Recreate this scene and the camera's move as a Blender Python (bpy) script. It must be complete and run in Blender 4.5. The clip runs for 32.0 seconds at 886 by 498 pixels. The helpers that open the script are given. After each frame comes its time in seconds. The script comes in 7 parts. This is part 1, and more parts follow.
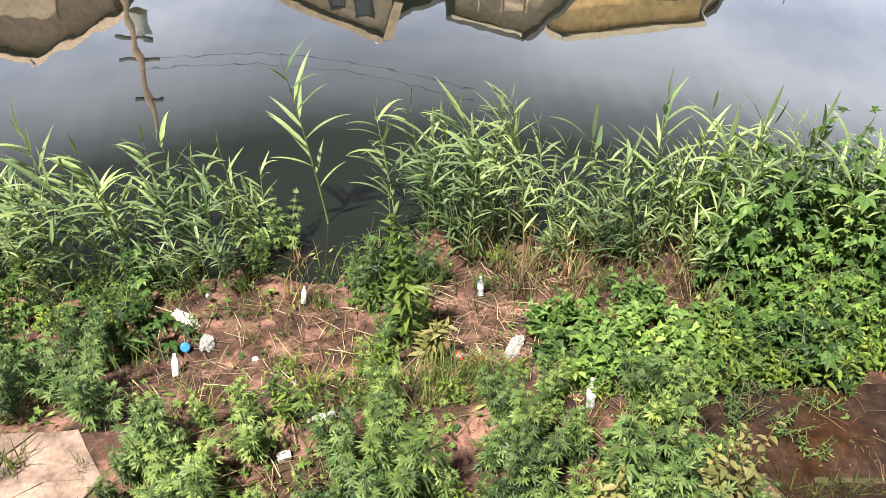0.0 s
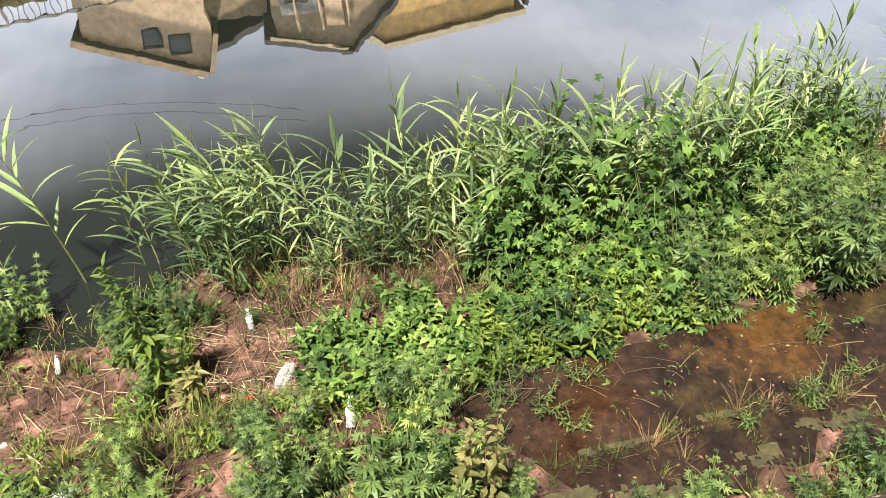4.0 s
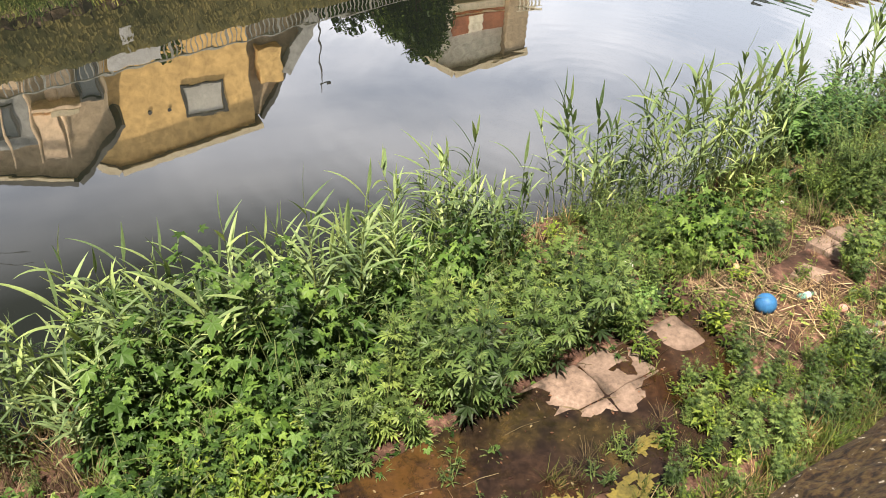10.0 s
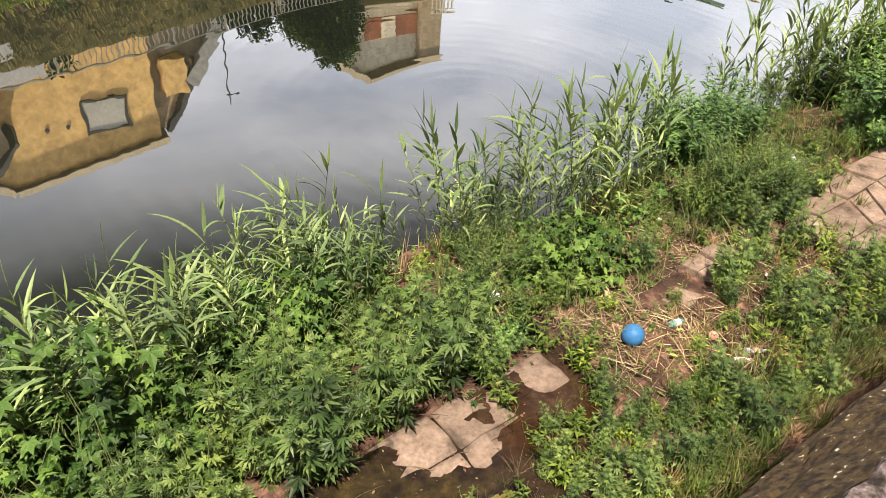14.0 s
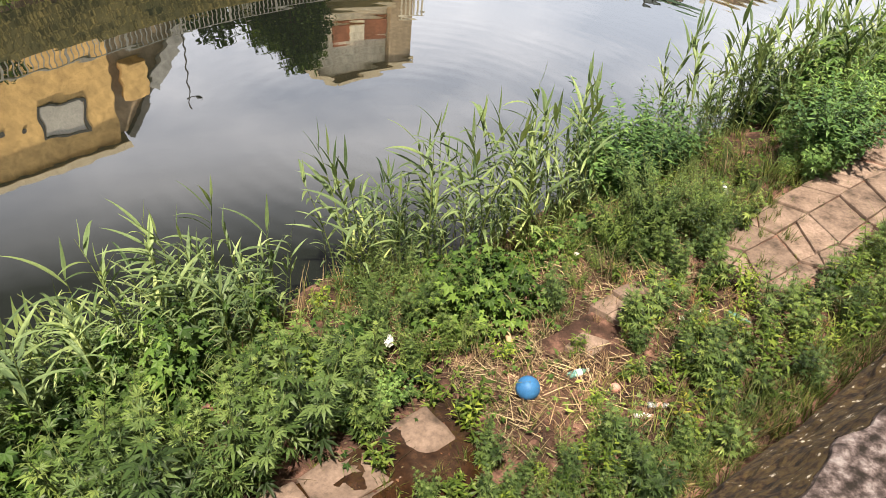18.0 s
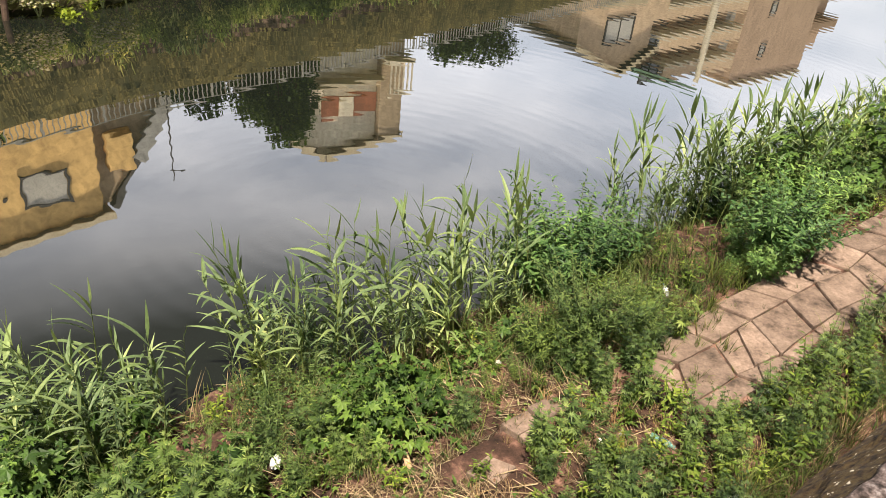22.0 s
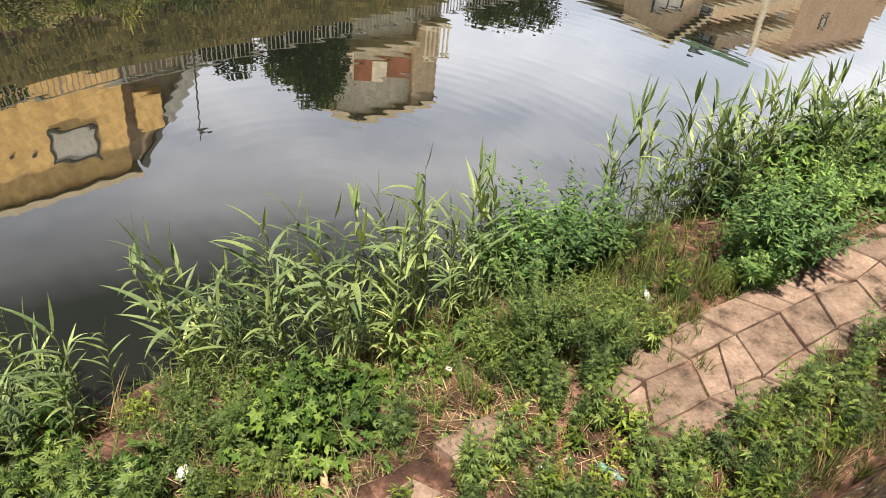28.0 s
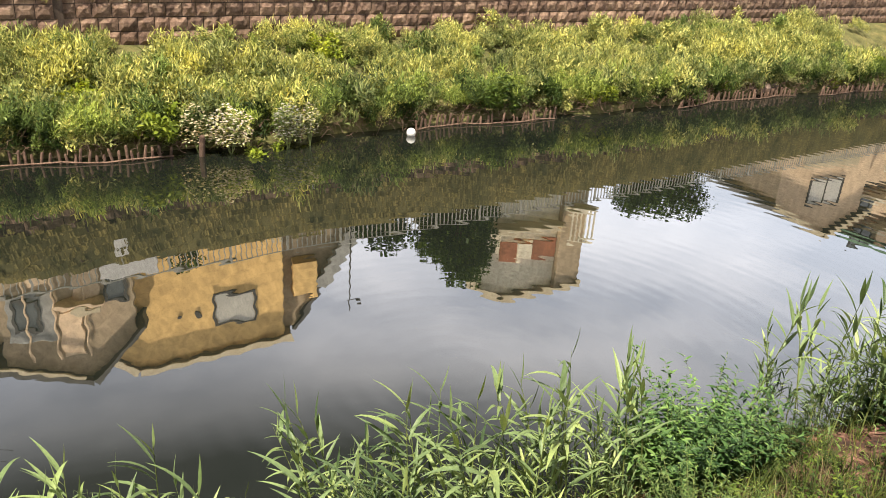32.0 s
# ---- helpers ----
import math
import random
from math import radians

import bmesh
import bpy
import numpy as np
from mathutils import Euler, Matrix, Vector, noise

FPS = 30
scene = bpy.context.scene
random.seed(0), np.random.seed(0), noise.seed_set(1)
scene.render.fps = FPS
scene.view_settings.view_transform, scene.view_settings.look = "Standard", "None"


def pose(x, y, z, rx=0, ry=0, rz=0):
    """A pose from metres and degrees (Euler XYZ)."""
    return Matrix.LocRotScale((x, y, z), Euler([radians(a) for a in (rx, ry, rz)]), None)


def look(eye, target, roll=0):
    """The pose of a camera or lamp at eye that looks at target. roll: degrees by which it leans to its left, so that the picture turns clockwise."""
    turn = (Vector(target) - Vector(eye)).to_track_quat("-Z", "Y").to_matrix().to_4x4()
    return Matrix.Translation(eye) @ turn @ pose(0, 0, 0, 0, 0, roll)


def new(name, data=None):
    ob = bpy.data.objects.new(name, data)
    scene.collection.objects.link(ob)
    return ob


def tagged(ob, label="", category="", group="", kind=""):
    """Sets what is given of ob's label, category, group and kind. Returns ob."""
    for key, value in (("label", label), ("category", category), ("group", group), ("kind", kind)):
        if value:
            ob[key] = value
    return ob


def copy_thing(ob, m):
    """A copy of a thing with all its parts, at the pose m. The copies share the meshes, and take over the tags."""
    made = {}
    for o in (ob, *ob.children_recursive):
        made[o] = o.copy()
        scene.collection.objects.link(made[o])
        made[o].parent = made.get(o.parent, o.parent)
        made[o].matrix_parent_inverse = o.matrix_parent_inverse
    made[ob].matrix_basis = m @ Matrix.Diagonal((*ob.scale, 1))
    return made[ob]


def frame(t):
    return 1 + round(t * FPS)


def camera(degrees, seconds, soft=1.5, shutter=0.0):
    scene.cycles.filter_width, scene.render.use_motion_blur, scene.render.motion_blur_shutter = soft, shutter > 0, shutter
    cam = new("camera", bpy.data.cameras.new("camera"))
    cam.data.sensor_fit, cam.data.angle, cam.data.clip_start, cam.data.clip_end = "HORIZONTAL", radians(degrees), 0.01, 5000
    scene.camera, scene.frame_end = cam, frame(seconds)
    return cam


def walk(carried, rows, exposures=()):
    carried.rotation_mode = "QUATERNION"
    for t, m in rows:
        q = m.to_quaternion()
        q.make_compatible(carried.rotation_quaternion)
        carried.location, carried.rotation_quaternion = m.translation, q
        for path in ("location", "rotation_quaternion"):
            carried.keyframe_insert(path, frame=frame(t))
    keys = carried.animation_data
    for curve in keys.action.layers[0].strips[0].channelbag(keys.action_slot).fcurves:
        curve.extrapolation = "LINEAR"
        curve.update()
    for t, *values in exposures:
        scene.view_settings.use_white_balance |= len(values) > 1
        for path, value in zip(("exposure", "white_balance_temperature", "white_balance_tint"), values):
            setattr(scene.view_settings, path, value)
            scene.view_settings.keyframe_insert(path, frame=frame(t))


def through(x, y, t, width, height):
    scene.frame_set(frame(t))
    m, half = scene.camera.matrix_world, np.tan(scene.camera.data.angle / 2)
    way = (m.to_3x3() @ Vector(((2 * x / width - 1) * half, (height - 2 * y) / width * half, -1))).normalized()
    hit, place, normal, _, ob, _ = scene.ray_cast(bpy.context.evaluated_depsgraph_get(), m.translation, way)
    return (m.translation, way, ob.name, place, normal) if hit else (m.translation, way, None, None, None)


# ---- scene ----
cam = camera(56.8, 32.0, soft=0.9)
METRES, EYE, TILT, LEAN, TURN = 8.0, 5.0, -45.0, -2.0, 0.0
ROWS = [
    (0.0, 0.0, 0.0, 0.0, 0.0, 0.0, -0.0),
    (0.5, 0.0189, 0.0029, -0.0006, -0.01, -1.13, 0.39),
    (1.0, 0.0397, 0.0037, -0.0057, 2.8, -4.19, -0.74),
    (1.5, 0.0616, 0.0054, -0.0087, 3.06, -3.62, 0.77),
    (2.0, 0.0779, 0.0115, -0.0098, 0.23, -3.16, 2.05),
    (2.5, 0.0972, 0.0177, -0.0078, -1.97, -3.87, 3.84),
    (3.0, 0.1141, 0.0185, -0.0075, -3.86, -3.53, 5.9),
    (3.5, 0.135, 0.018, -0.0079, -5.63, -1.61, 7.42),
    (4.0, 0.1506, 0.0183, -0.0069, -7.69, 0.11, 10.34),
    (4.5, 0.1676, 0.0237, -0.005, -10.62, 0.03, 13.98),
    (6.5, 0.2366, 0.0276, -0.0034, -17.39, -0.42, 17.62),
    (7.0, 0.2554, 0.0323, -0.0002, -17.21, 0.38, 17.14),
    (7.5, 0.2759, 0.0356, 0.0038, -18.36, -0.05, 18.35),
    (8.0, 0.2921, 0.0373, 0.0054, -20.26, -0.81, 20.56),
    (8.5, 0.313, 0.0369, 0.0037, -21.51, -0.23, 20.09),
    (9.0, 0.332, 0.0345, 0.0029, -21.81, 0.9, 18.74),
    (9.5, 0.3452, 0.0339, 0.0028, -22.04, 1.69, 18.81),
    (10.0, 0.3637, 0.0345, 0.0064, -21.95, 3.33, 18.65),
    (10.5, 0.3844, 0.0331, 0.0103, -22.97, 5.18, 19.51),
    (11.0, 0.4045, 0.0369, 0.0112, -23.27, 5.93, 19.7),
    (11.5, 0.4249, 0.0383, 0.0086, -21.34, 6.21, 17.69),
    (12.0, 0.4368, 0.042, 0.0082, -20.21, 5.65, 16.92),
    (12.5, 0.4527, 0.0494, 0.0126, -20.48, 5.25, 17.31),
    (13.0, 0.4701, 0.0525, 0.017, -22.63, 4.21, 20.23),
    (13.5, 0.4861, 0.0538, 0.0164, -25.56, 2.47, 21.14),
    (15.5, 0.5525, 0.0594, 0.0205, -27.31, 0.98, 21.91),
    (16.0, 0.5682, 0.058, 0.02, -29.73, -0.29, 22.46),
    (16.5, 0.59, 0.0555, 0.0185, -29.48, 0.66, 20.63),
    (17.0, 0.6075, 0.0546, 0.0176, -28.25, 1.72, 19.65),
    (17.5, 0.6264, 0.0585, 0.0206, -26.92, 1.99, 19.48),
    (18.0, 0.6435, 0.0596, 0.0232, -27.35, 1.49, 21.06),
    (18.5, 0.6571, 0.0586, 0.0238, -28.85, 1.16, 22.98),
    (19.0, 0.6737, 0.0567, 0.0253, -29.69, 1.89, 22.55),
    (19.5, 0.689, 0.0554, 0.025, -29.82, 2.64, 21.99),
    (20.0, 0.7041, 0.0564, 0.0243, -29.99, 2.74, 22.78),
    (20.5, 0.7287, 0.059, 0.0265, -30.84, 2.68, 23.94),
    (21.0, 0.7517, 0.0583, 0.0275, -31.33, 3.09, 23.66),
    (21.5, 0.7736, 0.0587, 0.0263, -29.18, 4.92, 21.02),
    (22.0, 0.791, 0.0597, 0.0293, -27.04, 6.33, 20.12),
    (22.5, 0.8107, 0.0688, 0.0338, -25.91, 6.53, 20.0),
    (23.0, 0.821, 0.072, 0.0329, -25.65, 5.46, 19.8),
    (23.5, 0.8356, 0.0724, 0.0312, -25.06, 4.65, 18.58),
    (24.0, 0.8535, 0.0703, 0.0284, -23.71, 4.58, 17.33),
    (24.5, 0.8721, 0.0722, 0.0273, -22.85, 4.98, 17.17),
    (26.5, 0.9258, 0.0839, 0.0332, -24.68, 2.18, 18.59),
    (27.0, 0.9404, 0.0817, 0.0319, -25.0, 2.29, 16.7),
    (27.5, 0.9491, 0.082, 0.032, -24.04, 3.13, 16.25),
    (28.0, 0.9446, 0.0821, 0.0365, -23.76, 4.86, 17.49),
    (28.5, 0.9409, 0.0834, 0.0405, -22.65, 7.13, 16.65),
    (29.0, 0.9384, 0.0858, 0.0422, -20.26, 9.36, 14.88),
    (29.5, 0.9378, 0.084, 0.0437, -18.22, 11.29, 13.88),
    (30.0, 0.9386, 0.0826, 0.0454, -17.31, 13.12, 13.58),
    (30.5, 0.9374, 0.0788, 0.0461, -16.52, 15.4, 13.11),
    (31.0, 0.9359, 0.0763, 0.049, -15.74, 17.57, 12.43),
    (31.5, 0.9358, 0.0772, 0.0479, -15.09, 18.89, 11.87),
    (32.0, 0.9357, 0.0784, 0.0468, -14.83, 19.46, 12.06),
]
walk(cam, [(t, pose(0, 0, EYE, TILT, LEAN, TURN) @ pose(METRES * x, METRES * y, METRES * z, 90 + pitch, roll, yaw)) for t, x, y, z, yaw, pitch, roll in ROWS], [(0.0, 1.58, 6350, 10), (3.0, 1.63, 6400, 10), (4.5, 1.60, 6650, 10), (9.0, 1.34, 6900, 10), (17.0, 1.16, 7000, 10), (26.0, 1.03, 7000, 10), (30.0, 1.20, 6950, 10), (32.0, 1.26, 6950, 10)])

# ---- world and light ----
WATER = -1.0


def setup_world():
    w = bpy.data.worlds.new("sky")
    scene.world = w
    w.use_nodes = True
    nt = w.node_tree
    nt.nodes.clear()
    out = nt.nodes.new("ShaderNodeOutputWorld")
    bg = nt.nodes.new("ShaderNodeBackground")
    sky = nt.nodes.new("ShaderNodeTexSky")
    sky.sky_type = "NISHITA"
    sky.sun_disc = False
    sky.sun_elevation = radians(SUN_UP)
    sky.sun_rotation = radians(SUN_TURN)
    sky.air_density, sky.dust_density = 1.0, 2.5
    tc = nt.nodes.new("ShaderNodeTexCoord")
    mp = nt.nodes.new("ShaderNodeMapping")
    mp.inputs["Scale"].default_value = (1.0, 1.0, 3.2)
    nz = nt.nodes.new("ShaderNodeTexNoise")
    nz.inputs["Scale"].default_value = 2.3
    nz.inputs["Detail"].default_value = 6
    nz.inputs["Roughness"].default_value = 0.55
    rp = nt.nodes.new("ShaderNodeValToRGB")
    rp.color_ramp.elements[0].position, rp.color_ramp.elements[0].color = 0.36, (0.34, 0.34, 0.34, 1)
    rp.color_ramp.elements[1].position, rp.color_ramp.elements[1].color = 0.68, (0.95, 0.95, 0.95, 1)
    mix = nt.nodes.new("ShaderNodeMixRGB")
    mix.inputs["Color2"].default_value = CLOUD
    nt.links.new(tc.outputs["Generated"], mp.inputs["Vector"])
    nt.links.new(mp.outputs["Vector"], nz.inputs["Vector"])
    nt.links.new(nz.outputs["Fac"], rp.inputs["Fac"])
    nt.links.new(rp.outputs["Color"], mix.inputs["Fac"])
    nt.links.new(sky.outputs["Color"], mix.inputs["Color1"])
    nt.links.new(mix.outputs["Color"], bg.inputs["Color"])
    sep = nt.nodes.new("ShaderNodeSeparateXYZ")
    nt.links.new(tc.outputs["Generated"], sep.inputs["Vector"])
    rise = nt.nodes.new("ShaderNodeMapRange")  # brighter towards the horizon
    rise.inputs["From Min"].default_value, rise.inputs["From Max"].default_value = 0.32, 0.60
    rise.inputs["To Min"].default_value, rise.inputs["To Max"].default_value = 3.3, 0.125
    nt.links.new(sep.outputs["Z"], rise.inputs["Value"])
    side = nt.nodes.new("ShaderNodeMapRange")  # and towards the open end of the canal
    side.inputs["From Min"].default_value, side.inputs["From Max"].default_value = -0.6, 0.8
    side.inputs["To Min"].default_value, side.inputs["To Max"].default_value = 1.08, 1.16
    nt.links.new(sep.outputs["X"], side.inputs["Value"])
    gain = nt.nodes.new("ShaderNodeMath")
    gain.operation = "MULTIPLY"
    nt.links.new(rise.outputs["Result"], gain.inputs[0])
    nt.links.new(side.outputs["Result"], gain.inputs[1])
    power = nt.nodes.new("ShaderNodeMath")
    power.operation = "MULTIPLY"
    power.inputs[1].default_value = SKY
    nt.links.new(gain.outputs["Value"], power.inputs[0])
    nt.links.new(power.outputs["Value"], bg.inputs["Strength"])
    nt.links.new(bg.outputs["Background"], out.inputs["Surface"])


SUN_UP, SUN_TURN, SKY, SUN = 66.0, 222.0, 0.039, 5.0
CLOUD = (11.1, 11.2, 12.1, 1)
setup_world()
sun_data = bpy.data.lights.new("sun", "SUN")
sun_data.energy, sun_data.angle, sun_data.color = SUN, radians(3.0), (1.0, 0.92, 0.80)
sun = new("sun", sun_data)
_a, _e = radians(SUN_TURN), radians(SUN_UP)
_d = Vector((math.sin(_a) * math.cos(_e), math.cos(_a) * math.cos(_e), math.sin(_e)))
sun.matrix_world = look(_d * 60, (0, 0, 0))


# ---- materials ----
def nodes_of(name):
    m = bpy.data.materials.new(name)
    m.use_nodes = True
    nt = m.node_tree
    return m, nt, nt.nodes["Principled BSDF"], nt.nodes["Material Output"]


def ramp(nt, stops):
    r = nt.nodes.new("ShaderNodeValToRGB")
    el = r.color_ramp.elements
    while len(el) < len(stops):
        el.new(0.5)
    for e, (p, c) in zip(el, stops):
        e.position, e.color = p, (*c, 1)
    return r


def noise_node(nt, scale, detail=5, rough=0.6, coord="Object", stretch=None):
    tc = nt.nodes.new("ShaderNodeTexCoord")
    n = nt.nodes.new("ShaderNodeTexNoise")
    n.inputs["Scale"].default_value = scale
    n.inputs["Detail"].default_value = detail
    n.inputs["Roughness"].default_value = rough
    if stretch:
        mp = nt.nodes.new("ShaderNodeMapping")
        mp.inputs["Scale"].default_value = stretch
        nt.links.new(tc.outputs[coord], mp.inputs["Vector"])
        nt.links.new(mp.outputs["Vector"], n.inputs["Vector"])
    else:
        nt.links.new(tc.outputs[coord], n.inputs["Vector"])
    return n


def world_noise(nt, scale, detail=5, rough=0.6, stretch=None):
    g = nt.nodes.new("ShaderNodeNewGeometry")
    n = nt.nodes.new("ShaderNodeTexNoise")
    n.inputs["Scale"].default_value = scale
    n.inputs["Detail"].default_value = detail
    n.inputs["Roughness"].default_value = rough
    if stretch:
        mp = nt.nodes.new("ShaderNodeMapping")
        mp.inputs["Scale"].default_value = stretch
        nt.links.new(g.outputs["Position"], mp.inputs["Vector"])
        nt.links.new(mp.outputs["Vector"], n.inputs["Vector"])
    else:
        nt.links.new(g.outputs["Position"], n.inputs["Vector"])
    return n


def blend(nt, fac, a, b, mode="MIX"):
    m = nt.nodes.new("ShaderNodeMixRGB")
    m.blend_type = mode
    for sock, v in zip(("Fac", "Color1", "Color2"), (fac, a, b)):
        if isinstance(v, (int, float)):
            m.inputs[sock].default_value = v
        elif isinstance(v, tuple):
            m.inputs[sock].default_value = (*v, 1)
        else:
            nt.links.new(v, m.inputs[sock])
    return m.outputs["Color"]


def bump(nt, bsdf, height, strength=0.4, dist=0.01):
    b = nt.nodes.new("ShaderNodeBump")
    b.inputs["Strength"].default_value = strength
    b.inputs["Distance"].default_value = dist
    nt.links.new(height, b.inputs["Height"])
    nt.links.new(b.outputs["Normal"], bsdf.inputs["Normal"])


def surface(name, stops, scale=4.0, fine=30.0, rough=0.8, strength=0.4, dist=0.01, spec=0.3, per_object=0.0, coarse=None, stretch=None, metal=0.0):
    """A surface of two noises: large patches of colour and a fine grain."""
    m, nt, b, _ = nodes_of(name)
    n1 = world_noise(nt, scale, 6, 0.62, stretch)
    r1 = ramp(nt, stops)
    nt.links.new(n1.outputs["Fac"], r1.inputs["Fac"])
    n2 = world_noise(nt, fine, 4, 0.7, stretch)
    r2 = ramp(nt, [(0.3, (0.62, 0.62, 0.62)), (0.7, (1.12, 1.12, 1.12))])
    nt.links.new(n2.outputs["Fac"], r2.inputs["Fac"])
    c = blend(nt, 1.0, r1.outputs["Color"], r2.outputs["Color"], "MULTIPLY")
    if per_object:
        oi = nt.nodes.new("ShaderNodeObjectInfo")
        r3 = ramp(nt, [(0.0, (1 - per_object,) * 3), (1.0, (1 + per_object * 0.6,) * 3)])
        nt.links.new(oi.outputs["Random"], r3.inputs["Fac"])
        c = blend(nt, 1.0, c, r3.outputs["Color"], "MULTIPLY")
    nt.links.new(c, b.inputs["Base Color"])
    b.inputs["Roughness"].default_value = rough
    b.inputs["Specular IOR Level"].default_value = spec
    b.inputs["Metallic"].default_value = metal
    h = blend(nt, 0.5, n1.outputs["Fac"], n2.outputs["Fac"])
    bump(nt, b, h, strength, dist)
    return m


def leaf_material(name, dark, mid, light, gloss=0.42, through=0.17, yellow=None, warm=1.2, shade=0.8):
    """A leaf: its colour varies leaf by leaf and plant by plant, light shines through."""
    m, nt, b, out = nodes_of(name)
    dark, mid, light = ((min(0.85, (r * warm + 0.003) * shade), g * 1.04 * shade, (b * 1.15 + 0.006) * shade) for r, g, b in (dark, mid, light))
    g = nt.nodes.new("ShaderNodeNewGeometry")
    r = ramp(nt, [(0.0, tuple(c * 0.75 for c in dark)), (0.5, mid), (0.9, light)] + ([(0.97, yellow)] if yellow else []))
    nt.links.new(g.outputs["Random Per Island"], r.inputs["Fac"])
    oi = nt.nodes.new("ShaderNodeObjectInfo")
    r2 = ramp(nt, [(0.0, (0.52, 0.56, 0.54)), (0.5, (0.9, 0.9, 0.9)), (1.0, (1.28, 1.18, 0.95))])
    nt.links.new(oi.outputs["Random"], r2.inputs["Fac"])
    c = blend(nt, 1.0, r.outputs["Color"], r2.outputs["Color"], "MULTIPLY")
    np_ = world_noise(nt, 0.9, 3, 0.6)
    rp_ = ramp(nt, [(0.34, (0.58, 0.63, 0.60)), (0.66, (1.25, 1.2, 1.08))])
    nt.links.new(np_.outputs["Fac"], rp_.inputs["Fac"])
    c = blend(nt, 1.0, c, rp_.outputs["Color"], "MULTIPLY")
    n = world_noise(nt, 40.0, 3, 0.6)
    r3 = ramp(nt, [(0.3, (0.8, 0.8, 0.8)), (0.7, (1.12, 1.12, 1.05))])
    nt.links.new(n.outputs["Fac"], r3.inputs["Fac"])
    c = blend(nt, 1.0, c, r3.outputs["Color"], "MULTIPLY")
    nt.links.new(c, b.inputs["Base Color"])
    b.inputs["Roughness"].default_value = gloss
    b.inputs["Specular IOR Level"].default_value = 0.2
    t = nt.nodes.new("ShaderNodeBsdfTranslucent")
    tint = blend(nt, 1.0, c, (1.3, 1.2, 0.7), "MULTIPLY")
    nt.links.new(tint, t.inputs["Color"])
    mx = nt.nodes.new("ShaderNodeMixShader")
    mx.inputs["Fac"].default_value = through
    nt.links.new(b.outputs["BSDF"], mx.inputs[1])
    nt.links.new(t.outputs["BSDF"], mx.inputs[2])
    nt.links.new(mx.outputs["Shader"], out.inputs["Surface"])
    return m


RING_X, RING_Y, RING = 11.3, 9.9, 0.024


def water_material():
    m, nt, b, out = nodes_of("canal_water")
    n1 = world_noise(nt, 0.9, 3, 0.5, (1.0, 1.6, 1.0))
    n2 = world_noise(nt, 0.16, 2, 0.5)
    calm = nt.nodes.new("ShaderNodeMath")
    calm.operation = "MULTIPLY"
    calm.inputs[1].default_value = 0.26
    nt.links.new(blend(nt, 0.35, n1.outputs["Fac"], n2.outputs["Fac"]), calm.inputs[0])
    h = calm.outputs["Value"]
    d = nt.nodes.new("ShaderNodeBsdfDiffuse")
    n3 = world_noise(nt, 0.12, 3, 0.6)
    r = ramp(nt, [(0.3, (0.0075, 0.0098, 0.0078)), (0.7, (0.0105, 0.0130, 0.0098))])
    nt.links.new(n3.outputs["Fac"], r.inputs["Fac"])
    nt.links.new(r.outputs["Color"], d.inputs["Color"])
    g = nt.nodes.new("ShaderNodeBsdfGlossy")
    g.inputs["Roughness"].default_value = 0.012
    # rings that spread from one spot
    geo = nt.nodes.new("ShaderNodeNewGeometry")
    far = nt.nodes.new("ShaderNodeVectorMath")
    far.operation = "DISTANCE"
    far.inputs[1].default_value = (RING_X, RING_Y, WATER)
    nt.links.new(geo.outputs["Position"], far.inputs[0])
    fine = nt.nodes.new("ShaderNodeMath")
    fine.operation = "MULTIPLY"
    fine.inputs[1].default_value = 19.0
    nt.links.new(far.outputs["Value"], fine.inputs[0])
    wave = nt.nodes.new("ShaderNodeMath")
    wave.operation = "SINE"
    nt.links.new(fine.outputs["Value"], wave.inputs[0])
    fade = nt.nodes.new("ShaderNodeValToRGB")
    for e, (p, c) in zip((fade.color_ramp.elements[0], fade.color_ramp.elements[1], fade.color_ramp.elements.new(0.12), fade.color_ramp.elements.new(0.72)), ((0.0, 0.1), (1.0, 0.0), (0.12, 0.7), (0.72, 0.9))):
        e.position, e.color = p, (c, c, c, 1)
    span = nt.nodes.new("ShaderNodeMath")
    span.operation = "MULTIPLY"
    span.inputs[1].default_value = 0.22
    nt.links.new(far.outputs["Value"], span.inputs[0])
    nt.links.new(span.outputs["Value"], fade.inputs["Fac"])
    size = nt.nodes.new("ShaderNodeMath")
    size.operation = "MULTIPLY"
    nt.links.new(wave.outputs["Value"], size.inputs[0])
    nt.links.new(fade.outputs["Color"], size.inputs[1])
    both = nt.nodes.new("ShaderNodeMath")
    both.operation = "MULTIPLY_ADD"
    both.inputs[1].default_value = RING
    nt.links.new(size.outputs["Value"], both.inputs[0])
    nt.links.new(h, both.inputs[2])
    h = both.outputs["Value"]
    bp = nt.nodes.new("ShaderNodeBump")
    bp.inputs["Strength"].default_value = 0.11
    bp.inputs["Distance"].default_value = 0.05
    nt.links.new(h, bp.inputs["Height"])
    nt.links.new(bp.outputs["Normal"], g.inputs["Normal"])
    f = nt.nodes.new("ShaderNodeLayerWeight")
    f.inputs["Blend"].default_value = 0.5
    nt.links.new(bp.outputs["Normal"], f.inputs["Normal"])
    p = nt.nodes.new("ShaderNodeMath")
    p.operation = "POWER"
    p.inputs[1].default_value = 2.2
    nt.links.new(f.outputs["Facing"], p.inputs[0])
    q = nt.nodes.new("ShaderNodeMath")
    q.operation = "MULTIPLY_ADD"
    q.use_clamp = True
    q.inputs[1].default_value, q.inputs[2].default_value = 1.85, 0.013
    nt.links.new(p.outputs["Value"], q.inputs[0])
    mx = nt.nodes.new("ShaderNodeMixShader")
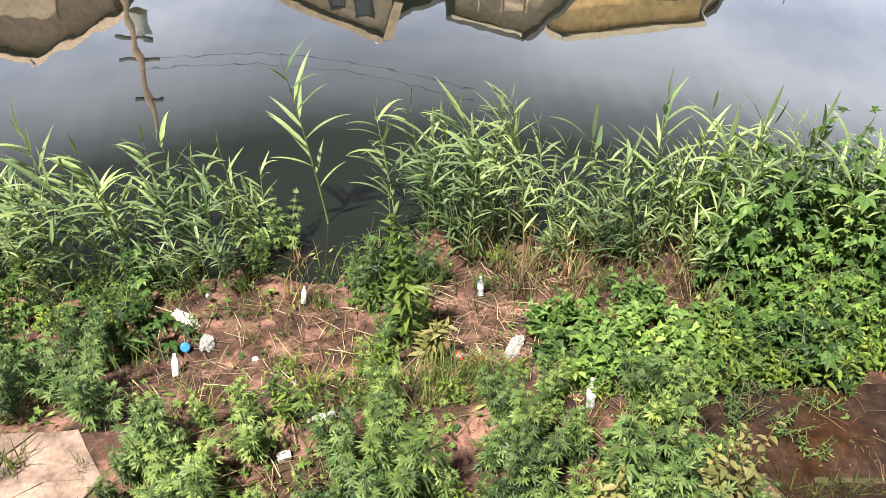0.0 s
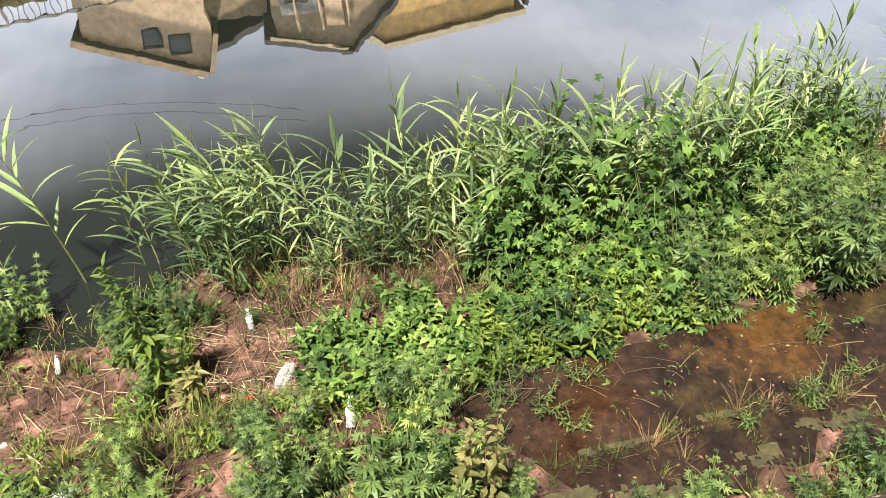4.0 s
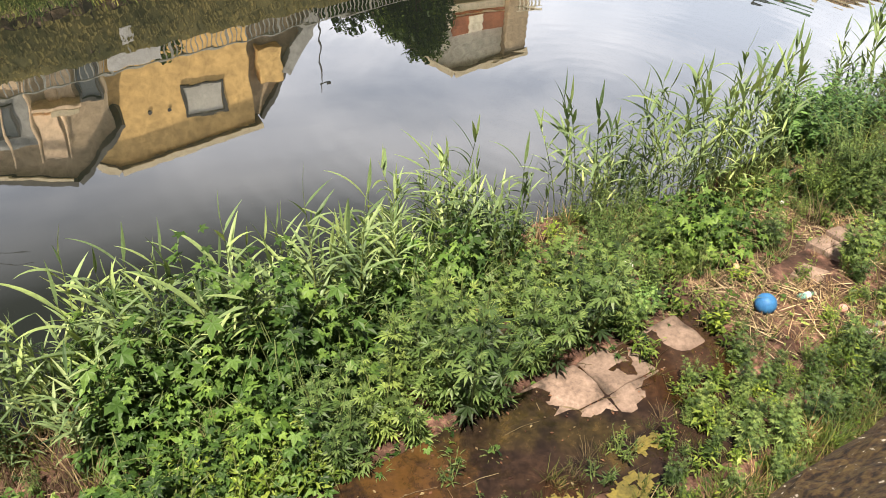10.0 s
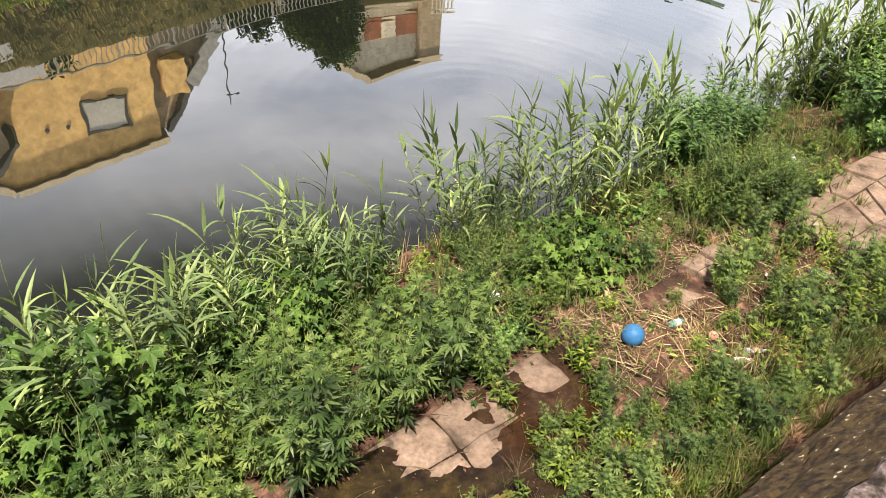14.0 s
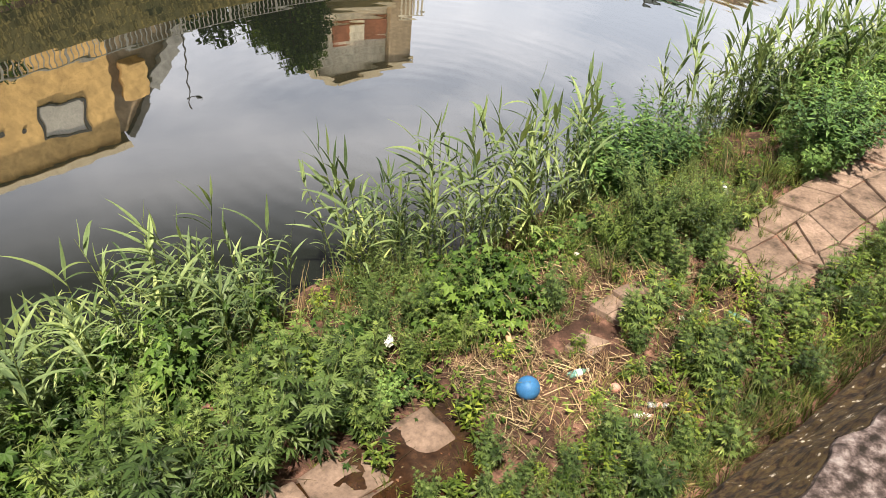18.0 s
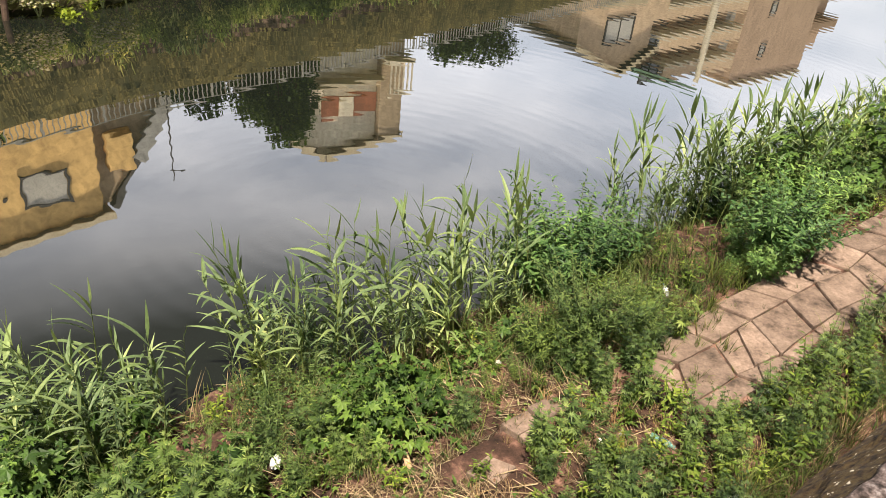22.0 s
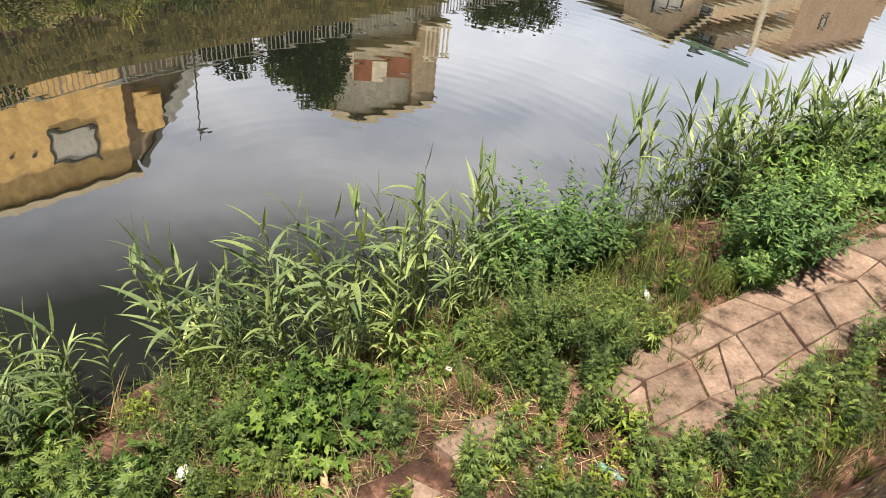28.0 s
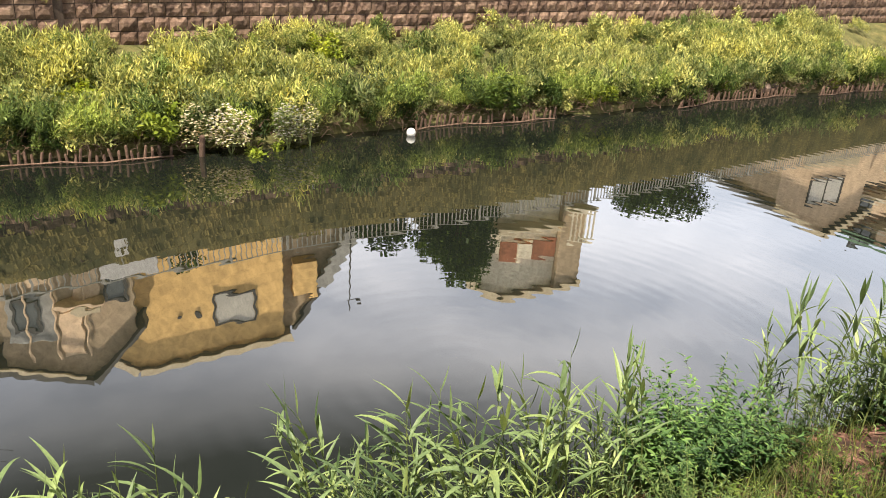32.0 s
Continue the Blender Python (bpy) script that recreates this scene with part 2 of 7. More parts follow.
    cap_gloss = nt.nodes.new("ShaderNodeMath")
    cap_gloss.operation = "MINIMUM"
    cap_gloss.inputs[1].default_value = 0.42
    nt.links.new(q.outputs["Value"], cap_gloss.inputs[0])
    nt.links.new(cap_gloss.outputs["Value"], mx.inputs["Fac"])
    nt.links.new(d.outputs["BSDF"], mx.inputs[1])
    nt.links.new(g.outputs["BSDF"], mx.inputs[2])
    nt.links.new(mx.outputs["Shader"], out.inputs["Surface"])
    return m


def glass_material(name, tint, rough=0.08):
    m, nt, b, _ = nodes_of(name)
    b.inputs["Base Color"].default_value = (*tint, 1)
    b.inputs["Roughness"].default_value = rough
    b.inputs["Transmission Weight"].default_value = 0.75
    b.inputs["IOR"].default_value = 1.3
    return m


M = {
    "soil": surface("soil", [(0.34, (0.025, 0.014, 0.010)), (0.51, (0.085, 0.044, 0.032)), (0.67, (0.31, 0.168, 0.128))], 3.2, 34, 0.95, 0.9, 0.03),
    "flag": surface("flagstone", [(0.32, (0.075, 0.054, 0.042)), (0.44, (0.195, 0.137, 0.108)), (0.68, (0.32, 0.23, 0.185))], 4.2, 26, 0.85, 0.5, 0.008, per_object=0.28),
    "moss": surface("mossy_wall", [(0.38, (0.010, 0.006, 0.004)), (0.46, (0.036, 0.020, 0.010)), (0.55, (0.072, 0.048, 0.018)), (0.63, (0.045, 0.028, 0.014)), (0.67, (0.52, 0.46, 0.38))], 42.0, 140, 0.95, 0.8, 0.006),
    "rim": surface("lichened_rim", [(0.36, (0.05, 0.04, 0.03)), (0.5, (0.17, 0.14, 0.11)), (0.62, (0.34, 0.30, 0.25))], 9.0, 60, 0.95, 0.8, 0.02),
    "coping": surface("weathered_concrete", [(0.38, (0.014, 0.010, 0.008)), (0.45, (0.045, 0.033, 0.031)), (0.50, (0.088, 0.066, 0.064)), (0.55, (0.145, 0.114, 0.112)), (0.63, (0.26, 0.225, 0.222))], 26.0, 130, 0.92, 0.8, 0.005),
    "asphalt": surface("asphalt", [(0.3, (0.045, 0.045, 0.045)), (0.7, (0.075, 0.073, 0.07))], 2.0, 60, 0.9, 0.4, 0.006),
    "block": surface("rough_block", [(0.3, (0.085, 0.052, 0.037)), (0.5, (0.20, 0.128, 0.092)), (0.72, (0.36, 0.25, 0.175))], 2.2, 20, 0.9, 0.9, 0.03, per_object=0.35),
    "joint": surface("dark_joint", [(0.3, (0.04, 0.028, 0.022)), (0.7, (0.09, 0.065, 0.05))], 3.0, 20, 0.95, 0.5, 0.02),
    "straw": leaf_material("straw", (0.07, 0.042, 0.026), (0.22, 0.145, 0.085), (0.50, 0.38, 0.24), 0.8, 0.05, None, 1.0, shade=1.0),
    "stake": surface("weathered_stake", [(0.3, (0.075, 0.045, 0.032)), (0.7, (0.20, 0.13, 0.095))], 9.0, 40, 0.9, 0.4, 0.01, per_object=0.35),
    "reed": leaf_material("reed_leaf", (0.060, 0.115, 0.045), (0.155, 0.235, 0.10), (0.31, 0.39, 0.19), 0.45, 0.28, None, 1.04, shade=1.12),
    "reedstem": surface("reed_stem", [(0.3, (0.12, 0.17, 0.045)), (0.7, (0.27, 0.31, 0.10))], 6.0, 40, 0.5, 0.1, 0.002),
    "dry": leaf_material("dry_leaf", (0.09, 0.056, 0.030), (0.20, 0.138, 0.075), (0.38, 0.29, 0.17), 0.7, 0.2, None, 1.05, shade=1.0),
    "hop": leaf_material("hop_leaf", (0.026, 0.075, 0.014), (0.060, 0.150, 0.028), (0.125, 0.25, 0.055), 0.48),
    "weed": leaf_material("weed_leaf", (0.030, 0.070, 0.018), (0.090, 0.180, 0.046), (0.19, 0.31, 0.095), 0.45, shade=0.82),
    "bushleaf": leaf_material("bush_leaf", (0.036, 0.09, 0.024), (0.085, 0.185, 0.048), (0.16, 0.29, 0.085), 0.42, shade=1.4),
    "fresh": leaf_material("fresh_leaf", (0.07, 0.15, 0.02), (0.14, 0.26, 0.036), (0.24, 0.37, 0.07), 0.45, 0.28),
    "gold": leaf_material("yellowing_leaf", (0.13, 0.20, 0.03), (0.22, 0.29, 0.05), (0.34, 0.37, 0.08), 0.5, 0.34),
    "nettle": leaf_material("nettle_leaf", (0.028, 0.085, 0.024), (0.062, 0.160, 0.044), (0.12, 0.245, 0.078), 0.45, shade=1.05),
    "paleleaf": leaf_material("pale_leaf", (0.20, 0.24, 0.07), (0.32, 0.36, 0.12), (0.46, 0.46, 0.20), 0.5, 0.34),
    "mound": leaf_material("trefoil_leaf", (0.050, 0.125, 0.022), (0.105, 0.225, 0.044), (0.18, 0.33, 0.085), 0.5, 0.24, shade=0.95),
    "fine": leaf_material("fine_leaf", (0.035, 0.088, 0.022), (0.085, 0.165, 0.042), (0.16, 0.26, 0.075), 0.55, 0.2, shade=0.95),
    "grass": leaf_material("grass_blade", (0.05, 0.10, 0.02), (0.11, 0.18, 0.035), (0.22, 0.28, 0.07), 0.5, 0.25),
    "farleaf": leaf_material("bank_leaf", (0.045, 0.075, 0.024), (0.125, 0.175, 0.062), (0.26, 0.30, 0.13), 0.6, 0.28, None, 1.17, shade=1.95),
    "stem": surface("green_stem", [(0.3, (0.08, 0.12, 0.035)), (0.7, (0.17, 0.19, 0.07))], 8.0, 40, 0.6, 0.1, 0.002),
    "redstem": surface("reddish_stem", [(0.3, (0.16, 0.07, 0.045)), (0.7, (0.30, 0.16, 0.09))], 8.0, 40, 0.7, 0.1, 0.002),
    "bankgrass": surface("bank_grass", [(0.3, (0.05, 0.05, 0.018)), (0.5, (0.10, 0.10, 0.035)), (0.7, (0.18, 0.15, 0.06))], 1.8, 30, 0.95, 0.9, 0.04),
    "water": water_material(),
}


# ---- small tools ----
def link_mesh(name, verts, faces, material, parent=None, label="", smooth=False):
    me = bpy.data.meshes.new(name)
    me.from_pydata([tuple(v) for v in verts], [], faces)
    me.materials.append(material)
    if smooth:
        me.polygons.foreach_set("use_smooth", [True] * len(me.polygons))
    me.update()
    ob = new(name, me)
    if parent is not None:
        ob.parent = parent
    if label:
        ob["label"] = label
    return ob


def part(name, bm, material, parent=None, label="", smooth=False):
    me = bpy.data.meshes.new(name)
    bm.to_mesh(me)
    bm.free()
    me.materials.append(material)
    if smooth:
        me.polygons.foreach_set("use_smooth", [True] * len(me.polygons))
    ob = new(name, me)
    if parent is not None:
        ob.parent = parent
    if label:
        ob["label"] = label
    return ob


def box_bm(x0, x1, y0, y1, z0, z1, bevel=0.0, bm=None):
    own = bm is None
    bm = bm or bmesh.new()
    made = bmesh.ops.create_cube(bm, size=1.0)
    for v in made["verts"]:
        v.co = Vector(((x0 + x1) / 2 + v.co.x * (x1 - x0), (y0 + y1) / 2 + v.co.y * (y1 - y0), (z0 + z1) / 2 + v.co.z * (z1 - z0)))
    if bevel and own:
        bmesh.ops.bevel(bm, geom=bm.edges[:], offset=bevel, segments=1, affect="EDGES")
    return bm


def lathe_bm(profile, n=16):
    """A body of rotation about z from (radius, height) pairs."""
    bm = bmesh.new()
    rings = []
    for r, z in profile:
        rings.append([bm.verts.new((r * math.cos(2 * math.pi * i / n), r * math.sin(2 * math.pi * i / n), z)) for i in range(n)])
    for a, b in zip(rings, rings[1:]):
        for i in range(n):
            bm.faces.new((a[i], a[(i + 1) % n], b[(i + 1) % n], b[i]))
    bm.faces.new(rings[0][::-1])
    bm.faces.new(rings[-1])
    return bm


def tube_arrays(points, radii, n=5):
    """Vertices and faces of a round stem along points."""
    vs, fs = [], []
    for k, (p, r) in enumerate(zip(points, radii)):
        d = Vector(points[min(k + 1, len(points) - 1)]) - Vector(points[max(k - 1, 0)])
        q = d.to_track_quat("Z", "Y") if d.length > 1e-6 else Vector((0, 0, 1)).to_track_quat("Z", "Y")
        for i in range(n):
            a = 2 * math.pi * i / n
            vs.append(Vector(p) + q @ Vector((r * math.cos(a), r * math.sin(a), 0)))
    for k in range(len(points) - 1):
        for i in range(n):
            j = (i + 1) % n
            fs.append((k * n + i, k * n + j, (k + 1) * n + j, (k + 1) * n + i))
    fs.append(tuple(range((len(points) - 1) * n, len(points) * n)))
    return vs, fs


class Heap:
    """Collects vertices and faces of many leaves or sticks for one mesh."""

    def __init__(self):
        self.v, self.f = [], []

    def add(self, vs, fs):
        k = len(self.v)
        self.v.extend(vs)
        self.f.extend([tuple(i + k for i in f) for f in fs])

    def put(self, name, material, parent=None, label="", smooth=False):
        return link_mesh(name, self.v, self.f, material, parent, label, smooth)


# ---- the lie of the land ----
def wall_base_y(x):
    return 1.60 + 0.096 * x


def edge_y(x):
    return 3.56 + 0.1 * x


def shore_y(x):
    return 6.3 + 0.08 * x + 0.25 * math.sin(x * 0.9 + 1.0) + 0.12 * math.sin(x * 2.3)


def ledge_z(x):
    return -0.3 + min(0.3, 0.03 * max(0.0, x - 8.0))


def far_shore_y(x):
    return 19.35 + 0.213 * x + 0.25 * math.sin(x * 0.5) + 0.12 * math.sin(x * 1.7)


def far_wall_y(x):
    return 24.0 + 0.225 * x


def smooth01(a):
    a = max(0.0, min(1.0, a))
    return a * a * (3 - 2 * a)


def soil_cover(x, y):
    """How far loose soil covers the flagstones of the ledge, 0 to 1."""
    d = edge_y(x) - y
    bare = 0.0
    for cx, cd, rx, rd in ((6.85, 0.42, 0.75, 0.42), (7.95, 0.35, 0.35, 0.3), (10.05, 0.18, 0.8, 0.34), (-2.75, 0.35, 0.8, 0.55)):
        bare = max(bare, 1.25 - ((x - cx) / rx) ** 2 - ((d - cd) / rd) ** 2)
    if x > 11.6:
        bare = max(bare, min(1.0, (x - 11.6) * 1.6) * (1.35 - abs(d - 0.55) / 0.75))
    if 1.9 < x < 8.6:
        bare = max(bare, min(1.0, (x - 1.9) * 2, (8.6 - x) * 2) * (1.2 if 0.0 < d < 1.5 else 0.0))
    return 1.0 - smooth01(bare + 0.25 * noise.noise(Vector((x * 3, y * 3, 0))))


def ground_z(x, y):
    """Height of the near bank at a place between its wall and the canal."""
    e, s = edge_y(x), shore_y(x)
    rough = 0.05 * noise.noise(Vector((x * 1.7, y * 1.7, 3))) + 0.02 * noise.noise(Vector((x * 6, y * 6, 7)))
    if y <= e:
        return ledge_z(x) - (0.04 if 1.9 < x < 8.6 else 0.014) + soil_cover(x, y) * (0.055 + abs(rough))
    k = (y - e) / max(0.3, s - e)
    z0 = ledge_z(x) - 0.1
    low = 1.0 - smooth01((x - 1.5) / 5.0)
    steep = z0 + (-0.88 - z0) * smooth01(k / 0.42) + (WATER - 0.06 + 0.88) * max(0.0, min(1.0, (k - 0.42) / 0.58))
    even = z0 + (WATER - 0.06 - z0) * (0.35 * k + 0.65 * k * k)
    z = steep * low + even * (1 - low)
    if k > 1:
        z = WATER - 0.06 - 0.35 * (k - 1) * 2
    return max(-2.2, z) + rough


def far_ground_z(x, y):
    k = (y - far_shore_y(x)) / (far_wall_y(x) - far_shore_y(x))
    z = WATER + 0.15 + 1.75 * smooth01(k * 0.9) if k > 0 else WATER - 0.6
    return z + 0.12 * noise.noise(Vector((x * 0.7, y * 0.7, 9)))


def uneven(stops):
    """Places along a line from (start, step) stretches."""
    out = []
    for (a, step), (b, _) in zip(stops, stops[1:]):
        k = max(1, round((b - a) / step))
        out += [a + (b - a) * i / k for i in range(k)]
    return out + [stops[-1][0]]


def build_ground():
    xs = uneven([(-400, 60), (-40, 8), (-6, 0.16), (20, 0.5), (60, 10), (120, 70), (500, 1)])
    rows = []
    for x in xs:
        wb, e, s = wall_base_y(x), edge_y(x), shore_y(x)
        fs, fw = far_shore_y(x), far_wall_y(x)
        col = [(-400.0, 3.42), (-20.0, 3.42), (-0.22 + 0.105 * x, 3.42), (wb - 0.12, ledge_z(x) - 0.1)]
        for i in range(17):
            y = wb - 0.1 + (e - 0.02 - wb + 0.1) * i / 16
            col.append((y, ground_z(x, y)))
        for i in range(25):
            y = e + 0.02 + (s + 0.4 - e) * i / 24
            col.append((y, ground_z(x, y)))
        col += [(s + 2.0, -2.1), (fs - 2.0, -2.1), (fs - 0.25, WATER - 0.5)]
        for i in range(12):
            y = fs + (fw + 0.1 - fs) * i / 11
            col.append((y, far_ground_z(x, y)))
        col += [(fw + 0.35, 3.4), (fw + 3.0, 3.4), (fw + 30, 3.6), (fw + 200, 5.0), (fw + 600, 6.0)]
        rows.append(col)
    n = len(rows[0])
    verts = [(x, y, z) for x, col in zip(xs, rows) for y, z in col]
    faces = [(i * n + j, (i + 1) * n + j, (i + 1) * n + j + 1, i * n + j + 1) for i in range(len(xs) - 1) for j in range(n - 1)]
    ob = link_mesh("ground", verts, faces, M["soil"], smooth=True)
    ob.data.materials.append(M["bankgrass"])
    first = n - 5 - 12
    for i, p in enumerate(ob.data.polygons):
        if i % (n - 1) >= first - 1:
            p.material_index = 1
    tagged(ob, "bare reddish-brown soil of the canal banks", "ground", kind="structure")


build_ground()


def build_water():
    xs = uneven([(-400, 60), (-40, 10), (80, 40), (500, 1)])
    verts, faces = [], []
    for x in xs:
        verts += [(x, edge_y(x) + 0.5, WATER), (x, far_shore_y(x) + 1.0, WATER)]
    for i in range(len(xs) - 1):
        faces.append((2 * i, 2 * i + 2, 2 * i + 3, 2 * i + 1))
    tagged(link_mesh("water", verts, faces, M["water"]), "calm murky green canal water mirroring houses and sky", "water", kind="structure")


build_water()


def shoulder_y(x):
    return 0.505 + 0.085 * x if -4 < x < 20 else wall_base_y(x) - 1.0


def build_near_wall():
    """The battered retaining wall under the camera, with its mossy shoulder and concrete coping."""
    xs = uneven([(-60, 10), (-4, 0.032), (14, 0.5), (18, 3), (60, 1)])

    def sheet(name, rows, material, parent, label="", smooth=False):
        n = len(rows[0])
        verts = [(x, y, z) for x, col in zip(xs, rows) for y, z in col]
        faces = [(i * n + j, (i + 1) * n + j, (i + 1) * n + j + 1, i * n + j + 1) for i in range(len(xs) - 1) for j in range(n - 1)]
        return link_mesh(name, verts, faces, material, parent, label, smooth)

    rows = []
    for x in xs:
        yb, yt = wall_base_y(x) - 0.1, shoulder_y(x) - 0.03
        col = []
        for i in range(9):
            k = i / 8
            n = 0.02 * noise.noise(Vector((x * 2.2, k * 7, 1)))
            col.append((yb + (yt - yb) * k - abs(n), -0.5 + 3.88 * k))
        rows.append(col)
    wall = tagged(sheet("wall_near", rows, M["moss"], None, smooth=True), "dark mossy sloping retaining wall of the canal", "wall", kind="structure")
    lips = [0.245 + 0.099 * x + 0.03 * noise.noise(Vector((x * 1.3, 0, 5))) + 0.03 * noise.noise(Vector((x * 4, 0, 6))) + 0.02 * noise.noise(Vector((x * 11, 0, 6))) for x in xs]
    tops = [3.68 + 0.012 * noise.noise(Vector((x * 3, 2, 2))) for x in xs]
    rows = []
    for x, lip, top in zip(xs, lips, tops):
        out = shoulder_y(x) + 0.010 * noise.noise(Vector((x * 2.1, 3, 5))) + 0.008 * noise.noise(Vector((x * 8, 3, 5)))
        low = 3.42 + 0.02 * noise.noise(Vector((x * 2.4, 9, 2)))
        col = [(out - 0.06, 3.2), (out - 0.004, low - 0.05), (out, low - 0.01), (out - 0.018, low + 0.012)]
        for i in range(1, 15):
            k = i / 14
            n = 0.022 * noise.noise(Vector((x * 7, k * 2.2, 4))) + 0.016 * noise.noise(Vector((x * 17, k * 6, 4))) + 0.008 * noise.noise(Vector((x * 34, k * 12, 4)))
            col.append((out - 0.018 + (lip - out + 0.012) * k + n * (1 - k), low + 0.012 + (top - 0.022 - low) * k ** 0.9 + n * (1 - k)))
        rows.append(col)
    sheet("shoulder", rows, M["moss"], wall, "dark mossy sloping shoulder flecked with pale lichen")
    rows = []
    for x, lip, top in zip(xs, lips, tops):
        def grit(y):
            return 0.010 * noise.noise(Vector((x * 13, y * 13, 2))) + 0.005 * noise.noise(Vector((x * 31, y * 31, 2)))
        rows.append([(lip - 0.02, top - 0.09), (lip, top - 0.03), (lip - 0.012, top + grit(lip))] + [(lip - d, top + 0.006 + grit(lip - d)) for d in (0.03, 0.06, 0.09, 0.12, 0.15, 0.18, 0.21, 0.25, 0.3, 0.36)] + [(lip - 0.42, top), (lip - 0.45, top - 0.03), (lip - 0.45, 3.3)])
    sheet("coping", rows, M["coping"], wall, "weathered grey-pink concrete coping with a broken edge")
    verts, faces = [], []
    for x in (-60, 60):
        verts += [(x, -9.0 + 0.105 * x, 3.46), (x, -0.22 + 0.105 * x, 3.46)]
    tagged(link_mesh("road", verts, [(0, 2, 3, 1)], M["asphalt"]), "grey asphalt lane along the canal wall", "road", kind="structure")


build_near_wall()


def build_unseen_fronts():
    """Assumed plain house fronts, out of view, that close the lane behind and block low sky."""
    bm = bmesh.new()
    for i in range(9):
        x = -36 + i * 9.0
        y = -9.5 + 0.105 * x
        box_bm(x, x + 8.9, y - 6, y, 3.3, 11.0 + 0.8 * math.sin(i * 2.3), 0.05, bm)
    ob = part("wall_south", bm, M["rim"], None)
    tagged(ob, "assumed plain house fronts across the lane, out of view", "wall", kind="structure")


build_unseen_fronts()


# ---- far wall of rough blocks ----
def block_mesh(name, w, h, seed):
    """A rough-faced block, its face towards -y, its back corner at the origin."""
    rnd = random.Random(seed)
    bm = bmesh.new()
    g = 0.012
    nx, nz = 4, 3
    grid = []
    for j in range(nz + 1):
        for i in range(nx + 1):
            rim = i in (0, nx) or j in (0, nz)
            y = -0.015 - rnd.uniform(0, 0.012) if rim else -0.05 - rnd.uniform(0, 0.045)
            grid.append(bm.verts.new((g + (w - 2 * g) * i / nx + (0 if rim else rnd.uniform(-0.015, 0.015)), y, g + (h - 2 * g) * j / nz)))
    for j in range(nz):
        for i in range(nx):
            a = j * (nx + 1) + i
            bm.faces.new((grid[a], grid[a + 1], grid[a + nx + 2], grid[a + nx + 1]))
    rim = [grid[i] for i in range(nx + 1)] + [grid[j * (nx + 1) + nx] for j in range(1, nz + 1)] + [grid[nz * (nx + 1) + i] for i in range(nx - 1, -1, -1)] + [grid[j * (nx + 1)] for j in range(nz - 1, 0, -1)]
    back = [bm.verts.new((v.co.x, 0.05, v.co.z)) for v in rim]
    for i in range(len(rim)):
        j = (i + 1) % len(rim)
        bm.faces.new((rim[j], rim[i], back[i], back[j]))
    me = bpy.data.meshes.new(name)
    bm.to_mesh(me)
    bm.free()
    me.materials.append(M["block"])
    return me


WALL_TURN = math.degrees(math.atan(0.225))
ROW = 0.385


def far_pose(x, z, dy=0.0):
    return pose(x, far_wall_y(x) + dy, z, 0, 0, WALL_TURN)


def build_far_wall():
    xs = (-120, 160)
    verts, faces = [], []
    for x in xs:
        y = far_wall_y(x)
        verts += [(x, y, -0.6), (x, y, 3.5), (x, y + 0.5, 3.5), (x, y + 0.5, -0.6)]
    faces = [(0, 4, 5, 1), (1, 5, 6, 2), (2, 6, 7, 3)]
    wall = tagged(link_mesh("wall_far", verts, faces, M["joint"]), "tall brown wall of rough rectangular stone blocks", "wall", kind="structure")
    widths = (0.40, 0.46, 0.52)
    meshes = [block_mesh("stone", w, ROW, 40 + i) for i in range(9) for w in (widths[i % 3],)]
    rnd = random.Random(5)
    heap = Heap()
    step = math.cos(radians(WALL_TURN))
    for r in range(10):
        x = 1.0 + rnd.uniform(0, 0.3) - (14 if r > 4 else 0)
        z = -0.35 + r * ROW
        end = 31.0 if 1 < r < 6 else 50.0
        while x < 62:
            k = rnd.randrange(9)
            w = widths[k % 3]
            m = far_pose(x, z, rnd.uniform(-0.012, 0.008) - (0.16 if x < 5.0 else 0.0))
            if 2 < r < 7 and 2.0 < x < 30.5:
                ob = new("stone", meshes[k])
                ob.parent = wall
                ob.matrix_basis = m
            else:
                me = meshes[k]
                heap.add([m @ v.co for v in me.vertices], [tuple(p.vertices) for p in me.polygons])
            x += w * step
    part("pier", box_bm(-6.0, 0.0, -0.16, 0.02, -0.4, 3.5), M["joint"], wall).matrix_basis = far_pose(5.42, 0.0)
    rest = heap.put("stonework", M["block"], wall)
    rest["kind"] = "stuff"
    return wall


far_wall = build_far_wall()

M["pale"] = surface("pale_plastic", [(0.3, (0.60, 0.58, 0.54)), (0.7, (0.80, 0.78, 0.75))], 8.0, 40, 0.6, 0.1, 0.003)
for wx, wz in ((4.9, 2.05), (7.1, 2.07), (9.6, 2.08), (12.4, 2.05), (14.8, 2.1)):
    bm = lathe_bm([(0.030, 0), (0.045, 0.0), (0.045, 0.07), (0.030, 0.07), (0.026, 0.01)], 10)
    ob = part("drain_pipe", bm, M["pale"], None)
    ob.matrix_basis = far_pose(wx, wz, -0.04) @ pose(0, 0, 0, 90, 0, 0)
    tagged(ob, "short pale drain pipe stub in the stone wall", "drain pipe", group="wall drains")

# ---- railing on the far wall ----
M["rail"] = surface("grey_paint_steel", [(0.3, (0.34, 0.33, 0.28)), (0.7, (0.50, 0.48, 0.42))], 5.0, 40, 0.5, 0.1, 0.002)


